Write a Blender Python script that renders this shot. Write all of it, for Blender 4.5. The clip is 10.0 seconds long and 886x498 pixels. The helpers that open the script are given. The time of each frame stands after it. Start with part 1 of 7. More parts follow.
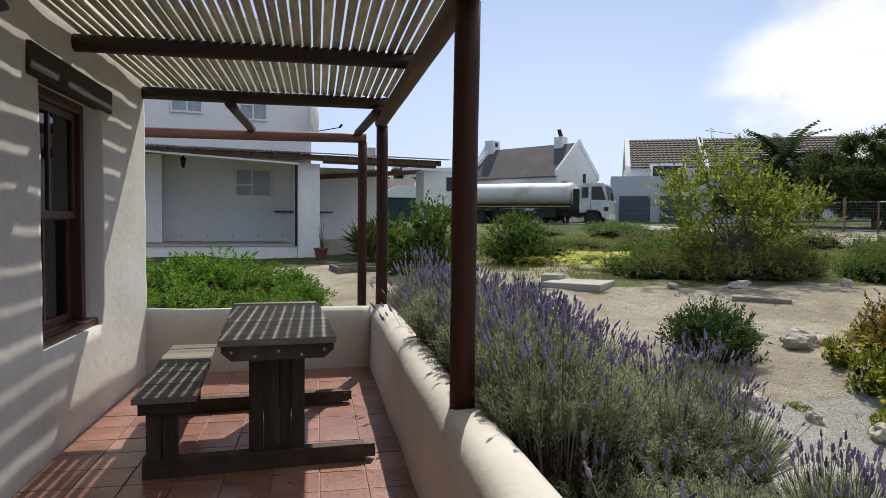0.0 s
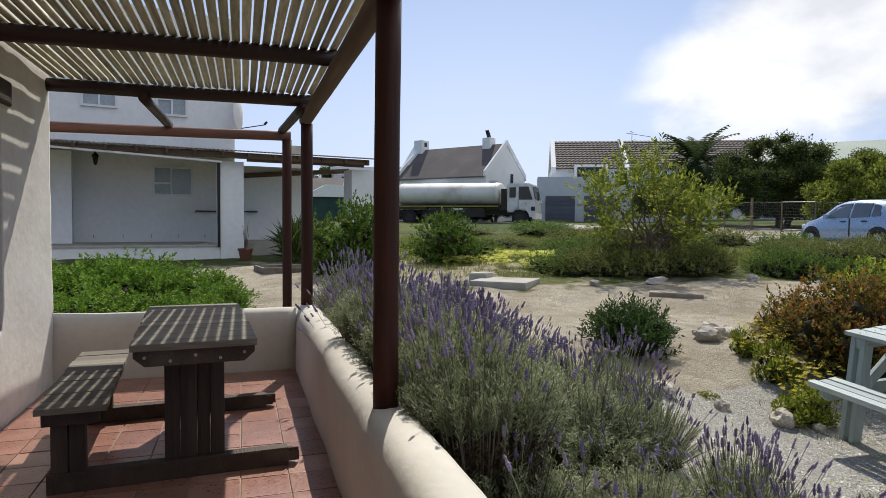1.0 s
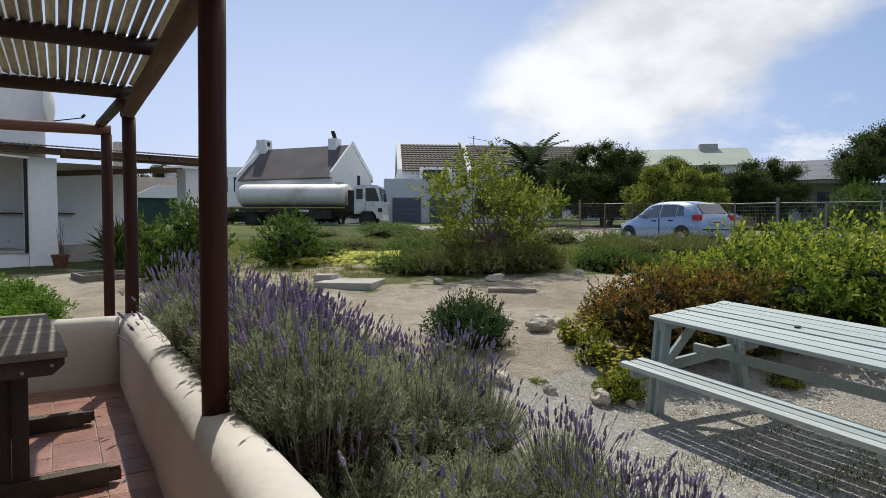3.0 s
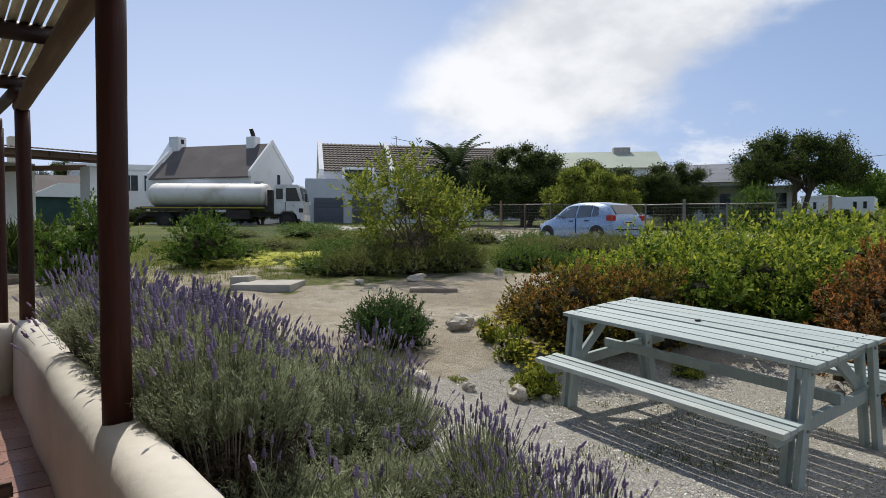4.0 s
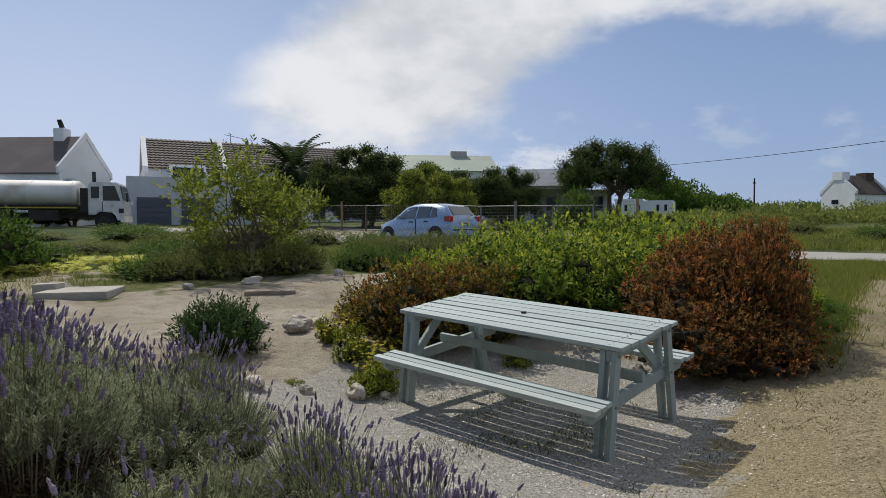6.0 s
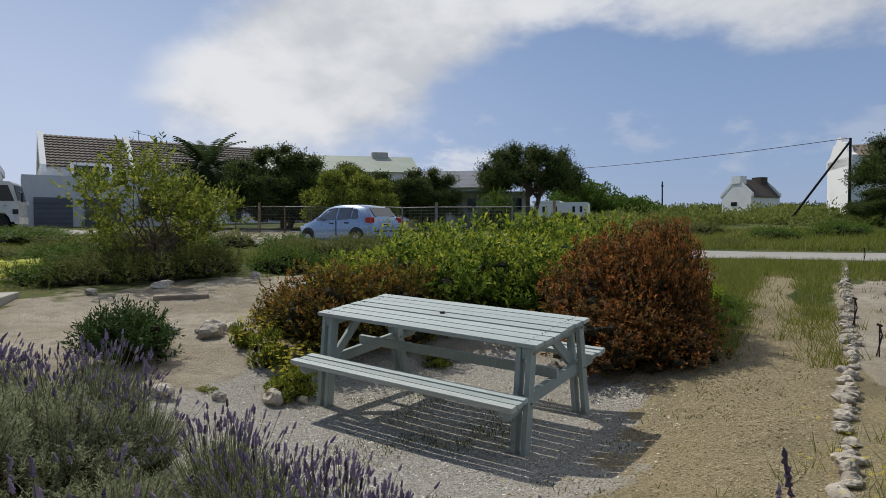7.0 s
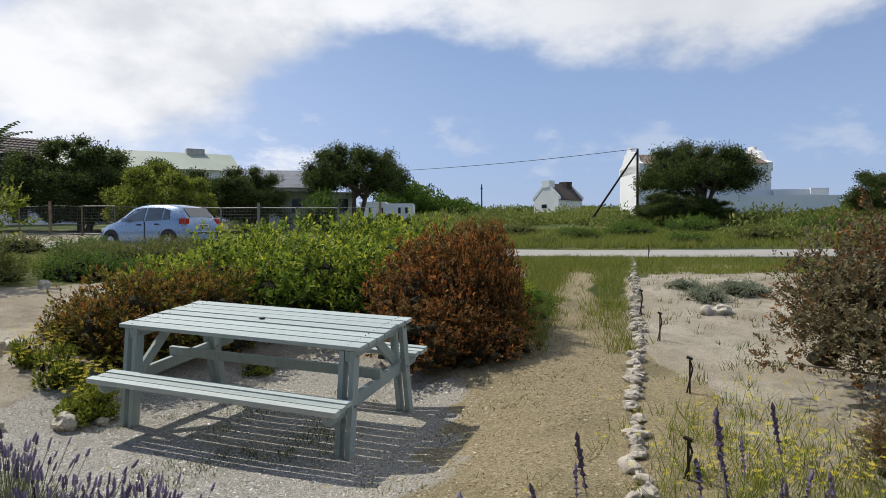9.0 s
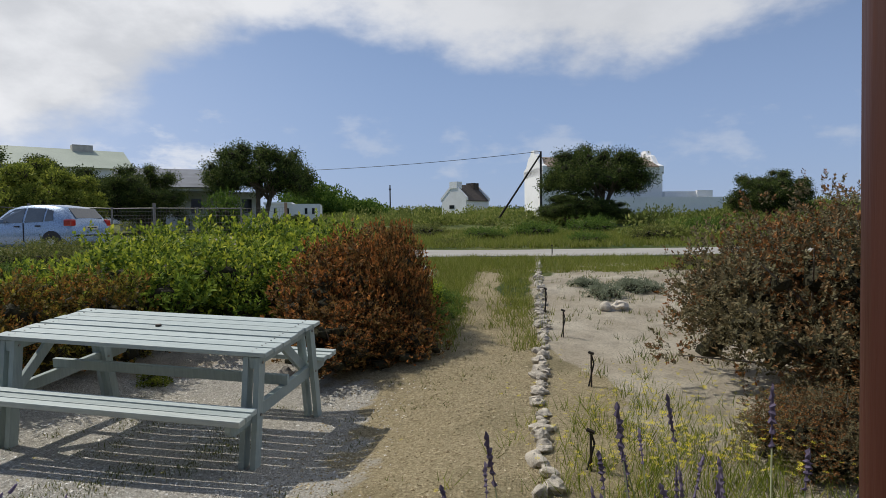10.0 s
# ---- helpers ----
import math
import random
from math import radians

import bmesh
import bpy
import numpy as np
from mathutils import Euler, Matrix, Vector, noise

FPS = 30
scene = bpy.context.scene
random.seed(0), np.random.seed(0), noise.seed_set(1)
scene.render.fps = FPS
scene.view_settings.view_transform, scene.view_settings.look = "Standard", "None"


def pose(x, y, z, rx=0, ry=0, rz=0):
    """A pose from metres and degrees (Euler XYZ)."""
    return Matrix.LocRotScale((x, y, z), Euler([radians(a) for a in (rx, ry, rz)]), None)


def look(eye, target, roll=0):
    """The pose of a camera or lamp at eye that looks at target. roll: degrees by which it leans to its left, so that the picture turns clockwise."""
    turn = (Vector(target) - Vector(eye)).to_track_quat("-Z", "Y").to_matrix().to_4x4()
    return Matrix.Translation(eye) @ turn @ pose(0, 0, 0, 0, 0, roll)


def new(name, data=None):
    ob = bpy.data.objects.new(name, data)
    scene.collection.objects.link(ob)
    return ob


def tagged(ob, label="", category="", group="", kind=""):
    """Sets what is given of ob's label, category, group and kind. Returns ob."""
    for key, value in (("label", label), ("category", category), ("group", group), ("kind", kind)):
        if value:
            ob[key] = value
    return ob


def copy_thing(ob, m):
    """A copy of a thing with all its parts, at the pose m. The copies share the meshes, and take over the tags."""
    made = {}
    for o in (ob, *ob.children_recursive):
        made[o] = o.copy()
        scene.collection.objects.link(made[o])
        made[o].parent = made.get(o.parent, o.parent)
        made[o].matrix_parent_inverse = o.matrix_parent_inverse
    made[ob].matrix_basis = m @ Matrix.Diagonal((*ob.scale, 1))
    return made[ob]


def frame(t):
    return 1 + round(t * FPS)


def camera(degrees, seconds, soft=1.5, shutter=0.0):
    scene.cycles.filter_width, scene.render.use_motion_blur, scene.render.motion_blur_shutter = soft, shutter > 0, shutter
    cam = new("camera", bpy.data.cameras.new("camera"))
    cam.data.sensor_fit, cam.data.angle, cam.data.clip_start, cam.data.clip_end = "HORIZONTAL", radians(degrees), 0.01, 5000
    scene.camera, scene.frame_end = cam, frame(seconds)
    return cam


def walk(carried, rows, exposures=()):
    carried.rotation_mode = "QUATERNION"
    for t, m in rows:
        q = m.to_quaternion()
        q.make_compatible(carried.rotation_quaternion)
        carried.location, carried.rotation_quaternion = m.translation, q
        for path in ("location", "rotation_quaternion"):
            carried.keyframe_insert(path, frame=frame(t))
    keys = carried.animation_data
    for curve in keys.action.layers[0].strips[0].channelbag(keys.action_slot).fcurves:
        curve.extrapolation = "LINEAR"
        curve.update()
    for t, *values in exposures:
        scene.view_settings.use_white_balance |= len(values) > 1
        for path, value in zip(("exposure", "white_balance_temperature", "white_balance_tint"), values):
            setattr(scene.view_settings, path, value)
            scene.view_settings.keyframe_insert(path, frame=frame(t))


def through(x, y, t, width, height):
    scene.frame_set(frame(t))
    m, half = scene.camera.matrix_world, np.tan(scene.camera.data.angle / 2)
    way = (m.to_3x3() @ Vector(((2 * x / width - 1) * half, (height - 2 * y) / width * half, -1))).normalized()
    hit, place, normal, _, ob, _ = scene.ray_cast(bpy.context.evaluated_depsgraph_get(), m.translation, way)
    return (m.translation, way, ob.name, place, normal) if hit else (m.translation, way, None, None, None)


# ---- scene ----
cam = camera(70.3, 10.0, 0.8)
PATH = [
    (0, (0.916, 0.665, 1.376), (1.308, 2.624, 1.29), 0.6),
    (0.5, (0.935, 0.661, 1.378), (1.43, 2.597, 1.292), 0.5),
    (1, (0.948, 0.654, 1.373), (1.554, 2.558, 1.288), 0.5),
    (1.5, (0.963, 0.648, 1.369), (1.681, 2.513, 1.285), 0.4),
    (2, (0.979, 0.633, 1.368), (1.813, 2.449, 1.285), 0.3),
    (3.5, (1.004, 0.581, 1.35), (2.142, 2.224, 1.275), 0.0),
    (4, (1.019, 0.567, 1.349), (2.257, 2.135, 1.274), -0.0),
    (4.5, (1.022, 0.56, 1.342), (2.36, 2.044, 1.269), 0.0),
    (5, (1.031, 0.552, 1.336), (2.461, 1.949, 1.265), -0.0),
    (5.5, (1.039, 0.542, 1.332), (2.551, 1.849, 1.26), -0.1),
    (7, (1.061, 0.507, 1.324), (2.786, 1.517, 1.256), -0.3),
    (7.5, (1.076, 0.499, 1.324), (2.865, 1.391, 1.255), -0.4),
    (8, (1.09, 0.493, 1.325), (2.936, 1.259, 1.256), -0.5),
    (8.5, (1.096, 0.489, 1.326), (2.99, 1.128, 1.257), -0.6),
    (9, (1.09, 0.482, 1.33), (3.023, 0.99, 1.261), -0.5),
    (9.5, (1.084, 0.482, 1.333), (3.048, 0.849, 1.265), -0.6),
    (10, (1.103, 0.484, 1.333), (3.089, 0.708, 1.263), -0.7),
]
WALK = [(t, look(eye, target, roll)) for t, eye, target, roll in PATH]
walk(cam, WALK, ((0, 0.15), (1.5, 0.13), (2, 0.06), (3.5, 0.0), (4.5, -0.06), (5.5, -0.2), (7, -0.34), (7.5, -0.15), (8, -0.05), (8.5, 0), (9, 0), (9.5, -0.1), (10, -0.22)))

# ---- world, sun, exposure ----
SUN_AZ, SUN_EL = radians(21.5), radians(49.3)
world = bpy.data.worlds.new("world")
scene.world = world
world.use_nodes = True
scene.view_settings.exposure = 0.0


def build_world():
    nt = world.node_tree
    nt.nodes.clear()
    N, L = nt.nodes.new, nt.links.new
    out, bg = N("ShaderNodeOutputWorld"), N("ShaderNodeBackground")
    sky = N("ShaderNodeTexSky")
    sky.sky_type, sky.sun_disc = "NISHITA", False
    sky.sun_elevation, sky.sun_rotation = SUN_EL, SUN_AZ
    sky.air_density, sky.dust_density, sky.ozone_density = 1.0, 0.3, 3.0
    tc, sep = N("ShaderNodeTexCoord"), N("ShaderNodeSeparateXYZ")
    L(tc.outputs["Generated"], sep.inputs[0])

    def calc(op, a, b=None, c=None):
        n = N("ShaderNodeMath")
        n.operation = op
        for i, v in enumerate((a, b, c)):
            if v is None:
                continue
            if isinstance(v, (int, float)):
                n.inputs[i].default_value = v
            else:
                L(v, n.inputs[i])
        return n.outputs[0]

    def smooth(v, lo, hi, a=0.0, b=1.0):
        n = N("ShaderNodeMapRange")
        n.interpolation_type = "SMOOTHSTEP"
        L(v, n.inputs[0])
        for i, q in enumerate((lo, hi, a, b)):
            n.inputs[i + 1].default_value = q
        return n.outputs[0]

    az = calc("MULTIPLY", calc("ARCTAN2", sep.outputs[0], sep.outputs[1]), 57.2958)
    el = calc("MULTIPLY", calc("ARCSINE", sep.outputs[2]), 57.2958)

    def wisp(scale, detail, stretch, offset):
        mp = N("ShaderNodeMapping")
        mp.inputs["Scale"].default_value = (1, 1, stretch)
        mp.inputs["Location"].default_value = (offset, offset * 0.7, 0)
        L(tc.outputs["Generated"], mp.inputs[0])
        n = N("ShaderNodeTexNoise")
        n.inputs["Scale"].default_value, n.inputs["Detail"].default_value = scale, detail
        n.inputs["Roughness"].default_value = 0.56
        L(mp.outputs[0], n.inputs[0])
        return n.outputs[0]

    big, fine = wisp(4.2, 8, 1.8, 3.1), wisp(13, 6, 2.2, 1.7)
    # a cloud bank whose lower edge dips from the north round to the east
    dip = calc("ADD", smooth(az, 30, 46, 10.0, 6.2), smooth(az, 50, 72, 0.0, 11.4))
    dip = calc("ADD", dip, calc("ADD", smooth(az, 78, 98, 0.0, -4.5), smooth(az, 100, 114, 0.0, 5.0)))
    edge = calc("SUBTRACT", el, dip)
    edge = calc("ADD", edge, calc("MULTIPLY", calc("SUBTRACT", big, 0.5), 12.0))
    edge = calc("ADD", edge, calc("MULTIPLY", calc("SUBTRACT", fine, 0.5), 4.0))
    bank = calc("MULTIPLY", smooth(edge, -1.8, 3.2), smooth(az, 30, 37))
    # the bank breaks up again towards the north-east zenith
    thin = calc("ADD", calc("SUBTRACT", 17.0, el), calc("MULTIPLY", calc("SUBTRACT", az, 40), 1.1))
    thin = calc("ADD", thin, calc("MULTIPLY", calc("SUBTRACT", big, 0.5), 12.0))
    bank = calc("MULTIPLY", bank, smooth(thin, -3.0, 4.0))
    low = calc("ADD", calc("SUBTRACT", 5.0, calc("ABSOLUTE", calc("SUBTRACT", el, 7.0))), calc("MULTIPLY", calc("SUBTRACT", fine, 0.62), 26.0))
    low = calc("ADD", low, calc("MULTIPLY", calc("SUBTRACT", big, 0.55), 18.0))
    puffs = calc("MULTIPLY", calc("MULTIPLY", smooth(low, -0.5, 6.0), smooth(az, 34, 48, 0.0, 1.0)), smooth(az, 58, 72, 0.75, 0.3))
    high = calc("MULTIPLY", smooth(wisp(2.6, 7, 3.0, 7.7), 0.5, 0.72), smooth(el, 24, 40))
    cover = calc("MAXIMUM", calc("MAXIMUM", bank, puffs), calc("MULTIPLY", high, 0.6))
    shade = N("ShaderNodeMixRGB")
    L(calc("MULTIPLY", smooth(big, 0.34, 0.6), smooth(az, 60, 96, 1.0, 0.35)), shade.inputs[0])
    shade.inputs[1].default_value = (7.6, 7.8, 8.2, 1)
    shade.inputs[2].default_value = (10.4, 10.5, 10.8, 1)
    haze = N("ShaderNodeMixRGB")
    # haze is brightest towards the sun and falls off round the sky
    off = calc("ABSOLUTE", calc("SUBTRACT", az, 21.5))
    off = calc("MINIMUM", off, calc("SUBTRACT", 360.0, off))
    L(calc("MULTIPLY", smooth(el, 0.0, 30.0, 0.9, 0.25), smooth(off, 0, 78, 1.0, 0.8)), haze.inputs[0])
    L(sky.outputs[0], haze.inputs[1])
    hz = N("ShaderNodeMixRGB")
    L(smooth(off, 0, 63), hz.inputs[0])
    hz.inputs[1].default_value, hz.inputs[2].default_value = (7.0, 7.9, 10.5, 1), (3.7, 5.0, 8.3, 1)
    L(hz.outputs[0], haze.inputs[2])
    mix = N("ShaderNodeMixRGB")
    L(calc("MULTIPLY", cover, 0.95), mix.inputs[0])
    L(haze.outputs[0], mix.inputs[1])
    L(shade.outputs[0], mix.inputs[2])
    L(mix.outputs[0], bg.inputs[0])
    bg.inputs[1].default_value = 0.095
    L(bg.outputs[0], out.inputs[0])


build_world()
sun = new("sun", bpy.data.lights.new("sun", "SUN"))
sun.data.energy, sun.data.angle, sun.data.color = 4.1, radians(0.42), (1.0, 0.94, 0.83)
sun.matrix_world = look((0, 0, 30), (-math.sin(SUN_AZ) * math.cos(SUN_EL) * 9, -math.cos(SUN_AZ) * math.cos(SUN_EL) * 9, 30 - math.sin(SUN_EL) * 9))


# ---- materials ----
def material(name, c1, c2=None, scale=6.0, fine=60.0, rough=0.8, bump=0.15, metal=0.0, stretch=(1, 1, 1), vary=0.12, stain=None, spec=0.4, coat=0.0, dist=0.01):
    """Two scales of colour variation, a little bump, and a drift from object to object."""
    m = bpy.data.materials.new(name)
    m.use_nodes = True
    nt = m.node_tree
    N, L = nt.nodes.new, nt.links.new
    p = nt.nodes["Principled BSDF"]
    tc, mp = N("ShaderNodeTexCoord"), N("ShaderNodeMapping")
    mp.inputs["Scale"].default_value = stretch
    info = N("ShaderNodeObjectInfo")
    add = N("ShaderNodeVectorMath")
    add.operation = "ADD"
    mul = N("ShaderNodeMath")
    mul.operation, mul.inputs[1].default_value = "MULTIPLY", 37.0
    L(info.outputs["Random"], mul.inputs[0])
    L(tc.outputs["Object"], add.inputs[0])
    L(mul.outputs[0], add.inputs[1])
    L(add.outputs[0], mp.inputs[0])

    def tex(s, d):
        n = N("ShaderNodeTexNoise")
        n.inputs["Scale"].default_value, n.inputs["Detail"].default_value = s, d
        L(mp.outputs[0], n.inputs[0])
        return n.outputs[0]

    def remap(v, lo, hi, a, b):
        n = N("ShaderNodeMapRange")
        L(v, n.inputs[0])
        for i, q in enumerate((lo, hi, a, b)):
            n.inputs[i + 1].default_value = q
        return n.outputs[0]

    c2 = c2 or tuple(v * 0.72 for v in c1)
    a, b = tex(scale, 5), tex(fine, 4)
    mix = N("ShaderNodeMixRGB")
    L(remap(a, 0.34, 0.66, 0, 1), mix.inputs[0])
    mix.inputs[1].default_value, mix.inputs[2].default_value = (*c1, 1), (*c2, 1)
    last = mix.outputs[0]
    if stain:
        st = N("ShaderNodeMixRGB")
        L(remap(tex(scale * 0.45 + 0.3, 8), 0.54, 0.7, 0, 0.8), st.inputs[0])
        L(last, st.inputs[1])
        st.inputs[2].default_value = (*stain, 1)
        last = st.outputs[0]
    hsv = N("ShaderNodeHueSaturation")
    L(last, hsv.inputs["Color"])
    val = N("ShaderNodeMath")
    val.operation = "MULTIPLY"
    L(remap(b, 0.3, 0.7, 1 - vary, 1 + vary), val.inputs[0])
    L(remap(info.outputs["Random"], 0, 1, 1 - vary, 1 + vary), val.inputs[1])
    L(val.outputs[0], hsv.inputs["Value"])
    L(hsv.outputs[0], p.inputs["Base Color"])
    L(remap(b, 0.3, 0.7, max(rough - 0.12, 0.02), min(rough + 0.1, 1)), p.inputs["Roughness"])
    p.inputs["Metallic"].default_value = metal
    p.inputs["Specular IOR Level"].default_value = spec
    p.inputs["Coat Weight"].default_value = coat
    if bump:
        bp = N("ShaderNodeBump")
        bp.inputs["Strength"].default_value, bp.inputs["Distance"].default_value = bump, dist
        sm = N("ShaderNodeMath")
        sm.operation = "ADD"
        L(a, sm.inputs[0])
        L(b, sm.inputs[1])
        L(sm.outputs[0], bp.inputs["Height"])
        L(bp.outputs[0], p.inputs["Normal"])
    return m


def leaf_material(name, c1, c2, c3=None, share=0.12, rough=0.68, through=0.35, patch=None, patch_scale=1.2):
    """Leaves: colour drifts from leaf to leaf and from clump to clump; light passes through."""
    m = bpy.data.materials.new(name)
    m.use_nodes = True
    nt = m.node_tree
    N, L = nt.nodes.new, nt.links.new
    p, out = nt.nodes["Principled BSDF"], nt.nodes["Material Output"]
    geo, ramp = N("ShaderNodeNewGeometry"), N("ShaderNodeValToRGB")
    ramp.color_ramp.elements[0].color, ramp.color_ramp.elements[1].color = (*c1, 1), (*c2, 1)
    ramp.color_ramp.elements[1].position = 1 - share if c3 else 1.0
    if c3:
        e = ramp.color_ramp.elements.new(1.0)
        e.color = (*c3, 1)
    L(geo.outputs["Random Per Island"], ramp.inputs[0])
    last = ramp.outputs[0]
    if patch:
        tc, n, mr, mx = N("ShaderNodeTexCoord"), N("ShaderNodeTexNoise"), N("ShaderNodeMapRange"), N("ShaderNodeMixRGB")
        n.inputs["Scale"].default_value = patch_scale
        L(tc.outputs["Object"], n.inputs[0])
        L(n.outputs[0], mr.inputs[0])
        mr.inputs[1].default_value, mr.inputs[2].default_value, mr.inputs[4].default_value = 0.46, 0.6, 0.85
        L(mr.outputs[0], mx.inputs[0])
        L(last, mx.inputs[1])
        mx.inputs[2].default_value = (*patch, 1)
        last = mx.outputs[0]
    L(last, p.inputs["Base Color"])
    p.inputs["Roughness"].default_value = rough
    p.inputs["Specular IOR Level"].default_value = 0.12
    tr, ms = N("ShaderNodeBsdfTranslucent"), N("ShaderNodeMixShader")
    L(last, tr.inputs[0])
    ms.inputs[0].default_value = through
    L(p.outputs[0], ms.inputs[1])
    L(tr.outputs[0], ms.inputs[2])
    L(ms.outputs[0], out.inputs[0])
    return m


def glass_material(name, tint=(0.9, 0.95, 0.95), rough=0.02, clear=0.6):
    m = bpy.data.materials.new(name)
    m.use_nodes = True
    nt = m.node_tree
    N, L = nt.nodes.new, nt.links.new
    out = nt.nodes["Material Output"]
    nt.nodes.remove(nt.nodes["Principled BSDF"])
    t, g, f, ms = N("ShaderNodeBsdfTransparent"), N("ShaderNodeBsdfGlossy"), N("ShaderNodeFresnel"), N("ShaderNodeMixShader")
    t.inputs[0].default_value = (*[v * clear for v in tint], 1)
    g.inputs["Roughness"].default_value = rough
    f.inputs[0].default_value = 1.6
    L(f.outputs[0], ms.inputs[0])
    L(t.outputs[0], ms.inputs[1])
    L(g.outputs[0], ms.inputs[2])
    L(ms.outputs[0], out.inputs[0])
    return m


plaster = material("lime_plaster", (0.70, 0.68, 0.645), (0.64, 0.615, 0.575), 2.5, 16, 0.9, 0.2, vary=0.05, dist=0.02, stain=(0.60, 0.575, 0.53))
plaster_cream = material("cream_plaster", (0.62, 0.585, 0.525), (0.55, 0.52, 0.465), 2.0, 16, 0.9, 0.16, vary=0.05, dist=0.02, stain=(0.55, 0.52, 0.46))
wall_white = material("white_house_paint", (0.86, 0.86, 0.86), (0.82, 0.82, 0.82), 0.7, 9, 0.85, 0.1, vary=0.04, stain=(0.76, 0.76, 0.75))
wall_grey = material("grey_house_paint", (0.56, 0.58, 0.62), (0.51, 0.53, 0.57), 0.6, 8, 0.85, 0.1, vary=0.04)
post_wood = material("varnished_pole", (0.062, 0.019, 0.011), (0.032, 0.011, 0.008), 5, 60, 0.55, 0.25, stretch=(1, 1, 0.08), vary=0.2, stain=(0.13, 0.042, 0.02), spec=0.25)
pole_grey = material("weathered_pole", (0.26, 0.19, 0.125), (0.15, 0.10, 0.065), 6, 70, 0.8, 0.4, stretch=(1, 0.08, 1), vary=0.2, stain=(0.09, 0.05, 0.035))
beam_wood = material("dark_oiled_beam", (0.050, 0.022, 0.016), (0.028, 0.014, 0.011), 5, 60, 0.5, 0.3, stretch=(0.08, 1, 1), vary=0.2)
beam_red = material("red_brown_beam", (0.16, 0.07, 0.045), (0.09, 0.04, 0.028), 5, 60, 0.6, 0.3, stretch=(0.08, 1, 1), vary=0.2)
lath_wood = material("split_pole_lath", (0.56, 0.53, 0.40), (0.42, 0.395, 0.28), 7, 60, 0.8, 0.4, stretch=(1, 0.1, 1), vary=0.22, stain=(0.20, 0.18, 0.12))
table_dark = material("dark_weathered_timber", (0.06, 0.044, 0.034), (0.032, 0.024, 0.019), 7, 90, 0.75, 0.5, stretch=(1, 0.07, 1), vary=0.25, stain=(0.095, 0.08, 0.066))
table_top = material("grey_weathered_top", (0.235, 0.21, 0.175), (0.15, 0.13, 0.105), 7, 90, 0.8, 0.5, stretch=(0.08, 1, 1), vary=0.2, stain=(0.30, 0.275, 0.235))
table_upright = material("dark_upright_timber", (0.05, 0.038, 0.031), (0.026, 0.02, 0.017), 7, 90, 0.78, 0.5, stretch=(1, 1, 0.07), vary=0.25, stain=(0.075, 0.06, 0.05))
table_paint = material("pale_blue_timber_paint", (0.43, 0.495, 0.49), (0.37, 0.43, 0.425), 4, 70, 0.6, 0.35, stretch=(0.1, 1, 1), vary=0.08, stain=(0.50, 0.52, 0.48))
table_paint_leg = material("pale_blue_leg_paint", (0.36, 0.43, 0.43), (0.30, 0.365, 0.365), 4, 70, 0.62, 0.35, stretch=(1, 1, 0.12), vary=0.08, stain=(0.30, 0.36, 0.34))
frame_wood = material("mahogany_frame", (0.095, 0.035, 0.024), (0.06, 0.022, 0.016), 6, 70, 0.4, 0.2, stretch=(1, 1, 0.1), vary=0.15, coat=0.2)
lintel_wood = material("rough_lintel", (0.075, 0.052, 0.038), (0.04, 0.028, 0.022), 6, 70, 0.8, 0.6, stretch=(1, 0.1, 1), vary=0.25)
tile_clay = material("terracotta_tile", (0.33, 0.165, 0.125), (0.24, 0.115, 0.085), 4, 60, 0.36, 0.12, vary=0.12, stain=(0.38, 0.23, 0.185), coat=0.1)
grout = material("tile_grout", (0.36, 0.29, 0.24), None, 8, 60, 0.9, 0.2)
concrete = material("worn_concrete", (0.46, 0.43, 0.38), (0.38, 0.36, 0.32), 3, 50, 0.9, 0.3, stain=(0.30, 0.28, 0.24))
road_mat = material("pale_concrete_road", (0.40, 0.385, 0.35), (0.34, 0.325, 0.30), 0.8, 18, 0.9, 0.15, stain=(0.38, 0.36, 0.32))
rock_mat = material("pale_limestone", (0.55, 0.50, 0.42), (0.40, 0.36, 0.30), 9, 60, 0.92, 0.6, vary=0.2, stain=(0.27, 0.25, 0.21))
dark_metal = material("dark_metal", (0.03, 0.03, 0.03), (0.05, 0.035, 0.025), 20, 90, 0.5, 0.2, metal=0.6)
steel = material("galvanised_steel", (0.50, 0.51, 0.52), (0.40, 0.41, 0.42), 20, 90, 0.4, 0.1, metal=0.85)
bolt_metal = material("bolt_steel", (0.42, 0.41, 0.40), None, 40, 90, 0.45, 0.1, metal=0.9)
roof_grey = material("grey_roof_sheet", (0.15, 0.13, 0.125), (0.12, 0.105, 0.10), 0.5, 8, 0.85, 0.1, stain=(0.175, 0.155, 0.145), vary=0.08, spec=0.2)
roof_tile = material("brown_roof_tile", (0.115, 0.09, 0.075), (0.085, 0.066, 0.056), 1.0, 12, 0.8, 0.2, vary=0.2)
roof_green = material("pale_green_roof", (0.42, 0.47, 0.38), (0.37, 0.42, 0.34), 0.6, 9, 0.6, 0.08)
roof_sheet = material("corrugated_sheet", (0.22, 0.17, 0.13), (0.15, 0.11, 0.085), 1.5, 20, 0.7, 0.15, metal=0.1, stain=(0.22, 0.15, 0.10))
thatch = material("dark_thatch", (0.10, 0.08, 0.065), (0.065, 0.05, 0.042), 3, 40, 0.95, 0.5)
rough_brown = material("rough_brown_timber", (0.155, 0.10, 0.065), (0.09, 0.06, 0.042), 4, 40, 0.85, 0.4, stretch=(0.1, 1, 1), vary=0.25)
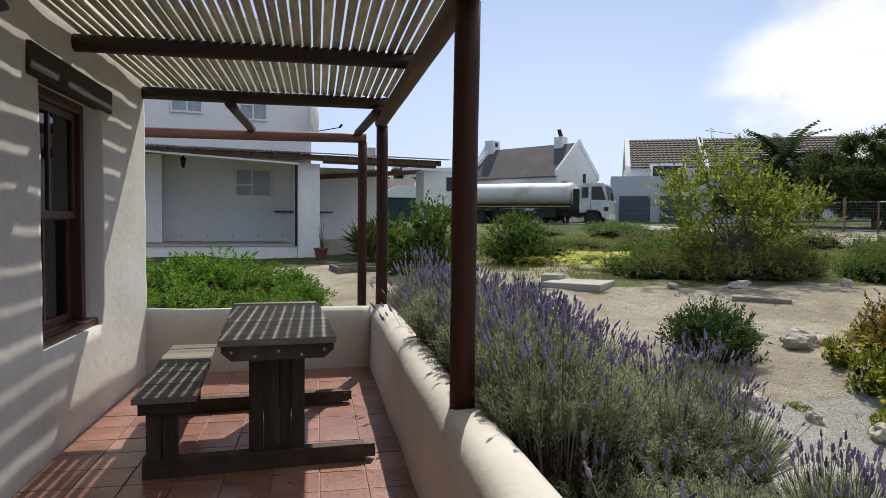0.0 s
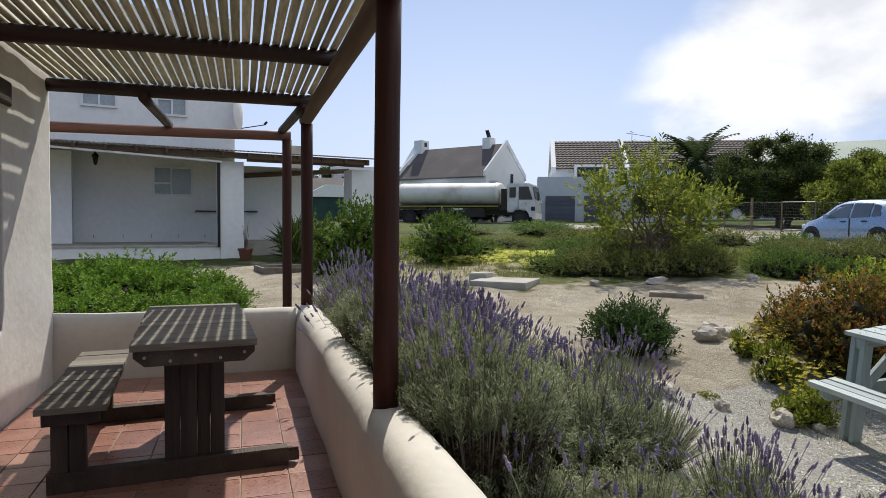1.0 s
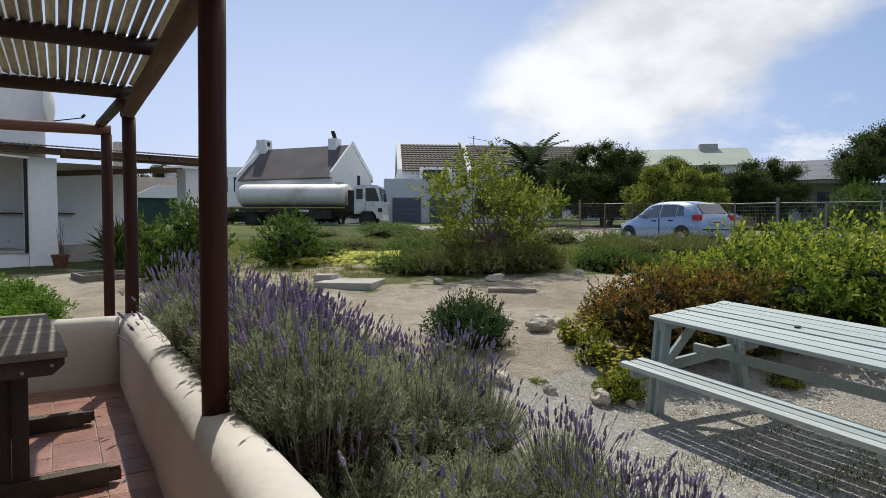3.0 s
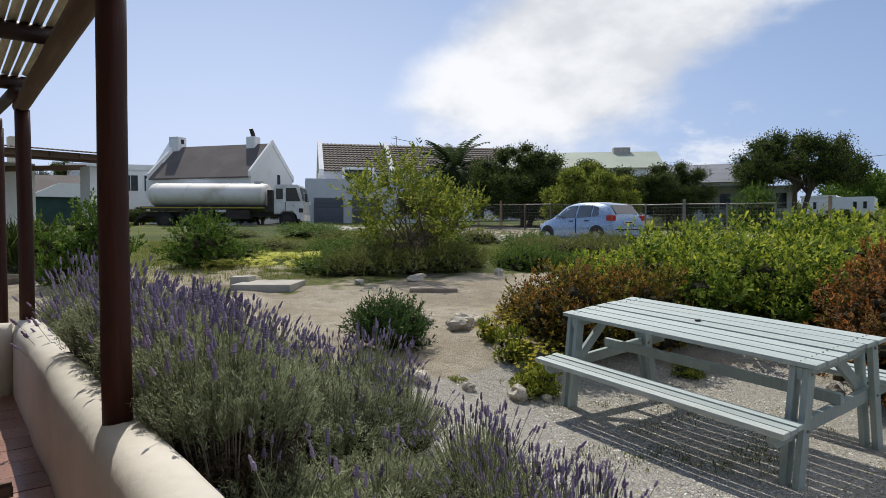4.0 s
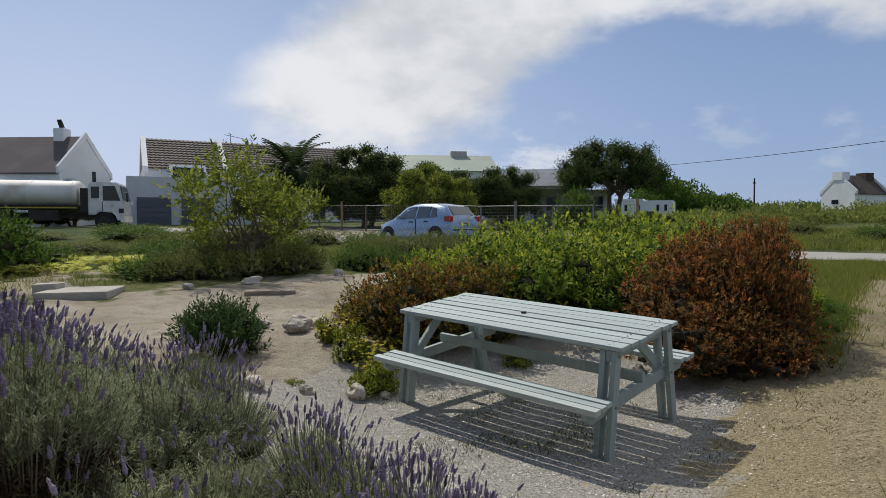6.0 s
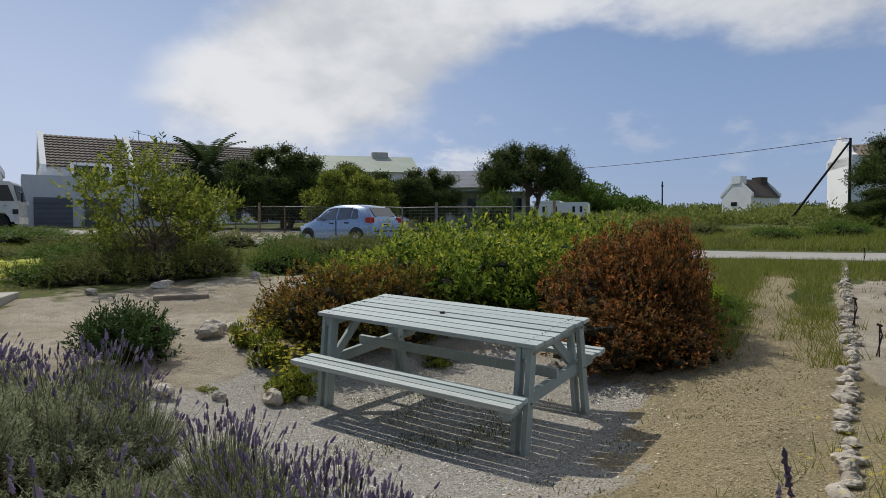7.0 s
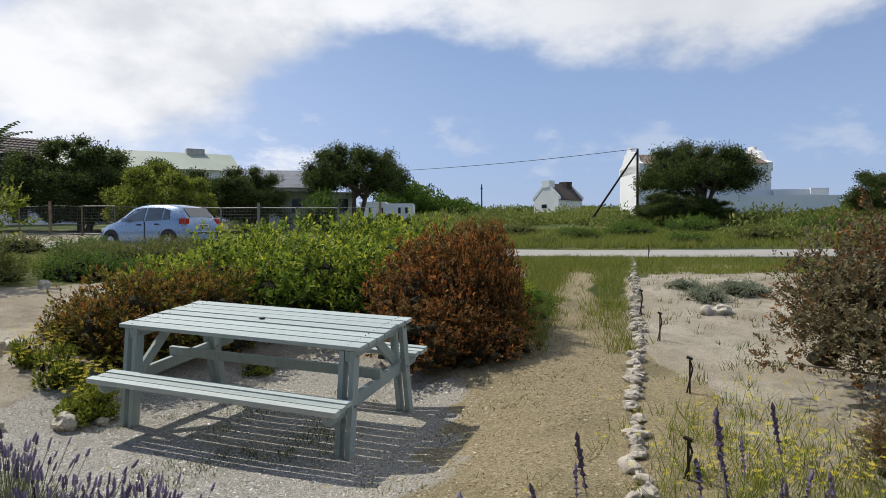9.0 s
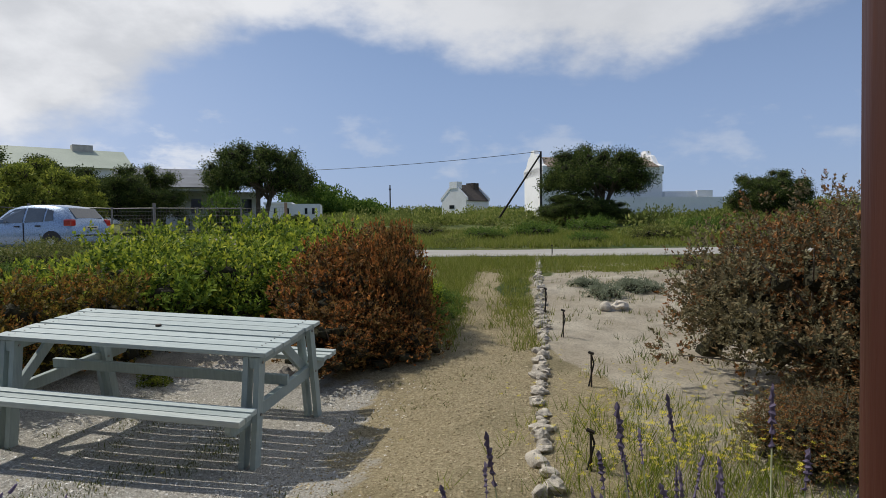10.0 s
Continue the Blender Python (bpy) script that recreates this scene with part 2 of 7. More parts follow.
raw_wood = material("raw_timber", (0.28, 0.20, 0.13), (0.18, 0.12, 0.08), 4, 40, 0.85, 0.3, stretch=(0.1, 1, 1), vary=0.2)
door_grey = material("slate_garage_door", (0.115, 0.125, 0.155), (0.10, 0.11, 0.135), 2, 30, 0.6, 0.05)
dark_inside = material("dark_interior", (0.02, 0.02, 0.022), None, 3, 30, 0.9, 0.0)
white_paint = material("white_gloss_paint", (0.78, 0.78, 0.77), (0.73, 0.73, 0.72), 5, 50, 0.5, 0.08, vary=0.04)
pane_glass = glass_material("window_pane")
pane_dark = material("dark_window_glass", (0.025, 0.03, 0.035), None, 2, 20, 0.15, 0.0, spec=0.35)
pane_pale = material("curtained_window_glass", (0.36, 0.40, 0.43), (0.30, 0.34, 0.37), 2, 20, 0.2, 0.0, spec=0.5)
pane_blue = material("blue_shutter", (0.22, 0.28, 0.34), None, 2, 20, 0.4, 0.0)
tank_paint = material("off_white_tank", (0.80, 0.78, 0.74), (0.70, 0.67, 0.62), 1.2, 14, 0.62, 0.05, stain=(0.48, 0.42, 0.34), vary=0.05)
cab_paint = material("white_cab_paint", (0.74, 0.74, 0.73), None, 2, 30, 0.3, 0.0, coat=0.4, vary=0.04)
chassis_mat = material("dirty_chassis", (0.05, 0.038, 0.032), (0.03, 0.025, 0.022), 3, 30, 0.8, 0.2)
rubber = material("tyre_rubber", (0.022, 0.022, 0.023), None, 9, 60, 0.85, 0.2)
car_paint = material("silver_blue_car_paint", (0.27, 0.37, 0.52), (0.255, 0.35, 0.50), 1, 20, 0.3, 0.0, metal=0.35, coat=0.8, vary=0.02)
car_glass = material("tinted_car_glass", (0.05, 0.06, 0.07), None, 2, 20, 0.06, 0.0, spec=0.9, coat=0.6)
car_trim = material("black_plastic", (0.03, 0.03, 0.032), None, 20, 80, 0.6, 0.05)
car_red = material("red_lamp_lens", (0.45, 0.02, 0.02), None, 8, 40, 0.15, 0.0, coat=0.6)
plate_mat = material("number_plate", (0.72, 0.72, 0.66), None, 8, 40, 0.5, 0.0)
clay_pot = material("clay_pot", (0.22, 0.09, 0.06), None, 8, 60, 0.8, 0.2)
yellow_strip = material("yellow_strip", (0.60, 0.48, 0.05), None, 8, 60, 0.6, 0.0)


# ---- building helpers ----
def box(bm, c, s, rot=None, bev=0.0):
    geom = bmesh.ops.create_cube(bm, size=1.0)["verts"]
    m = Matrix.Translation(c) @ (rot.to_4x4() if rot else Matrix()) @ Matrix.Diagonal((*s, 1))
    bmesh.ops.transform(bm, matrix=m, verts=geom)
    if bev:
        edges = list({e for v in geom for e in v.link_edges})
        bmesh.ops.bevel(bm, geom=edges, offset=bev, segments=2, affect="EDGES", profile=0.6)
    return bm


def span(bm, x0, x1, y0, y1, z0, z1, bev=0.0):
    return box(bm, ((x0 + x1) / 2, (y0 + y1) / 2, (z0 + z1) / 2), (x1 - x0, y1 - y0, z1 - z0), None, bev)


def rod(bm, p, q, r0, r1=None, seg=12, caps=True):
    p, q = Vector(p), Vector(q)
    d = q - p
    m = Matrix.Translation((p + q) / 2) @ d.to_track_quat("Z", "Y").to_matrix().to_4x4()
    bmesh.ops.create_cone(bm, cap_ends=caps, segments=seg, radius1=r0, radius2=r0 if r1 is None else r1, depth=d.length, matrix=m)
    return bm


def prism(bm, pts, a, b, axis="y"):
    """A flat outline (u, w) pushed from a to b along an axis; u is x (or y for axis x), w is z; for axis z they are x and y."""
    def at(u, w, k):
        return {"y": (u, k, w), "x": (k, u, w), "z": (u, w, k)}[axis]
    lo, hi = [bm.verts.new(at(u, w, a)) for u, w in pts], [bm.verts.new(at(u, w, b)) for u, w in pts]
    n = len(pts)
    bm.faces.new(lo), bm.faces.new(hi)
    for i in range(n):
        bm.faces.new((lo[i], lo[(i + 1) % n], hi[(i + 1) % n], hi[i]))
    bmesh.ops.recalc_face_normals(bm, faces=bm.faces)
    return bm


def link(name, bm, mat, smooth=False, wobble=0.0, wscale=3.0):
    if wobble:
        for v in bm.verts:
            v.co += noise.noise_vector(v.co * wscale) * wobble
    me = bpy.data.meshes.new(name)
    bm.to_mesh(me)
    bm.free()
    me.materials.append(mat)
    if smooth:
        me.polygons.foreach_set("use_smooth", [True] * len(me.polygons))
    return new(name, me)


def part(name, bm, mat, parent, label="", smooth=False, wobble=0.0):
    ob = link(name, bm, mat, smooth, wobble)
    ob.parent = parent
    return tagged(ob, label)


def thing(name, m, label, category, group="", kind=""):
    ob = new(name)
    ob.empty_display_size = 0.1
    ob.matrix_world = m if isinstance(m, Matrix) else Matrix.Translation(m)
    return tagged(ob, label, category, group, kind)


def fresh():
    return bmesh.new()


def from_arrays(name, verts, faces, mat, smooth=False):
    me = bpy.data.meshes.new(name)
    me.from_pydata(verts if isinstance(verts, list) else verts.tolist(), [], faces if isinstance(faces, list) else faces.tolist())
    me.materials.append(mat)
    if smooth:
        me.polygons.foreach_set("use_smooth", [True] * len(me.polygons))
    return new(name, me)


def ground_z(x, y):
    r = math.hypot(x - 1.0, y - 0.6)
    z = 0.08 * max(0.0, min(r, 3.6) - 2.1) + 0.025 * max(0.0, min(r, 6.0) - 3.6) + 0.05 * max(0.0, min(r, 12.0) - 6.0) + 0.03 * max(0.0, min(r, 150.0) - 12.0)
    near = min(1.0, max(0.0, (r - 3.0) / 6.0))
    near *= 1 - max(0.0, 1 - abs(x - 18.3) / 3.2) ** 0.5
    z += near * (0.07 * noise.noise((x * 0.5, y * 0.5, 1.3)) + 0.04 * noise.noise((x * 1.7, y * 1.7, 5.3)) + 0.012 * noise.noise((x * 4.3, y * 4.3, 2.3)))
    if r > 26:
        z += min(1.0, (r - 26) / 30) * 0.5 * noise.noise((x * 0.07, y * 0.07, 2.2))
    z -= 0.03
    # the shell gravel lies in a shallow hollow
    k = min(1.0, max(0.0, (math.hypot(x - 5.0, y - 2.85) - 1.1) / 1.2))
    z -= 0.19 * (1 - k * k * (3 - 2 * k))
    if x < 1.64 and y < 6.8:
        z = min(z, -0.12)
    return z


# ---- ground: one sheet out to the horizon ----
def build_ground():
    rings = [0.0] + [0.35 * 1.034 ** i for i in range(0, 10)]
    r = rings[-1]
    while r < 24:
        r += max(0.11, r * 0.018)
        rings.append(r)
    while r < 3200:
        r *= 1.07
        rings.append(r)
    seg = 300
    verts, faces, cover = [(1.0, 0.6, ground_z(1.0, 0.6))], [], [(0, 0, 0, 1)]

    def soft(v, lo, hi):
        t = min(1.0, max(0.0, (v - lo) / (hi - lo)))
        return t * t * (3 - 2 * t)

    for ring in rings[1:]:
        for k in range(seg):
            a = 2 * math.pi * k / seg
            x, y = 1.0 + ring * math.sin(a), 0.6 + ring * math.cos(a)
            verts.append((x, y, ground_z(x, y)))
            n1, n2 = noise.noise((x * 0.9, y * 0.9, 0.4)), noise.noise((x * 0.25, y * 0.25, 7.1))
            # white shell gravel round the picnic table
            u = math.hypot((x - 4.5) / 2.2, (y - 3.1) / 1.75)
            shell = (1 - soft(u + 0.22 * n1, 0.7, 1.2)) * soft(x + 0.2 * n1, 2.4, 2.9)
            # gravel path running away beside the stone border
            wide = 1.4 - 1.4 * soft(x, 5.5, 8.0)
            path = (1 - soft(abs(y - 0.95 + 0.12 * n1), 0.55 + 0.35 * wide, 0.9 + 0.35 * wide)) * soft(x, 2.6, 3.4) * (1 - soft(x, 15.0, 16.5))
            # grass takes over farther off
            d = math.hypot(x - 1.0, y - 0.6)
            grass = soft(d + 3.5 * n2, 10.5, 15.5)
            grass = max(grass, 0.85 * soft(x + n1, 6.6, 8.6) * (1 - soft(abs(y - 1.6 + 0.3 * n1), 0.15, 0.6)))
            grass = max(grass, 0.7 * soft(x + n1, 8.0, 10.5) * (1 - soft(abs(y - 0.45 + 0.2 * n1), 0.1, 0.4)), 0.75 * soft(x + 2 * n1, 12.5, 14.5))
            if d > 30:
                grass = max(grass, 0.85)
            if 17 < x < 28 and 6 < y < 30:
                grass *= 0.35
            cover.append((shell, path, grass, 1))
    for k in range(seg):
        faces.append((0, 1 + (k + 1) % seg, 1 + k))
    for j in range(len(rings) - 2):
        a, b = 1 + j * seg, 1 + (j + 1) * seg
        for k in range(seg):
            q = (k + 1) % seg
            faces.append((a + k, a + q, b + q, b + k))
    m = bpy.data.materials.new("sandy_ground")
    m.use_nodes = True
    nt = m.node_tree
    N, L = nt.nodes.new, nt.links.new
    p = nt.nodes["Principled BSDF"]
    p.inputs["Roughness"].default_value = 0.95
    p.inputs["Specular IOR Level"].default_value = 0.2
    tc = N("ShaderNodeTexCoord")
    at = N("ShaderNodeAttribute")
    at.attribute_name = "cover"
    sep = N("ShaderNodeSeparateColor")
    L(at.outputs["Color"], sep.inputs[0])

    def tex(s, d=5, kind="noise"):
        n = N("ShaderNodeTexNoise" if kind == "noise" else "ShaderNodeTexVoronoi")
        n.inputs["Scale"].default_value = s
        if kind == "noise":
            n.inputs["Detail"].default_value = d
        L(tc.outputs["Object"], n.inputs["Vector"])
        return n

    def blend(f, a, b):
        n = N("ShaderNodeMixRGB")
        if isinstance(f, float):
            n.inputs[0].default_value = f
        else:
            L(f, n.inputs[0])
        for i, c in ((1, a), (2, b)):
            if isinstance(c, tuple):
                n.inputs[i].default_value = (*c, 1)
            else:
                L(c, n.inputs[i])
        return n.outputs[0]

    def remap(v, lo, hi, a=0.0, b=1.0):
        n = N("ShaderNodeMapRange")
        L(v, n.inputs[0])
        for i, q in enumerate((lo, hi, a, b)):
            n.inputs[i + 1].default_value = q
        return n.outputs[0]

    def edge(mask, s):
        """A ragged edge to a mask."""
        n = N("ShaderNodeMath")
        n.operation = "ADD"
        L(mask, n.inputs[0])
        L(remap(tex(s, 6).outputs[0], 0.25, 0.75, -0.42, 0.42), n.inputs[1])
        return remap(n.outputs[0], 0.42, 0.58)

    coarse, grit = tex(1.3).outputs[0], tex(45, 6).outputs[0]
    chips, peb = tex(120, kind="v"), tex(80, kind="v")
    sand = blend(remap(coarse, 0.35, 0.65), (0.74, 0.67, 0.54), (0.56, 0.485, 0.365))
    sand = blend(remap(tex(0.75, 7).outputs[0], 0.5, 0.62, 0, 0.45), sand, (0.36, 0.29, 0.205))
    sand = blend(remap(tex(5, 8).outputs[0], 0.5, 0.66, 0, 0.34), sand, (0.26, 0.21, 0.15))
    sand = blend(remap(grit, 0.45, 0.7, 0, 0.4), sand, (0.22, 0.18, 0.125))
    shell = blend(remap(chips.outputs["Color"], 0.1, 0.9), (0.78, 0.75, 0.69), (0.46, 0.43, 0.37))
    shell = blend(remap(grit, 0.5, 0.66, 0, 0.45), shell, (0.22, 0.20, 0.15))
    gravel = blend(remap(peb.outputs["Color"], 0.1, 0.9), (0.60, 0.505, 0.32), (0.34, 0.275, 0.16))
    gravel = blend(remap(coarse, 0.52, 0.68, 0, 0.5), gravel, (0.16, 0.15, 0.075))
    grassy = blend(remap(tex(6, 6).outputs[0], 0.35, 0.65), (0.13, 0.17, 0.042), (0.21, 0.21, 0.075))
    grassy = blend(remap(tex(0.16, 6).outputs[0], 0.42, 0.62), grassy, (0.07, 0.105, 0.03))
    col = blend(edge(sep.outputs[1], 3.0), sand, gravel)
    col = blend(edge(sep.outputs[0], 2.6), col, shell)
    col = blend(edge(sep.outputs[2], 1.6), col, grassy)
    L(col, p.inputs["Base Color"])
    bp = N("ShaderNodeBump")
    bp.inputs["Strength"].default_value, bp.inputs["Distance"].default_value = 0.9, 0.03
    hs = N("ShaderNodeMath")
    hs.operation = "ADD"
    lumps = N("ShaderNodeMath")
    lumps.operation, lumps.inputs[1].default_value = "MULTIPLY_ADD", 2.5
    L(tex(9, 6).outputs[0], lumps.inputs[0])
    L(chips.outputs["Distance"], lumps.inputs[2])
    L(lumps.outputs[0], hs.inputs[0])
    L(grit, hs.inputs[1])
    L(hs.outputs[0], bp.inputs["Height"])
    L(bp.outputs[0], p.inputs["Normal"])
    ob = from_arrays("ground", verts, faces, m, True)
    attr = ob.data.color_attributes.new("cover", "FLOAT_COLOR", "POINT")
    attr.data.foreach_set("color", np.array(cover, dtype=np.float32).ravel())
    tagged(ob, "sandy ground with shell gravel, a gravel path and grassy patches", "ground", kind="structure")


build_ground()

# street: a pale concrete strip laid on the slope
def ribbon(name, mat, xs, y0, y1, step, lift, label):
    bm = fresh()
    n = int((y1 - y0) / step)
    rows = []
    for i in range(n + 1):
        y = y0 + (y1 - y0) * i / n
        top = [bm.verts.new((x, y, ground_z(x, y) + lift)) for x in xs]
        skirt = [bm.verts.new((xs[0], y, ground_z(xs[0], y) - 0.1)), bm.verts.new((xs[-1], y, ground_z(xs[-1], y) - 0.1))]
        rows.append([skirt[0], *top, skirt[1]])
    for a, b in zip(rows, rows[1:]):
        for k in range(len(a) - 1):
            bm.faces.new((a[k], a[k + 1], b[k + 1], b[k]))
    return tagged(link(name, bm, mat), label, name, kind="structure")


ribbon("road", road_mat, (16.8, 17.5, 18.2, 18.8, 19.3), -60, 70, 1.0, 0.02, "pale concrete village street crossing the dunes")

# ---- the veranda ----
WX, SX, EY = -0.567, 1.413, 6.6          # house wall, inner face of the parapet, inner face of the end parapet
PX, P1Y, P2Y, P3Y = 1.54, 3.31, 6.88, 0.2


def veranda_floor():
    bm = fresh()
    span(bm, WX - 0.1, SX + 0.02, -3.0, EY + 0.02, -0.25, -0.008)
    fl = tagged(link("floor", bm, grout), "veranda floor of terracotta tiles with pale grout", "floor", kind="structure")
    return fl


floor = veranda_floor()


def parapet(name, a, b, width, label, drop=0.0):
    """A low plastered wall with a rounded, uneven top, from a to b along its middle line."""
    a, b = Vector((*a, 0)), Vector((*b, 0))
    d = (b - a).normalized()
    side = Vector((d.y, -d.x, 0))
    prof = [(-0.5, -0.3), (-0.5, 0.0), (-0.5, 0.25), (-0.5, 0.42), (-0.47, 0.51), (-0.38, 0.565), (-0.22, 0.592), (0, 0.6), (0.22, 0.59), (0.38, 0.56), (0.47, 0.5), (0.5, 0.4), (0.5, 0.2), (0.5, -0.3)]
    n = max(4, int((b - a).length / 0.09))
    bm, rows = fresh(), []
    for i in range(n + 1):
        c = a.lerp(b, i / n)
        row = []
        for u, w in prof:
            q = c + side * u * width + Vector((0, 0, w - drop * max(0.0, w) * (i / n if drop > 0 else -1)))
            q += noise.noise_vector(q * 1.6) * 0.012 + noise.noise_vector(q * 5) * 0.004
            row.append(bm.verts.new(q))
        rows.append(row)
    for p, q in zip(rows, rows[1:]):
        for k in range(len(prof) - 1):
            bm.faces.new((p[k], p[k + 1], q[k + 1], q[k]))
    bm.faces.new(rows[0]), bm.faces.new(rows[-1])
    bmesh.ops.recalc_face_normals(bm, faces=bm.faces)
    return tagged(link(name, bm, plaster_cream, True), label, "low wall", kind="structure")


parapet("wall_parapet_east", (SX + 0.13, -3.0), (SX + 0.13, EY + 0.27), 0.26, "low cream plastered veranda wall with rounded top", 0.05)
parapet("wall_parapet_north", (WX - 0.2, EY + 0.13), (SX + 0.0, EY + 0.13), 0.255, "low cream plastered end wall of the veranda", -0.06)


def house_wall():
    """Thick plastered wall with a window opening, its face gently uneven."""
    y0, y1, w0, w1, z0, z1 = -3.0, 6.62, 4.48, 5.47, 0.63, 2.15
    bm = fresh()
    ys = sorted({*[round(y0 + i * 0.12, 3) for i in range(int((y1 - y0) / 0.12) + 1)], y1, w0, w1})
    ys = [y for y in ys if not (0 < abs(y - w0) < 0.04 or 0 < abs(y - w1) < 0.04)]
    zs = sorted({*[round(-0.3 + i * 0.12, 3) for i in range(28)], z0, z1, 3.05})
    zs = [z for z in zs if not (0 < abs(z - z0) < 0.04 or 0 < abs(z - z1) < 0.04)]

    def face(x):
        g = {}
        for y in ys:
            for z in zs:
                q = Vector((x, y, z))
                off = 0.010 * noise.noise(q * 2.1) + 0.005 * noise.noise(q * 5.5)
                g[y, z] = bm.verts.new((x + off, y, z))
        for a, b in zip(ys, ys[1:]):
            for c, d in zip(zs, zs[1:]):
                if a >= w0 - 1e-6 and b <= w1 + 1e-6 and c >= z0 - 1e-6 and d <= z1 + 1e-6:
                    continue
                bm.faces.new((g[a, c], g[b, c], g[b, d], g[a, d]))
        return g
    f, k = face(WX), face(WX - 0.30)
    hole_y, hole_z = [y for y in ys if w0 <= y <= w1], [z for z in zs if z0 <= z <= z1]

    def strip(keys):
        for a, b in zip(keys, keys[1:]):
            bm.faces.new((f[a], f[b], k[b], k[a]))
    for z in (z0, z1):
        strip([(y, z) for y in hole_y])
    for y in (w0, w1):
        strip([(y, z) for z in hole_z])
    for z in (zs[0], zs[-1]):
        strip([(y, z) for y in ys])
    for y in (ys[0], ys[-1]):
        strip([(y, z) for z in zs])
    bmesh.ops.recalc_face_normals(bm, faces=bm.faces)
    return tagged(link("wall_house_east", bm, plaster, True), "rough white plastered cottage wall with deep window opening", "wall", kind="structure")


house_wall()
bm = fresh()
span(bm, -6.0, WX - 0.30, 6.32, 6.62, -0.3, 3.05)
tagged(link("wall_house_north", bm, plaster), "white plastered end wall of the cottage", "wall", kind="structure")
bm = fresh()
span(bm, -6.0, -5.7, -3.0, 6.32, -0.3, 3.05)
span(bm, -5.7, WX - 0.30, -3.3, -3.0, -0.3, 3.05)
tagged(link("wall_house_back", bm, plaster), "plain plastered back walls of the cottage", "wall", kind="structure")
bm = fresh()
span(bm, -6.0, WX, -3.3, 6.62, 3.05, 3.2)
tagged(link("roof", bm, roof_sheet), "flat roof slab closing the cottage", "roof", kind="structure")
bm = fresh()
span(bm, WX - 0.01, SX + 0.26, -3.3, -3.0, -0.3, 2.7)
tagged(link("wall_veranda_south", bm, plaster), "plain plastered wall closing the veranda", "wall", kind="structure")


def sash_window():
    y0, y1, z0, z1, x = 4.48, 5.47, 0.63, 2.15, WX - 0.17
    win = thing("window_1", (x, y0, z0), "mahogany sash window with two-over-two panes, set deep in the wall", "window", kind="structure")
    w, h = y1 - y0, z1 - z0

    def bar(name, a, b, c, d, e, f, mat=frame_wood):
        q = fresh()
        span(q, a, b, c, d, e, f, 0.005)
        return part(name, q, mat, win)
    bar("jamb", -0.05, 0.06, 0.0, 0.07, 0.05, h), bar("jamb", -0.05, 0.06, w - 0.07, w, 0.05, h)
    bar("head", -0.05, 0.062, 0.07, w - 0.07, h - 0.07, h)
    bar("window_sill", -0.05, 0.14, 0.0, w, 0.0, 0.05)
    mid = h * 0.5
    for nm, xo, a, b in (("upper_sash", 0.015, mid - 0.02, h - 0.07), ("lower_sash", -0.025, 0.05, mid + 0.02)):
        q = fresh()
        span(q, xo - 0.018, xo + 0.018, 0.07, 0.125, a, b, 0.004)
        span(q, xo - 0.018, xo + 0.018, w - 0.125, w - 0.07, a, b, 0.004)
        span(q, xo - 0.017, xo + 0.017, 0.125, w - 0.125, a, a + 0.05, 0.004)
        span(q, xo - 0.017, xo + 0.017, 0.125, w - 0.125, b - 0.05, b, 0.004)
        span(q, xo - 0.015, xo + 0.015, w / 2 - 0.015, w / 2 + 0.015, a + 0.05, b - 0.05, 0.003)
        sash = part(nm, q, frame_wood, win)
        for c, d in ((0.125, w / 2 - 0.015), (w / 2 + 0.015, w - 0.125)):
            g = fresh()
            span(g, xo - 0.003, xo + 0.003, c, d, a + 0.05, b - 0.05)
            pane = part("pane", g, pane_glass, sash)
            pane.visible_shadow = False
    q = fresh()
    span(q, -0.008, 0.10, 0.0, w, -0.035, 0.0, 0.006)
    part("plaster_ledge", q, plaster, win)
    q = fresh()
    bmesh.ops.create_grid(q, x_segments=40, y_segments=1, size=0.5)
    for v in q.verts:
        px, py = v.co.x, v.co.y
        v.co = Vector((-0.12 + 0.018 * math.sin(px * 75), w * 0.5 + px * w * 0.98, h * 0.5 + py * h))
    tagged(link("curtain", q, white_paint, True), "pale gathered curtain hanging inside the window", "curtain").matrix_world = Matrix.Translation((x - 0.06, y0, z0))


sash_window()
bm = fresh()
span(bm, WX - 0.05, WX + 0.022, 4.33, 5.68, 2.13, 2.30, 0.012)
tagged(link("lintel", bm, lintel_wood, wobble=0.008, wscale=9), "rough dark timber lintel over the window", "lintel", kind="structure")


def pole(name, p, q, r, mat, label, category, r1=None):
    """A slightly crooked round timber pole."""
    p, q = Vector(p), Vector(q)
    n, seg = max(4, int((q - p).length / 0.25)), 16
    bm, rows = fresh(), []
    rot = (q - p).to_track_quat("Z", "Y").to_matrix()
    r1 = r1 or r
    for i in range(n + 1):
        t = i / n
        c = p.lerp(q, t)
        wob = rot @ Vector((noise.noise(c * 1.1) * 0.008, noise.noise(c * 1.1 + Vector((5, 5, 5))) * 0.008, 0))
        rad = (r + (r1 - r) * t) * (1 + 0.03 * noise.noise(c * 4))
        rows.append([bm.verts.new(c + wob + rot @ Vector((math.cos(a) * rad, math.sin(a) * rad, 0))) for a in [2 * math.pi * k / seg for k in range(seg)]])
    for a, b in zip(rows, rows[1:]):
        for k in range(seg):
            bm.faces.new((a[k], a[(k + 1) % seg], b[(k + 1) % seg], b[k]))
    bm.faces.new(rows[0][::-1]), bm.faces.new(rows[-1])
    return tagged(link(name, bm, mat, True), label, category)


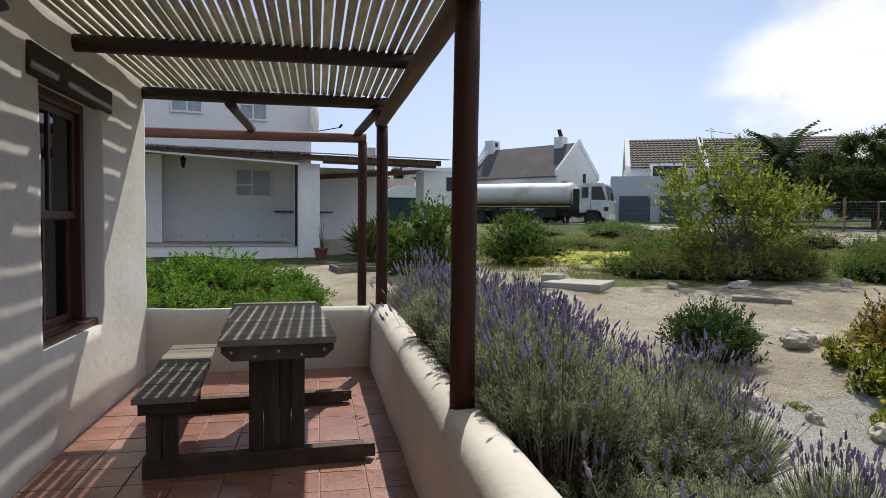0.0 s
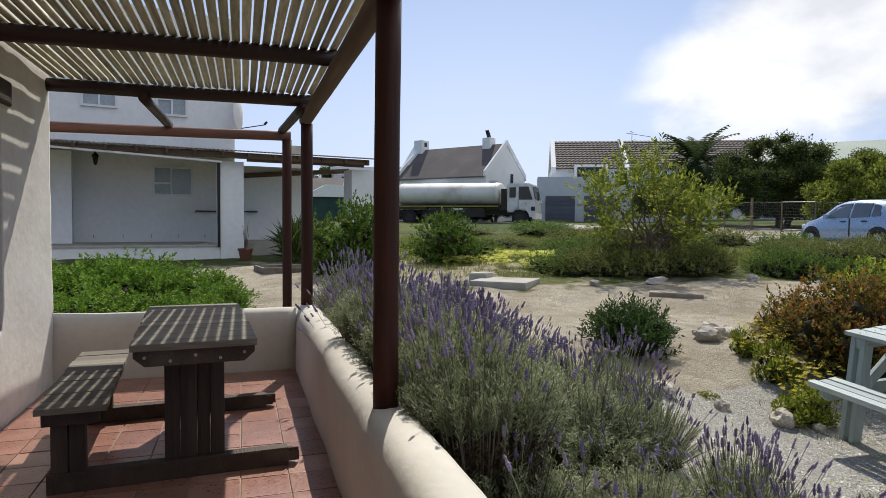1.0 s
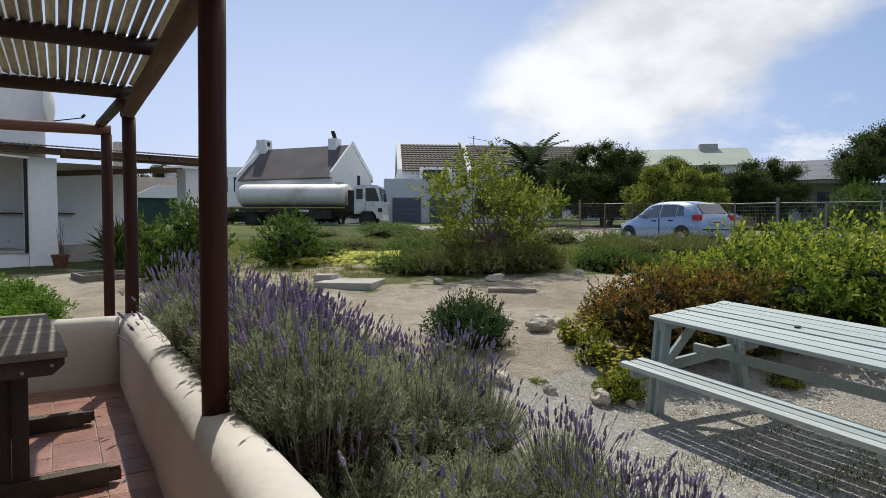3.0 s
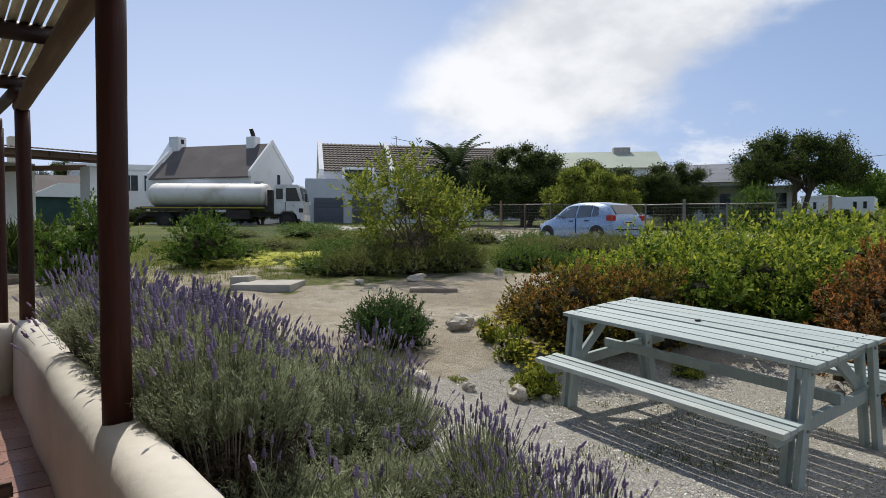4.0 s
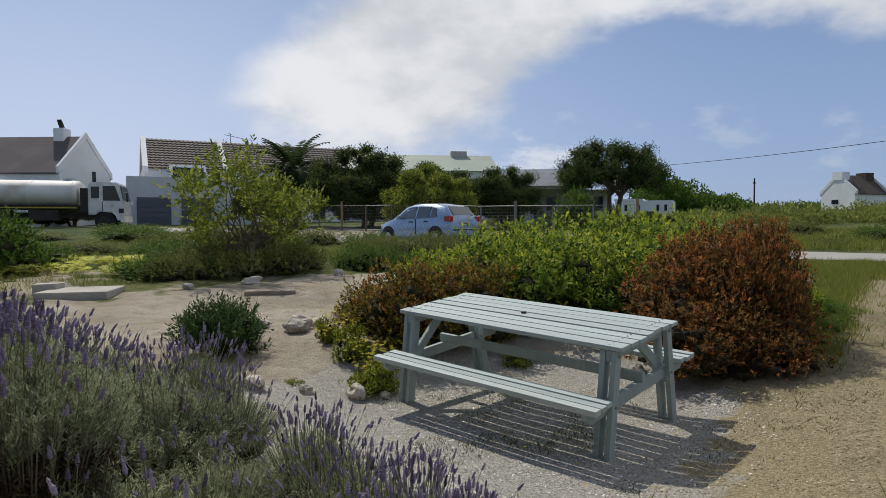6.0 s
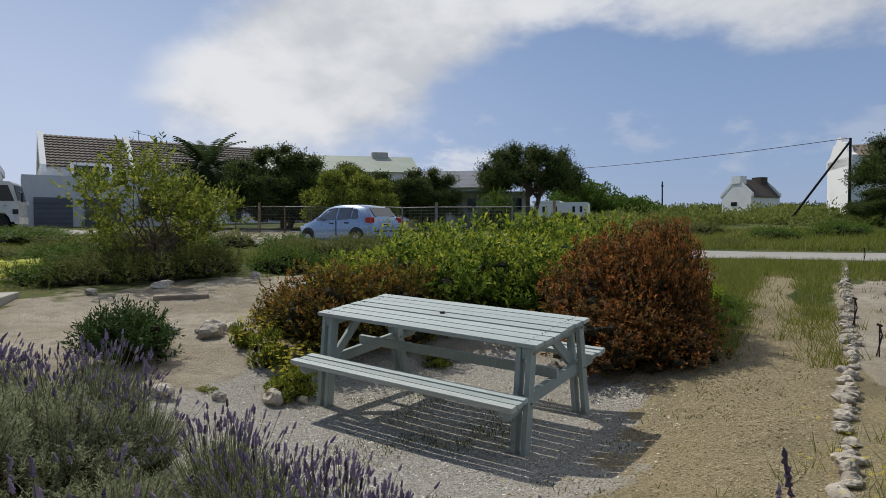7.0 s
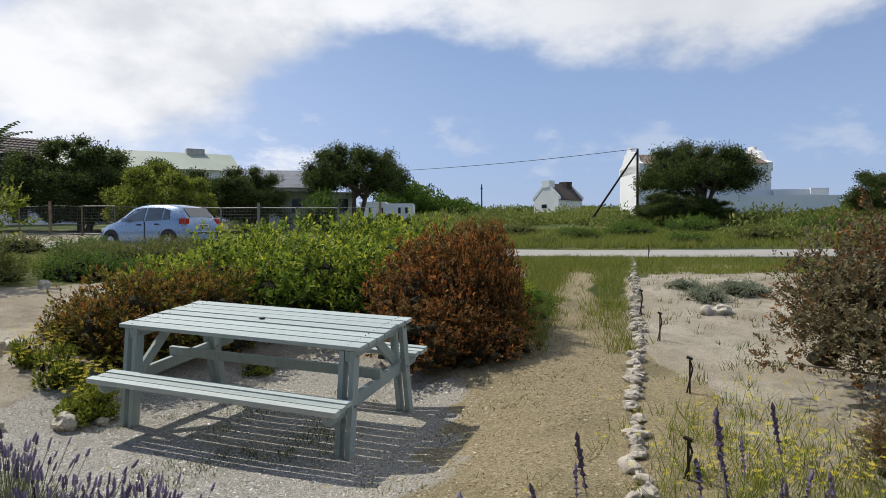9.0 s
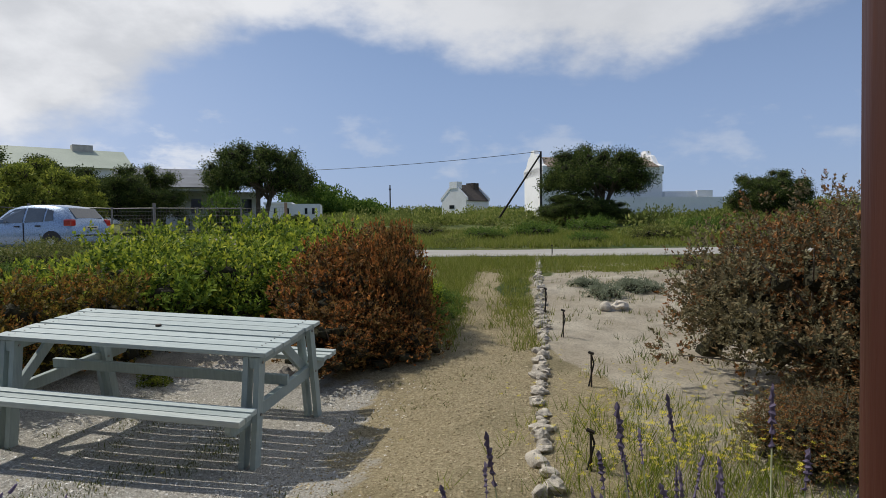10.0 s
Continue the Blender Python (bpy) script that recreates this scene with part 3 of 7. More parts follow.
for y in (P3Y, P1Y, P2Y):
    tagged(pole("pergola_post", (PX, y, 0.56), (PX, y, 2.31), 0.056, post_wood, "round dark red-brown varnished pergola post on the low wall", "post"), group="pergola posts")
pole("pergola_plate", (PX, -3.0, 2.36), (PX, 7.02, 2.36), 0.06, pole_grey, "long weathered round pole along the post tops", "beam")
for y in (-1.4, 0.2, 1.8, 3.4, 5.0, 6.58):
    tagged(pole("pergola_beam", (WX - 0.1, y, 2.465), (PX + 0.02, y, 2.475), 0.055, beam_wood, "dark round cross pole carrying the pergola laths", "beam"), group="pergola beams")
# laths lie across the beams, each a half-round split pole
def lath_mesh():
    bm = fresh()
    n, rows = 30, []
    for i in range(n + 1):
        y = -3.0 + (6.62 + 3.0) * i / n
        off = 0.004 * noise.noise((y * 0.9, 0, 0))
        rows.append([bm.verts.new((0.0258 * math.cos(a) * (1 + 0.05 * noise.noise((y * 2, 4, 0))) + off, y, 0.022 * math.sin(a) + 0.004)) for a in [math.pi * (k - 1) / 4 for k in range(6)]])
    for a, b in zip(rows, rows[1:]):
        for k in range(5):
            bm.faces.new((a[k], a[k + 1], b[k + 1], b[k]))
        bm.faces.new((a[5], a[0], b[0], b[5]))
    bm.faces.new(rows[0]), bm.faces.new(rows[-1])
    bmesh.ops.recalc_face_normals(bm, faces=bm.faces)
    ob = tagged(link("pergola_lath", bm, lath_wood, True), "weathered split-pole lath of the pergola roof", "lath", "pergola laths")
    return ob


lath = lath_mesh()
lath.matrix_world = pose(WX + 0.04, 0, 2.535)
x, rnd = WX + 0.04, random.Random(4)
while x < PX - 0.05:
    x += 0.0633 + rnd.uniform(-0.0025, 0.0025)
    copy_thing(lath, pose(x, rnd.uniform(-0.04, 0.04), 2.535 + rnd.uniform(0, 0.004), 0, rnd.uniform(-4, 4), rnd.uniform(-0.025, 0.025)))

# open poles beyond the end wall
EX = 8.05
tagged(pole("pergola_post", (1.43, EX, ground_z(1.43, EX) - 0.2), (1.43, EX, 2.29), 0.052, post_wood, "red-brown round post standing in the garden", "post"), group="pergola posts")
pole("garden_beam", (-1.9, EX, 2.31), (1.47, EX, 2.335), 0.055, beam_red, "red-brown round beam across the garden pergola", "beam")
tagged(pole("pergola_post", (-1.8, EX, ground_z(-1.8, EX) - 0.2), (-1.8, EX, 2.27), 0.052, post_wood, "red-brown round post beside the cottage end", "post"), group="pergola posts")
for xa, xb in ((1.47, 1.38), (0.16, 0.19)):
    tagged(pole("garden_rafter", (xa, 6.5, 2.40), (xb, EX + 0.03, 2.40), 0.045, beam_wood, "dark weathered round rafter pole running out to the garden beam", "rafter"), group="garden rafters")


# ---- veranda table and bench ----
def broken_end(bm, x, y, z, w, h, rng):
    for i in range(6):
        span(bm, x - 0.02, x + rng.uniform(0.0, 0.07), y - w / 2 + i * w / 6, y - w / 2 + (i + 1) * w / 6, z + rng.uniform(0.0, 0.25) * h, z + h * rng.uniform(0.6, 0.98))
    return bm


def veranda_table():
    rng = random.Random(3)
    x0, x1, y0, y1, zt = 0.385, 0.965, 3.92, 5.37, 0.78
    cx = (x0 + x1) / 2
    base = (cx, 4.65, 0.0)
    t = thing("veranda_table", Matrix.Translation(base) @ Matrix.Rotation(radians(4), 4, "Z"), "dark weathered timber pedestal table on broken floor runners", "table")

    def p(name, bm, mat=table_dark, label=""):
        for v in bm.verts:
            v.co -= Vector(base)
        return part(name, bm, mat, t, label)
    w = (y1 - y0) / 10
    for i in range(10):
        q = fresh()
        span(q, x0 + rng.uniform(-0.006, 0.006), x1 + rng.uniform(-0.006, 0.006), y0 + i * w + 0.0015, y0 + (i + 1) * w - 0.0015, zt - 0.035, zt + rng.uniform(-0.002, 0.002), 0.004)
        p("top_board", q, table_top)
    for y in (y0 + 0.03, y1 - 0.12):
        q = fresh()
        c = 0.05
        prism(q, [(x0 + 0.01, zt - 0.036), (x1 - 0.01, zt - 0.036), (x1 - 0.01, zt - 0.07), (x1 - 0.01 - c, zt - 0.115), (x0 + 0.01 + c, zt - 0.115), (x0 + 0.01, zt - 0.07)], y, y + 0.045)
        cl = p("cleat", q)
        for k in range(5):
            q = fresh()
            bx = x0 + 0.06 + k * (x1 - x0 - 0.12) / 4
            rod(q, (bx, y - 0.006, zt - 0.07 - (k % 2) * 0.022), (bx, y + 0.01, zt - 0.07 - (k % 2) * 0.022), 0.008, seg=8)
            b = p("bolt", q, bolt_metal, "small steel bolt head")
            b.parent = cl
    for y in (4.27, 5.12):
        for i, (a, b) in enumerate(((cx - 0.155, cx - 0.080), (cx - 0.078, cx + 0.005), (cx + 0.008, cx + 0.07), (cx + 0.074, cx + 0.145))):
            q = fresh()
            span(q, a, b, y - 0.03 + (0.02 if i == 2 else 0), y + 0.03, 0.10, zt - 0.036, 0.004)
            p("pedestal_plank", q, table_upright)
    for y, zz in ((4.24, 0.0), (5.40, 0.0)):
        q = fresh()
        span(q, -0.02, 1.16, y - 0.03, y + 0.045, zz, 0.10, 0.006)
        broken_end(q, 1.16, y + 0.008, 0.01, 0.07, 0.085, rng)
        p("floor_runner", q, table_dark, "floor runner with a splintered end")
    bx0, bx1, by0, by1, bz = -0.06, 0.255, 4.14, 5.57, 0.455
    w = (by1 - by0) / 10
    for i in range(10):
        q = fresh()
        span(q, bx0 + rng.uniform(-0.006, 0.006), bx1 + rng.uniform(-0.006, 0.006), by0 + i * w + 0.0015, by0 + (i + 1) * w - 0.0015, bz - 0.035, bz + rng.uniform(-0.002, 0.002), 0.004)
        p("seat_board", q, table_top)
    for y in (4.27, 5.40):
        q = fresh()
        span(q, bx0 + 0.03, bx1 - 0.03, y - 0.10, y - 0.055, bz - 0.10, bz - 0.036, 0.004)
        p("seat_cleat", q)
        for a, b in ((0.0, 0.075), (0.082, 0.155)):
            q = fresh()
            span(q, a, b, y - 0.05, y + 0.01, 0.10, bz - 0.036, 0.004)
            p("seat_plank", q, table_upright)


veranda_table()


# ---- picnic table ----
def picnic_table():
    """Local frame: x along the boards, y across towards the veranda, z up, origin under the middle."""
    m = Matrix.Translation((5.22, 2.887, -0.072)) @ Matrix.Rotation(radians(84.95), 4, "Z") @ Matrix.Rotation(radians(-5.2), 4, "X") @ Matrix.Rotation(radians(-2.0), 4, "Y")
    t = thing("picnic_table", m, "pale blue painted timber picnic table with attached benches", "picnic table")
    rng = random.Random(8)
    Lh, W, H = 0.951, 0.844, 0.745
    n = 7
    w = W / n
    for i in range(n):
        q = fresh()
        span(q, -Lh + rng.uniform(-0.014, 0.006), Lh + rng.uniform(-0.006, 0.014), -W / 2 + i * w + 0.009, -W / 2 + (i + 1) * w - 0.009, H - 0.03, H + rng.uniform(-0.004, 0.004), 0.006)
        b = part("top_board", q, table_paint, t, wobble=0.003)
        for sx in (-1, 1):
            for dy in (-0.022, 0.026):
                q = fresh()
                yy = -W / 2 + (i + 0.5) * w + dy
                rod(q, (sx * (Lh - 0.09), yy, H - 0.004), (sx * (Lh - 0.09), yy, H + 0.003), 0.0045, seg=8)
                part("screw", q, bolt_metal, b, "dull screw head")
    q = fresh()
    rod(q, (0.06, -0.02, H), (0.06, -0.02, H + 0.012), 0.02, seg=14)
    part("parasol_cap", q, dark_metal, t, "small dark cap in the tabletop")
    seat, bw = 0.44, 0.079
    for side in (-1, 1):
        for i in range(3):
            q = fresh()
            y = side * (0.731 - bw * (i + 0.5))
            span(q, -Lh + rng.uniform(-0.012, 0.012), Lh + rng.uniform(-0.012, 0.012), y - bw / 2 + 0.009, y + bw / 2 - 0.009, seat - 0.034, seat + rng.uniform(-0.003, 0.003), 0.006)
            part("bench_board", q, table_paint, t, wobble=0.003)
    for sx in (-1, 1):
        x = sx * (Lh - 0.09)
        q = fresh()
        span(q, x - 0.018, x + 0.018, -W / 2 + 0.02, W / 2 - 0.02, H - 0.105, H - 0.034, 0.004)
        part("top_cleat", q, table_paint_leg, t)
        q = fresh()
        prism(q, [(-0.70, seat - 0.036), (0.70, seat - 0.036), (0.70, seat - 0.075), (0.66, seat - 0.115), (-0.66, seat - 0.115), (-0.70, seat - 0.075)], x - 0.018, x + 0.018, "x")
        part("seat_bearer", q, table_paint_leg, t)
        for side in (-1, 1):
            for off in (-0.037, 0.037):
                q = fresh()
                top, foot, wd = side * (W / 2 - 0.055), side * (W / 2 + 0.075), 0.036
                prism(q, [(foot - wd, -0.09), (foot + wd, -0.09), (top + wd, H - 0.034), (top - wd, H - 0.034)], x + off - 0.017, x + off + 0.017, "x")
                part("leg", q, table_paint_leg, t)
            for yy, zz in ((W / 2 - 0.005, seat - 0.075), (W / 2 - 0.05, H - 0.07)):
                q = fresh()
                rod(q, (x - 0.062, side * yy, zz), (x + 0.062, side * yy, zz), 0.009, seg=8)
                part("bolt", q, bolt_metal, t)
        # a slanting brace inside each end frame
        q = fresh()
        a, b = Vector((x - sx * 0.03, sx * 0.40, seat - 0.06)), Vector((x - sx * 0.03, sx * 0.02, H - 0.05))
        d = b - a
        box(q, (a + b) / 2, (0.03, d.length, 0.07), Matrix.Rotation(math.atan2(d.z, d.y), 3, "X"), 0.004)
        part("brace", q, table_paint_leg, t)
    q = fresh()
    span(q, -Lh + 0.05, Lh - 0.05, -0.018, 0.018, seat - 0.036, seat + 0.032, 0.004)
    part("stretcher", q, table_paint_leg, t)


picnic_table()


# ---- houses ----
def wall_box(parent, name, x0, x1, y0, y1, z0, z1, mat, label=""):
    q = fresh()
    span(q, x0, x1, y0, y1, z0, z1)
    return part(name, q, mat, parent, label)


def window_unit(parent, x0, x1, y, z0, z1, mullions=(0.5,), transom=None, depth=0.06, glass=None, frame_mat=None, out=-1):
    """A framed window lying against a face of constant local y; out is the side it faces."""
    frame_mat, glass = frame_mat or white_paint, glass or pane_dark
    q, f = fresh(), 0.05
    ya, yb = sorted((y, y + out * depth))
    for a, b, c, d in ((x0, x0 + f, z0, z1), (x1 - f, x1, z0, z1), (x0 + f, x1 - f, z0, z0 + f), (x0 + f, x1 - f, z1 - f, z1)):
        span(q, a, b, ya, yb, c, d)
    cuts = [x0 + f, *[x0 + (x1 - x0) * k for k in mullions], x1 - f]
    for k in cuts[1:-1]:
        span(q, k - 0.02, k + 0.02, ya + 0.006, yb - 0.006, z0 + f, z1 - f)
    if transom:
        zt = z0 + (z1 - z0) * transom
        span(q, x0 + f, cuts[1], ya + 0.006, yb - 0.006, zt - 0.02, zt + 0.02)
    win = part("window", q, frame_mat, parent)
    for a, b in zip(cuts, cuts[1:]):
        g = fresh()
        span(g, a, b, y + out * depth * 0.2 - 0.004, y + out * depth * 0.2 + 0.004, z0 + f, z1 - f)
        part("pane", g, glass, win)
    return win


def corrugated(x0, x1, ya, za, yb, zb, pitch=0.09, amp=0.011):
    """A sheet whose ribs run from (ya, za) to (yb, zb)."""
    bm = fresh()
    n = int((x1 - x0) / (pitch / 4))
    rows = []
    for i in range(n + 1):
        x = x0 + (x1 - x0) * i / n
        k = amp * math.sin(2 * math.pi * (x - x0) / pitch)
        rows.append([bm.verts.new((x, ya, za + k)), bm.verts.new((x, yb, zb + k)), bm.verts.new((x, yb, zb + k - 0.012)), bm.verts.new((x, ya, za + k - 0.012))])
    for a, b in zip(rows, rows[1:]):
        for k in range(4):
            bm.faces.new((a[k], a[(k + 1) % 4], b[(k + 1) % 4], b[k]))
    bmesh.ops.recalc_face_normals(bm, faces=bm.faces)
    return bm


def neighbour_house():
    G = 0.33
    h = thing("neighbour_house", Matrix.Translation((0.85, 15.9, G)) @ Matrix.Rotation(radians(11), 4, "Z") @ Matrix.Translation((-0.56, 0, 0)), "white two-storey neighbour house with a shaded porch under a corrugated roof", "house")
    y = 0.0
    wall_box(h, "porch_plinth", -7.0, 0.12, y - 0.25, 2.0, -0.6, 0.46, wall_white)
    wall_box(h, "porch_floor", -7.0, 0.12, y - 0.28, 2.0, 0.46, 0.50, concrete, "grey concrete porch floor")
    wall_box(h, "porch_wall", -7.0, 0.85, 2.0, 2.3, -0.6, 2.75, wall_white)
    wall_box(h, "pillar", 0.125, 0.63, y - 0.28, y + 0.28, -0.6, 2.36, wall_white)
    wall_box(h, "side_wall", 0.85, 2.45, 1.7, 2.3, -0.6, 2.45, wall_white)
    wall_box(h, "far_wall", 2.45, 2.75, 1.7, 6.0, -0.6, 2.45, wall_white)
    wall_box(h, "pillar", 3.21, 3.78, y - 0.28, y + 0.28, -0.6, 2.32, wall_white)
    wall_box(h, "upper_wall", -7.0, 0.857, 2.02, 6.0, 2.76, 6.2, wall_white)
    wall_box(h, "corner_wall", -3.40, -2.78, 1.2, 2.0, 0.50, 2.55, wall_white)
    wall_box(h, "step", 0.9, 2.3, 0.6, 1.7, -0.6, 0.55, concrete)
    window_unit(h, -1.10, -0.17, 2.0, 1.635, 2.37, (0.46,), 0.42, glass=pane_pale)
    window_unit(h, -3.95, -3.6, 1.98, 1.35, 2.3, (), None, glass=dark_inside, frame_mat=frame_wood)
    window_unit(h, -2.6, -1.84, 2.02, 3.68, 4.4, (0.5,), 0.5, glass=pane_pale)
    window_unit(h, -1.0, -0.28, 2.02, 3.6, 4.4, (0.5,), 0.5, glass=pane_pale)
    for x0, x1, yy in ((-0.12, 0.5, 1.9), (1.02, 1.32, 1.62)):
        wall_box(h, "shelf", x0, x1, yy - 0.12, yy + 0.09, 1.255, 1.285, dark_metal, "thin dark wall shelf")
    for k in range(6):
        wall_box(h, "wall_vent", -3.0 + k * 0.62, -2.98 + k * 0.62, 1.985, 2.0, 0.60, 0.68, concrete)
    q = corrugated(-7.3, 3.72, -0.75, 2.565, 2.0, 2.86)
    part("porch_roof", q, roof_sheet, h, "rusty corrugated iron porch roof")
    for yy, zz in ((-0.55, 2.47), (1.9, 2.70)):
        q = fresh()
        span(q, -7.2, 3.55, yy - 0.04, yy + 0.04, zz - 0.06, zz + 0.06, 0.008)
        part("roof_beam", q, rough_brown, h, "rough brown timber roof beam")
    q = fresh()
    span(q, 0.66, 3.45, -0.50, -0.44, 2.36, 2.44, 0.006)
    part("fascia_board", q, rough_brown, h, "brown fascia board")
    q = fresh()
    box(q, (2.4, 1.6, 2.31), (2.85, 0.09, 0.12), Matrix.Rotation(radians(-5), 3, "Y"), 0.008)
    part("cross_beam", q, rough_brown, h, "sloping dark cross beam")
    for k in range(19):
        xx = -6.6 + k * 0.56
        q = fresh()
        box(q, (xx, 0.62, 2.62), (0.06, 2.62, 0.09), Matrix.Rotation(radians(6), 3, "X"))
        part("rafter", q, rough_brown, h)
    q = fresh()
    rod(q, (-7.0, -0.60, 2.60), (0.1, -0.60, 2.315), 0.025, seg=8)
    part("gutter", q, white_paint, h, "white sloping gutter pipe")
    q = fresh()
    rod(q, (0.085, -0.3, 0.45), (0.085, -0.3, 2.33), 0.03)
    part("downpipe", q, dark_metal, h, "dark downpipe")
    q = fresh()
    rod(q, (-2.31, 1.2, 2.5), (-2.31, 1.2, 2.7), 0.012)
    rod(q, (-2.31, 1.2, 2.30), (-2.31, 1.2, 2.46), 0.045, 0.075, 6), rod(q, (-2.31, 1.2, 2.46), (-2.31, 1.2, 2.54), 0.09, 0.02, 6), rod(q, (-2.31, 1.2, 2.25), (-2.31, 1.2, 2.30), 0.012, 0.045, 6)
    part("lantern", q, dark_metal, h, "small black hanging lantern")
    q = fresh()
    span(q, 2.62, 2.92, 3.0, 3.3, 2.3, 3.2)
    part("chimney", q, concrete, h, "grey chimney")
    # satellite dish
    q = fresh()
    rows = []
    for i in range(6):
        rr = 0.42 * i / 5
        rows.append([q.verts.new((rr * math.cos(a), rr * rr * 0.45, rr * 1.1 * math.sin(a))) for a in [2 * math.pi * k / 24 for k in range(24)]] if i else [q.verts.new((0, 0, 0))] * 24)
    for a, b in zip(rows, rows[1:]):
        for k in range(24):
            vs = [a[k], b[k], b[(k + 1) % 24], a[(k + 1) % 24]]
            uniq = []
            for v in vs:
                if v not in uniq:
                    uniq.append(v)
            q.faces.new(uniq)
    bmesh.ops.recalc_face_normals(q, faces=q.faces)
    bmesh.ops.solidify(q, geom=q.faces[:], thickness=0.015)
    d = part("satellite_dish", q, white_paint, h, "white satellite dish", True)
    d.matrix_local = pose(1.0, 1.9, 3.78, 0, 0, 62)
    q = fresh()
    rod(q, (0.84, 2.2, 3.66), (0.97, 1.95, 3.72), 0.02), rod(q, (1.0, 1.9, 3.42), (1.53, 1.45, 3.5), 0.013), rod(q, (1.49, 1.45, 3.5), (1.55, 1.42, 3.57), 0.03)
    part("dish_arm", q, dark_metal, h)


neighbour_house()


def roofed_house(name, label, ridge_a, ridge_b, half, z_base, z_eave, z_ridge, wall_mat, roof_mat, gable_lip=0.35, tiles=False):
    """A gabled house whose ridge runs from a to b; local x along the ridge, y across."""
    a, b = Vector((*ridge_a, 0)), Vector((*ridge_b, 0))
    d = b - a
    n = d.length
    h = thing(name, Matrix.Translation((a.x, a.y, z_base)) @ Matrix.Rotation(math.atan2(d.y, d.x), 4, "Z"), label, "house")
    e, r = z_eave - z_base, z_ridge - z_base
    q = fresh()
    prism(q, [(-half, -2.0), (half, -2.0), (half, e), (0, r - 0.1), (-half, e)], 0.0, n, "x")
    part("wall", q, wall_mat, h)
    for s in (-1, 1):
        q = fresh()
        slope = math.atan2(r - e, half)
        ln = math.hypot(half, r - e) + 0.25
        count = int(ln / 0.34) if tiles else 1
        for i in range(count):
            t0, t1 = i / count * ln, (i + 1) / count * ln
            lift = 0.05 if tiles else 0.0
            u0, w0 = s * math.cos(slope) * t0, r - math.sin(slope) * t0
            u1, w1 = s * math.cos(slope) * t1, r - math.sin(slope) * t1
            prism(q, [(u0, w0), (u1, w1 + lift), (u1, w1 - 0.1), (u0, w0 - 0.1)], gable_lip * 0.4, n - gable_lip * 0.4, "x")
        part("roof", q, roof_mat, h)
    if gable_lip:
        for x in (-0.05, n - gable_lip + 0.05):
            q = fresh()
            prism(q, [(-half - 0.2, e - 0.2), (-half - 0.2, e + 0.22), (0, r + 0.28), (half + 0.2, e + 0.22), (half + 0.2, e - 0.2), (0, r - 0.15)], x, x + gable_lip, "x")
            part("gable_coping", q, wall_mat, h)
    return h, n, e, r


# the long cottage behind the tanker, ridge receding
ch, n, e, r = roofed_house("gabled_cottage", "white gabled cottage with a grey roof and bold chimneys", (20.7, 46.5), (15.6, 53.7), 2.9, 1.5, 5.05, 7.6, wall_white, roof_grey, 0.16)
for x, hh, w in ((1.6, 0.55, 0.85), (n - 0.3, 0.8, 1.0)):
    q = fresh()
    span(q, x - w / 2 + 0.1, x + w / 2, -w / 2, w / 2, r - 0.4, r + hh, 0.08)
    c = part("chimney", q, wall_white, ch, "white plastered chimney")
    q = fresh()
    if x < 2:
        prism(q, [(-0.1, r + hh), (0.14, r + hh), (0.42, r + hh + 0.55), (0.3, r + hh + 0.6), (0.05, r + hh + 0.3)], x - 0.1, x + 0.14, "x")
    else:
        span(q, x - w / 2 + 0.09, x + w / 2 + 0.01, -0.18, 0.18, r + hh - 0.55, r + hh - 0.2)
    part("chimney_vent", q, dark_metal, c, "dark vent in the chimney")
q = fresh()
prism(q, [(0.0, r + 0.55), (2.7, e - 0.2), (2.7, e - 1.6), (1.9, e - 1.4), (0.0, r - 0.6)], n - 0.2, n + 0.5, "x")
part("chimney_shoulder", q, wall_white, ch)
q = fresh()
span(q, -0.03, 0.06, -1.05, -0.65, e - 0.6, e + 0.2)
part("gable_window", q, pane_dark, ch, "small dark gable window")
q = fresh()
span(q, 3.5, 6.0, 2.45, 3.9, e - 1.4, e - 0.75)
part("lean_to", q, wall_white, ch)
# flat-topped house end farther left
fh = thing("flat_house", Matrix.Translation((13.1, 58.5, 1.7)) @ Matrix.Rotation(radians(-20), 4, "Z"), "white flat-roofed house with a window band", "house")
wall_box(fh, "wall", -4.5, 5, 0, 5, -2.0, 4.3, wall_white)
wall_box(fh, "parapet", -4.6, 5.1, -0.1, 5.1, 4.3, 4.75, wall_white)
for k in range(4):
    window_unit(fh, -3.6 + k * 1.6, -2.4 + k * 1.6, 0.0, 2.5, 3.9, (0.5,))


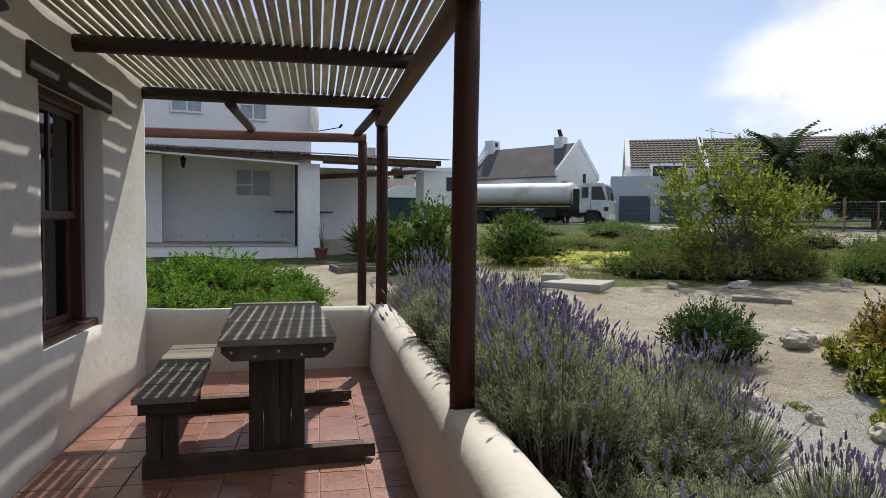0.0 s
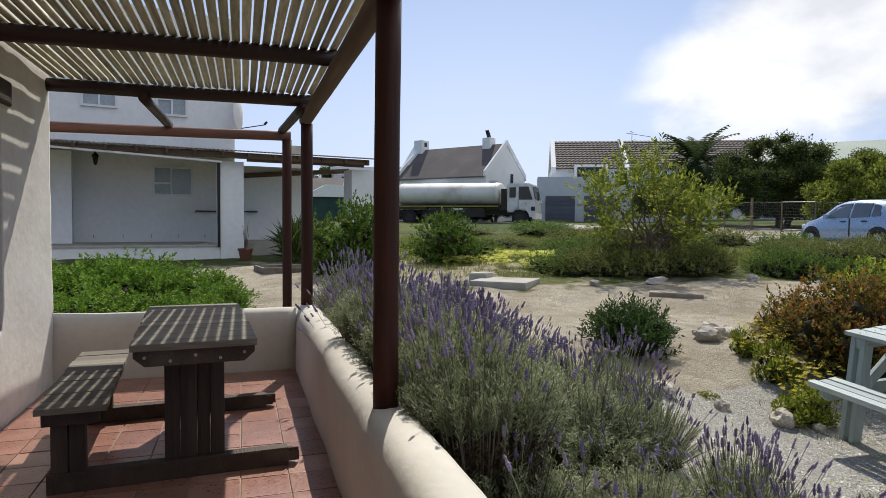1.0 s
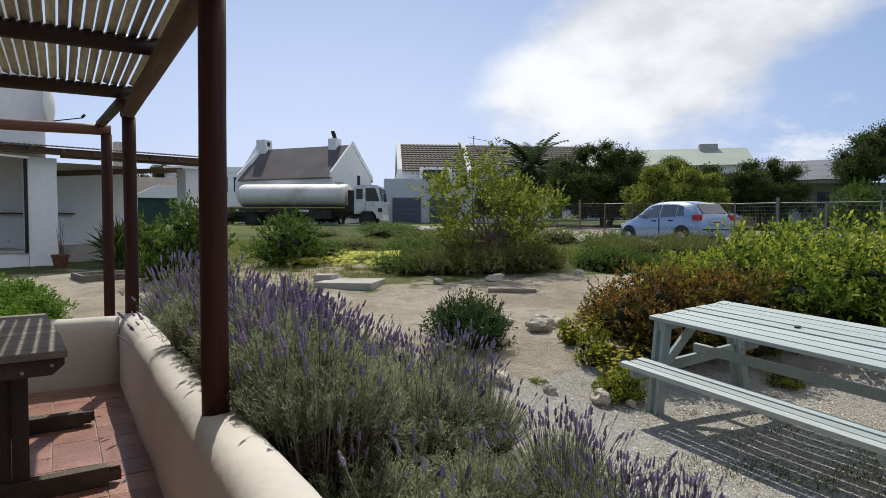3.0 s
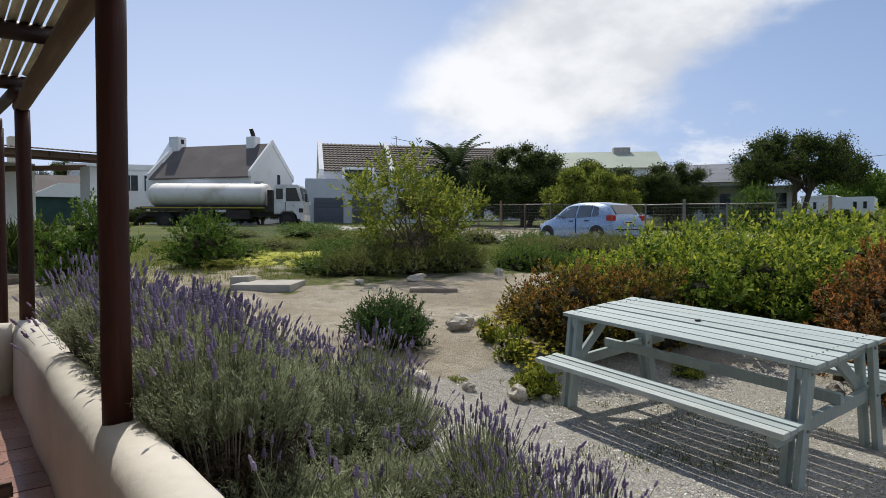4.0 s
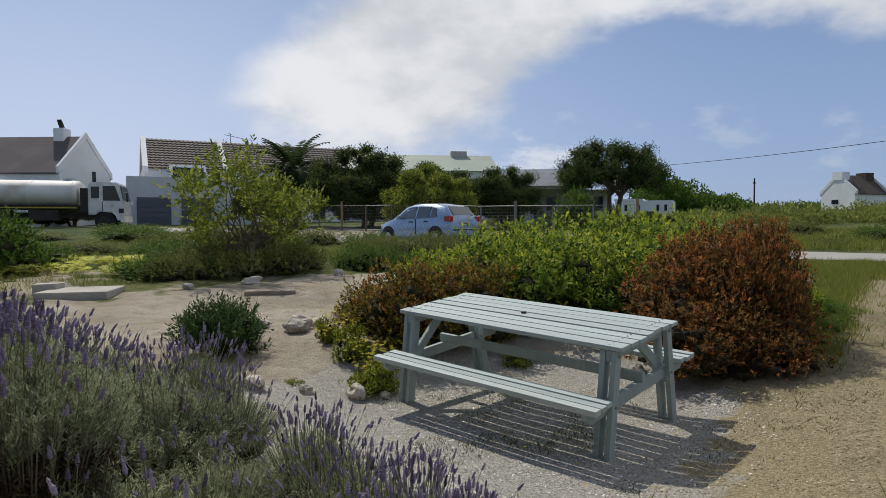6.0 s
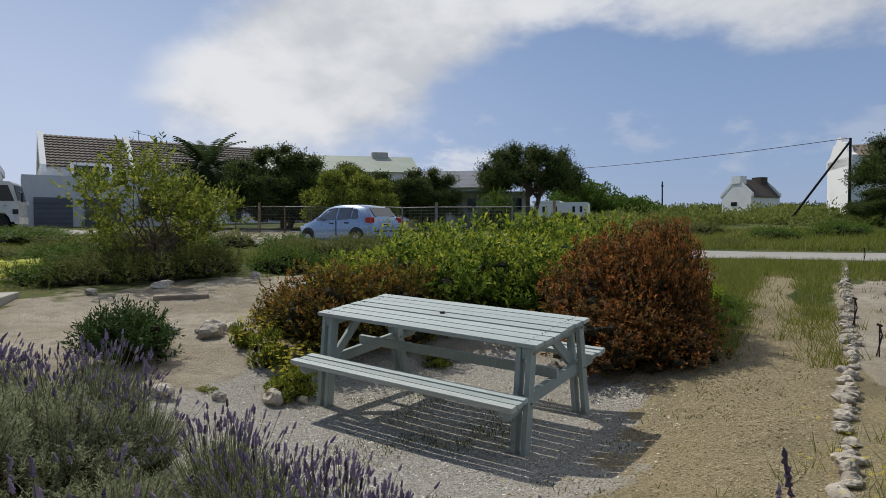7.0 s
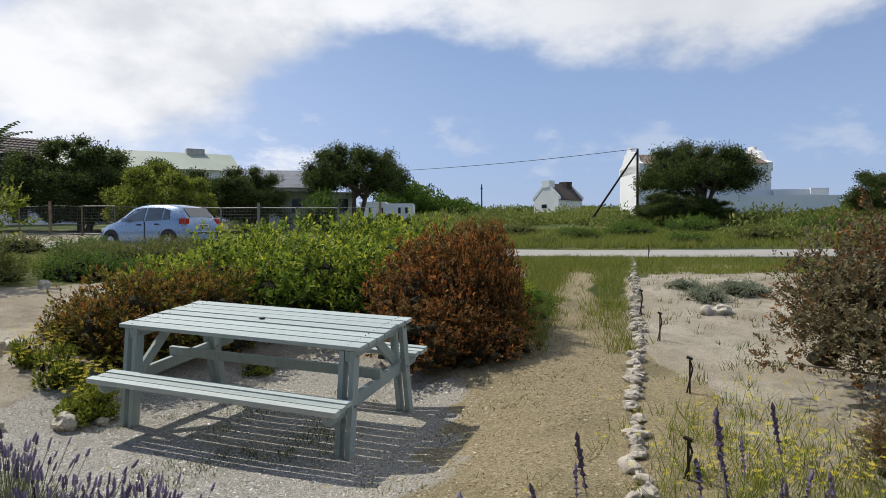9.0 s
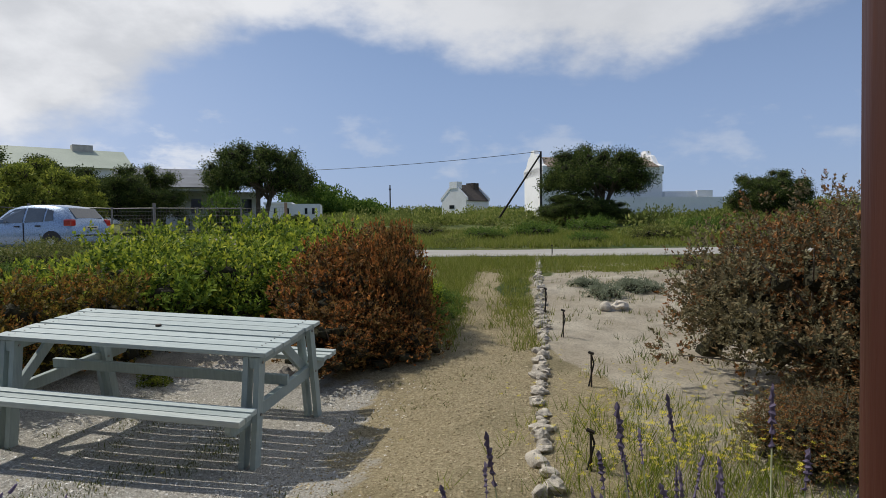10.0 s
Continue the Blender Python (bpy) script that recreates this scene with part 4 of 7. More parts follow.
def double_house():
    """White house with a flat garage wing in front of long brown tiled roofs; local x runs along the front."""
    h = thing("garage_house", Matrix.Translation((22.4, 44.4, 1.35)) @ Matrix.Rotation(math.atan2(-7.3, 15.4), 4, "Z"), "white double-storey house with grey garage wing and brown tiled roof", "house")
    wall_box(h, "garage_wing", 0, 8.6, 0, 4.4, -2, 3.55, wall_grey)
    for x in (0.62, 3.5):
        q = fresh()
        span(q, x, x + 2.2, -0.05, 0.0, -0.5, 2.1)
        door = part("garage_door", q, door_grey, h, "slate grey sectional garage door")
        for k in range(7):
            q = fresh()
            span(q, x + 0.02, x + 2.18, -0.075, -0.05, -0.28 + k * 0.33, 0.0 + k * 0.33)
            part("door_panel", q, door_grey, door)
    for x in (0.3, 3.15):
        q = fresh()
        rod(q, (x, -0.14, 1.55), (x, -0.14, 1.75), 0.1, 0.06), span(q, x - 0.05, x + 0.05, -0.12, 0.0, 1.7, 1.8)
        part("wall_lamp", q, white_paint, h)
    wall_box(h, "upper_wall", 1.2, 20.5, 4.4, 12, -2, 4.6, wall_white)
    run, e, r = 4.2, 4.5, 7.25
    tiles_n = 12
    for x0, x1 in ((1.5, 6.95), (7.4, 20.2)):
        q = fresh()
        for i in range(tiles_n):
            u0, u1 = 4.1 + run * i / tiles_n, 4.1 + run * (i + 1) / tiles_n
            w0, w1 = e + (r - e) * i / tiles_n, e + (r - e) * (i + 1) / tiles_n
            m = int((x1 - x0) / 0.33)
            rows = []
            for k in range(m * 2 + 1):
                x = x0 + (x1 - x0) * k / (m * 2)
                lift = 0.045 * (k % 2)
                rows.append((q.verts.new((x, u0, w0 + 0.07 + lift)), q.verts.new((x, u1, w1 + lift)), q.verts.new((x, u0, w0 - 0.03))))
            for a, b in zip(rows, rows[1:]):
                q.faces.new((a[0], b[0], b[1], a[1])), q.faces.new((a[2], b[2], b[0], a[0]))
        tagged(part("roof", q, roof_tile, h, "brown concrete tile roof"), kind="stuff")
        q = fresh()
        prism(q, [(4.1 + run, r - 0.02), (12.6, e), (12.6, e - 0.1), (4.1 + run, r - 0.15)], x0, x1, "x")
        part("roof_back", q, roof_tile, h)
    for x in (1.15, 7.0, 20.2):
        q = fresh()
        prism(q, [(3.8, e - 0.4), (3.8, e + 0.12), (4.1 + run, r + 0.25), (12.7, e + 0.1), (12.7, e - 0.4), (4.1 + run, r - 0.6)], x, x + 0.38, "x")
        part("gable_coping", q, wall_white, h)
    wall_box(h, "dormer", 3.0, 5.6, 3.3, 5.4, 3.5, 4.75, wall_white)
    window_unit(h, 3.2, 5.4, 3.3, 3.75, 4.55, (0.33, 0.66), glass=pane_dark, frame_mat=dark_metal)
    for x in (12.2, 14.3, 17.3, 18.8):
        window_unit(h, x, x + 1.1, 4.4, 0.5, 1.9, (0.5,), glass=pane_dark)
    q = fresh()
    rod(q, (8.2, 8.3, r), (8.2, 8.3, r + 0.8), 0.025), rod(q, (7.7, 8.3, r + 0.7), (9.8, 8.3, r + 0.35), 0.02), rod(q, (8.0, 8.0, r + 0.8), (8.4, 8.6, r + 0.8), 0.02)
    part("aerial", q, dark_metal, h, "thin dark television aerial")


double_house()

# house with a veranda column, behind the fence
vh = thing("veranda_house", Matrix.Translation((35.2, 20.4, 1.5)) @ Matrix.Rotation(radians(-62), 4, "Z"), "pale house with a slate roof and square veranda columns", "house")
wall_box(vh, "wall", -2.5, 5.6, 2.5, 9, -2, 2.2, wall_white)
wall_box(vh, "veranda_slab", -2.8, 3.4, 0, 2.5, 2.12, 2.3, wall_white)
for x in (0.1, 2.7):
    wall_box(vh, "column", x, x + 0.6, 0.1, 0.7, -2, 2.12, wall_white)
q = fresh()
prism(q, [(-0.3, 2.31), (4.4, 3.75), (9.3, 2.31)], -2.9, 3.6, "x")
part("roof", q, material("dark_slate_roof", (0.17, 0.185, 0.215), None, 1, 15, 0.8, 0.1), vh, "slate grey roof")
for x in (1.4, 4.4):
    window_unit(vh, x, x + 0.7, 2.5, 0.8, 1.8, (), glass=pane_dark)
# pale green roof farther off
gh = thing("green_roof_house", Matrix.Translation((43, 38, 2.0)) @ Matrix.Rotation(radians(-45), 4, "Z"), "house with a pale green sheet roof", "house")
wall_box(gh, "wall", -5, 9, 0, 7, -2, 4.3, wall_white)
q = fresh()
prism(q, [(-0.5, 4.3), (3.5, 6.1), (7.5, 4.3)], -5.4, 9.4, "x")
part("roof", q, roof_green, gh)
wall_box(gh, "chimney", 5.5, 7.0, 3, 4, 5.5, 6.45, concrete)
# small white house among the scrub
sh = thing("box_house", Matrix.Translation((51.5, 20.4, 2.3)) @ Matrix.Rotation(radians(-75), 4, "Z"), "small white flat-roofed house behind scrub", "house")
wall_box(sh, "wall", -0.6, 3.9, 0, 5, -2, 1.1, wall_white)
wall_box(sh, "parapet", -0.7, 1.6, -0.1, 5, 1.1, 1.25, wall_white)
for x in (0.1, 1.1, 2.6, 3.2):
    window_unit(sh, x, x + 0.32, 0.0, 0.2, 0.8, (), glass=pane_dark)

# thatched cottage on the skyline
tc, n, e, r = roofed_house("thatched_cottage", "small white cottage with dark thatch on the skyline", (90.0, 8.9), (94.0, 5.9), 2.3, 3.4, 5.2, 7.35, wall_white, thatch, 0.3)
q = fresh()
span(q, -0.1, 1.0, -0.7, 0.7, r - 0.6, r + 0.35)
part("chimney", q, wall_white, tc)
q = fresh()
span(q, n - 1.5, n - 0.3, -0.7, 0.7, r - 0.6, r + 0.3)
part("chimney", q, thatch, tc)
q = fresh()
span(q, -0.05, 0.03, -0.1, 0.8, 0.5, 1.0)
part("window", q, pane_dark, tc)


def cape_house():
    """White two-storey house with curled gables; local x along its long front, which faces the camera."""
    h = thing("cape_gable_house", Matrix.Translation((69, -2.5, 3.0)) @ Matrix.Rotation(radians(-76), 4, "Z"), "white two-storey house with curved gables and a low side wing", "house")
    wall_box(h, "wall", 0, 13.6, 0, 7, -3, 4.6, wall_white)
    for x in (0, 13.1):
        q = fresh()
        prism(q, [(-0.3, 3.8), (7.3, 3.8), (7.3, 4.7), (6.2, 5.0), (5.2, 6.0), (4.4, 6.2), (4.0, 6.7), (3.0, 6.7), (2.6, 6.2), (1.8, 6.0), (0.8, 5.0), (-0.3, 4.7)], x, x + 0.5, "x")
        part("gable", q, wall_white, h)
    q = fresh()
    prism(q, [(-0.4, 4.6), (3.5, 6.0), (7.4, 4.6)], 0.5, 13.1, "x")
    part("roof", q, roof_sheet, h)
    for x in (0.7, 2.6, 4.6, 7.0, 9.2, 11.3):
        window_unit(h, x, x + 1.0, 0.0, 2.4, 4.0, (0.5,), glass=pane_blue)
    wall_box(h, "side_wing", 13.6, 18.4, -0.5, 6, -3, 1.9, wall_white)
    wall_box(h, "garden_wall", 6.5, 19.2, -2.4, -2.1, -3, 1.2, wall_white)
    wall_box(h, "end_wall", 17.2, 19.0, -0.8, -0.5, 1.3, 2.0, wall_white)


cape_house()

# tent-roofed shelter and small house beyond the neighbour
sp = thing("shade_shelter", (7.0, 46, 1.3), "dark green shelter with a white tent roof", "shelter")
q = fresh()
prism(q, [(-2.2, 1.75), (2.2, 1.75), (0.6, 2.6), (-0.6, 2.6)], -1.5, 1.5)
part("canopy", q, white_paint, sp)
wall_box(sp, "side_screen", -2.0, 2.0, -1.3, 1.3, -1.0, 1.75, material("dark_green_canvas", (0.03, 0.07, 0.06), None, 2, 20, 0.8, 0.1))
lo, n, e, r = roofed_house("low_house", "low house with a grey roof", (3.5, 58), (9.5, 56.5), 3.0, 1.4, 3.8, 5.2, wall_white, roof_grey, 0.0)


# ---- vehicles ----
def wheel(parent, x, y, r, w, side, hub_mat=steel):
    q = fresh()
    rod(q, (x, y - w / 2, r), (x, y + w / 2, r), r, seg=28)
    bmesh.ops.bevel(q, geom=[e for e in q.edges if len(e.link_faces) == 2 and any(len(f.verts) > 4 for f in e.link_faces)], offset=r * 0.09, segments=2, affect="EDGES")
    tyre = part("wheel", q, rubber, parent)
    q = fresh()
    yo = y + side * (w / 2 + 0.004)
    rod(q, (x, yo - side * 0.03, r), (x, yo, r), r * 0.62, r * 0.55, seg=24)
    for k in range(5):
        a = 2 * math.pi * k / 5
        rod(q, (x + math.cos(a) * r * 0.3, yo - side * 0.005, r + math.sin(a) * r * 0.3), (x + math.cos(a) * r * 0.3, yo + side * 0.012, r + math.sin(a) * r * 0.3), r * 0.08, seg=8)
    part("rim", q, hub_mat, tyre)


def tanker():
    """Local x forwards, y to its left, z up; the right flank faces the veranda."""
    z = 1.17
    a, b = Vector((10.8, 41.9)), Vector((18.5, 36.3))
    d = (b - a).normalized()
    t = thing("tanker_lorry", Matrix.Translation((b.x, b.y, z)) @ Matrix.Rotation(math.atan2(d.y, d.x), 4, "Z"), "white-cabbed tanker lorry with an off-white cylindrical tank", "lorry")
    q = fresh()
    n = 36
    rings = []
    for x, k in ((-9.2, 0.0), (-9.2, 0.85), (-9.1, 0.97), (-8.95, 1.0), (-8.0, 1.0), (-6.3, 1.0), (-4.5, 1.0), (-2.55, 1.0), (-2.4, 0.97), (-2.3, 0.85), (-2.3, 0.0)):
        rings.append([q.verts.new((x, 1.15 * k * math.cos(c), 2.02 + 0.72 * k * math.sin(c))) for c in [2 * math.pi * i / n for i in range(n)]] if k else q.verts.new((x, 0, 2.02)))
    for p, s in zip(rings, rings[1:]):
        for i in range(n):
            j = (i + 1) % n
            if not isinstance(p, list):
                q.faces.new((p, s[i], s[j]))
            elif not isinstance(s, list):
                q.faces.new((p[i], s, p[j]))
            else:
                q.faces.new((p[i], s[i], s[j], p[j]))
    bmesh.ops.recalc_face_normals(q, faces=q.faces)
    tank = part("tank", q, tank_paint, t, "off-white elliptical water tank", True)
    for x in (-8.85, -6.9, -4.6, -2.6):
        q = fresh()
        v = []
        for xx in (x - 0.05, x + 0.05):
            v.append([q.verts.new((xx, 1.175 * math.cos(c), 2.02 + 0.74 * math.sin(c))) for c in [2 * math.pi * i / n for i in range(n)]])
        for i in range(n):
            q.faces.new((v[0][i], v[1][i], v[1][(i + 1) % n], v[0][(i + 1) % n]))
        part("tank_band", q, tank_paint, tank)
    q = fresh()
    rod(q, (-2.9, 0, 2.7), (-2.9, 0, 2.86), 0.3)
    part("hatch", q, steel, tank)
    q = fresh()
    span(q, -9.6, -1.0, -0.5, 0.5, 0.72, 0.98), span(q, -9.6, -2.2, -1.12, 1.12, 1.16, 1.3)
    span(q, -6.8, -5.4, -1.05, -0.5, 0.5, 1.1), span(q, -4.6, -3.2, -1.05, -0.5, 0.55, 1.1), span(q, -9.7, -9.5, -1.2, 1.2, 0.6, 0.75)
    span(q, -9.0, -7.0, -1.15, -0.6, 1.05, 1.16)
    part("chassis", q, chassis_mat, t, "dirty dark chassis with tanks and boxes")
    q = fresh()
    span(q, -9.5, -2.3, -1.15, -1.125, 1.2, 1.25)
    part("reflector_strip", q, yellow_strip, t)
    q = fresh()
    prof = [(-1.75, 0.85), (-1.75, 2.5), (-1.62, 2.62), (-0.36, 2.62), (-0.22, 2.5), (-0.03, 1.6), (0.0, 1.0), (0.0, 0.6), (-0.35, 0.55), (-0.42, 0.8), (-0.62, 1.02), (-1.2, 1.02), (-1.4, 0.85)]
    prism(q, prof, -1.1, 1.1)
    bmesh.ops.bevel(q, geom=[e for e in q.edges if abs((e.verts[0].co - e.verts[1].co).y) < 0.01], offset=0.05, segments=2, affect="EDGES")
    cab = part("cab", q, cab_paint, t, "white cab with dark windows")
    for pts in ([(-1.02, 1.62), (-1.02, 2.42), (-0.42, 2.42), (-0.16, 1.62)], [(-1.6, 1.75), (-1.6, 2.38), (-1.2, 2.38), (-1.2, 1.75)]):
        for y in (-1.115, 1.105):
            q = fresh()
            prism(q, pts, y, y + 0.01)
            part("side_window", q, pane_dark, cab, "dark cab window")
    q = fresh()
    prism(q, [(-0.19, 2.42), (-0.175, 2.43), (-0.01, 1.66), (-0.025, 1.65)], -0.98, 0.98)
    part("windscreen", q, pane_dark, cab)
    q = fresh()
    span(q, -0.18, 0.05, -1.1, 1.1, 0.45, 0.8, 0.03)
    part("bumper", q, tank_paint, cab)
    for nm, bx in (("door_seam", (-1.06, -1.03, -1.125, -1.11, 1.05, 1.6)), ("door_handle", (-0.6, -0.55, -1.135, -1.11, 1.35, 1.4)), ("corner_panel", (-0.25, 0.0, -1.12, -1.1, 0.95, 1.2))):
        q = fresh()
        span(q, *bx)
        part(nm, q, car_trim, cab)
    q = fresh()
    rod(q, (0.0, -1.1, 2.1), (0.22, -1.32, 2.0), 0.02), span(q, 0.18, 0.26, -1.42, -1.22, 1.55, 2.05, 0.02)
    part("mirror", q, car_trim, cab)
    for x in (-0.95, -6.9, -8.2):
        for s in (-1, 1):
            wheel(t, x, s * 0.95, 0.5, 0.3, s, chassis_mat)
    q = fresh()
    for k in range(6):
        rod(q, (-9.7 - 0.12 * k, -0.2, 0.9 - 0.02 * k * k), (-9.82 - 0.12 * k, -0.2, 0.9 - 0.02 * (k + 1) ** 2), 0.06)
    part("hose", q, chassis_mat, t)
    q = fresh()
    span(q, -2.15, -1.85, -1.0, -0.6, 0.98, 2.3)
    part("air_intake", q, chassis_mat, t)


tanker()


def hatchback():
    """Local x forwards, y to its left, z up; origin under the middle of the rear."""
    L0, wd = 3.82, 1.66
    t = thing("hatchback_car", pose(19.72, 13.8, 0.65, 0, 0, 83) @ Matrix.Diagonal((1.06, 1.0, 1.03, 1)), "silver-blue five-door hatchback parked on the verge", "car")
    # outline sections along the length: (x, half width low, half width belt, half width roof, floor, belt, roof)
    sec = [(0.0, 0.70, 0.72, 0.50, 0.42, 0.86, 0.92), (0.07, 0.78, 0.77, 0.56, 0.30, 0.92, 1.06), (0.25, 0.81, 0.80, 0.59, 0.25, 0.95, 1.28), (0.5, 0.82, 0.82, 0.60, 0.22, 0.95, 1.42), (0.9, 0.83, 0.83, 0.62, 0.20, 0.94, 1.48), (1.5, 0.83, 0.83, 0.63, 0.20, 0.92, 1.50), (2.0, 0.83, 0.83, 0.62, 0.20, 0.90, 1.475), (2.35, 0.83, 0.83, 0.60, 0.20, 0.89, 1.40), (2.75, 0.83, 0.82, 0.60, 0.20, 0.88, 1.16), (3.02, 0.82, 0.80, 0.62, 0.20, 0.87, 0.97), (3.4, 0.80, 0.75, 0.56, 0.20, 0.80, 0.86), (3.68, 0.74, 0.66, 0.46, 0.24, 0.66, 0.72), (3.82, 0.60, 0.55, 0.36, 0.32, 0.52, 0.58)]
    q, rows = fresh(), []
    for x, a, b, c, z0, z1, z2 in sec:
        half = [(0.0, z0), (a * 0.9, z0), (a, z0 + 0.12), (a * 1.005, (z0 + z1) / 2 + 0.02), (b, z1), (b * 0.6 + c * 0.4, z1 * 0.55 + z2 * 0.45), (c, z2 - 0.05), (c * 0.8, z2 - 0.01), (0.0, z2 + 0.012)]
        rows.append([q.verts.new((x, -u, w)) for u, w in half] + [q.verts.new((x, u, w)) for u, w in half[-2:0:-1]])
    for p, s in zip(rows, rows[1:]):
        for k in range(len(p)):
            q.faces.new((p[k], p[(k + 1) % len(p)], s[(k + 1) % len(p)], s[k]))
    q.faces.new(rows[0]), q.faces.new(rows[-1])
    bmesh.ops.recalc_face_normals(q, faces=q.faces)
    body = part("body", q, car_paint, t, "silver-blue painted body", True)

    def side_y(x, z, s):
        for p, n in zip(sec, sec[1:]):
            if p[0] <= x <= n[0]:
                k = (x - p[0]) / (n[0] - p[0])
                b, c, z1, z2 = [p[i] + (n[i] - p[i]) * k for i in (2, 3, 5, 6)]
                u = (z - z1) / max(z2 - 0.05 - z1, 0.05)
                f = 0.4 * u / 0.45 if u < 0.45 else 0.4 + 0.6 * (u - 0.45) / 0.55
                return s * (b + (c - b) * min(max(f, 0), 1) + 0.022)
        return s * 0.8

    def glass_patch(name, pts, s, mat, label="", lift=0.0):
        g = fresh()
        o = [g.verts.new((x, side_y(x, z, s) + s * lift, z)) for x, z in pts]
        i = [g.verts.new((x, side_y(x, z, s) - s * 0.02, z)) for x, z in pts]
        n = len(pts)
        g.faces.new(o), g.faces.new(i)
        for k in range(n):
            g.faces.new((o[k], o[(k + 1) % n], i[(k + 1) % n], i[k]))
        bmesh.ops.recalc_face_normals(g, faces=g.faces)
        return part(name, g, mat, body, label)
    for s in (-1, 1):
        glass_patch("side_window", [(0.62, 1.0), (0.9, 0.98), (0.92, 1.36), (0.72, 1.3)], s, car_glass, "dark quarter window")
        glass_patch("side_window", [(0.97, 0.97), (1.62, 0.95), (1.62, 1.39), (0.98, 1.37)], s, car_glass, "dark rear door window")
        glass_patch("side_window", [(1.7, 0.95), (2.72, 0.93), (2.42, 1.2), (2.1, 1.36), (1.7, 1.39)], s, car_glass, "dark front door window")
        glass_patch("door_seam", [(1.645, 0.36), (1.67, 0.36), (1.67, 0.93), (1.645, 0.93)], s, car_trim, lift=0.002)
        glass_patch("door_handle", [(1.05, 0.82), (1.22, 0.82), (1.22, 0.86), (1.05, 0.86)], s, car_trim, lift=0.015)
        glass_patch("door_handle", [(1.8, 0.81), (1.97, 0.81), (1.97, 0.85), (1.8, 0.85)], s, car_trim, lift=0.015)
        g = fresh()
        span(g, -0.01, 0.27, min(s * 0.62, s * 0.815), max(s * 0.62, s * 0.815), 0.82, 1.03, 0.04)
        part("tail_lamp", g, car_red, body, "red tail lamp")
        g = fresh()
        span(g, 2.35, 2.5, min(s * 0.84, s * 1.0), max(s * 0.84, s * 1.0), 0.94, 1.06, 0.03)
        part("door_mirror", g, car_paint, body)
        g = fresh()
        span(g, 3.45, 3.68, min(s * 0.56, s * 0.72), max(s * 0.56, s * 0.72), 0.60, 0.74, 0.03)
        part("headlight", g, white_paint, body)
        for x in (0.68, 3.13):
            g = fresh()
            rod(g, (x, s * 0.5, 0.33), (x, s * 0.838, 0.33), 0.36, seg=28)
            part("wheel_arch", g, car_trim, body)
            wheel(t, x, s * 0.765, 0.29, 0.17, s)
    g = fresh()
    box(g, (0.2, 0, 1.215), (0.025, 1.06, 0.40), Matrix.Rotation(radians(40), 3, "Y"), 0.008)
    part("rear_window", g, car_glass, body, "dark rear window")
    g = fresh()
    span(g, -0.05, 0.12, -0.76, 0.76, 0.34, 0.60, 0.04)
    part("rear_bumper", g, car_paint, body)
    g = fresh()
    span(g, -0.06, 0.0, -0.7, 0.7, 0.52, 0.57, 0.01)
    part("bumper_strip", g, car_trim, body)
    g = fresh()
    span(g, -0.02, 0.02, -0.25, 0.25, 0.72, 0.83, 0.005)
    plate = part("number_plate", g, plate_mat, body, "pale number plate")
    g = fresh()
    span(g, -0.026, -0.02, -0.18, 0.18, 0.755, 0.795)
    part("plate_bar", g, car_trim, plate)
    g = fresh()
    box(g, (2.72, 0, 1.17), (0.62, 1.08, 0.015), Matrix.Rotation(radians(34), 3, "Y"), 0.005)
    part("windscreen", g, car_glass, body)


hatchback()


# ---- fence, pole and line ----
fence_steel = material("dull_fence_steel", (0.24, 0.24, 0.23), (0.18, 0.17, 0.16), 20, 90, 0.6, 0.1, metal=0.5)


def wire_fence():
    f = thing("garden_fence", (24.0, 12, ground_z(24, 12)), "galvanised mesh fence with tubular gates along the street", "fence")
    base = Vector((24.0, 12, ground_z(24, 12)))
    ys = [9.0 + 1.75 * k for k in range(13)]
    for k, y in enumerate(ys):
        gz = ground_z(24, y)
        q = fresh()
        rod(q, Vector((24, y, gz - 0.2)) - base, Vector((24, y, gz + (1.35 if k % 3 else 1.5))) - base, 0.035 if k % 3 else 0.06, seg=8)
        part("fence_post", q, fence_steel if 9 < y < 22 else raw_wood, f)
    for k, (a, b) in enumerate(zip(ys, ys[1:])):
        za, zb = ground_z(24, a), ground_z(24, b)
        for hh in (0.08, 1.3):
            q = fresh()
            rod(q, Vector((24, a, za + hh)) - base, Vector((24, b, zb + hh)) - base, 0.02 if 9 < a < 22 else 0.006, seg=6)
            part("rail", q, fence_steel, f)
        q = fresh()
        for i in range(1, 9):
            rod(q, Vector((24, a, za + 0.08 + 0.136 * i)) - base, Vector((24, b, zb + 0.08 + 0.136 * i)) - base, 0.003, seg=3, caps=False)
        for i in range(1, 14):
            yy = a + (b - a) * i / 14
            gz = za + (zb - za) * i / 14
            rod(q, Vector((24, yy, gz + 0.08)) - base, Vector((24, yy, gz + 1.3)) - base, 0.003, seg=3, caps=False)
        tagged(part("wire_mesh", q, fence_steel, f), kind="stuff")


wire_fence()


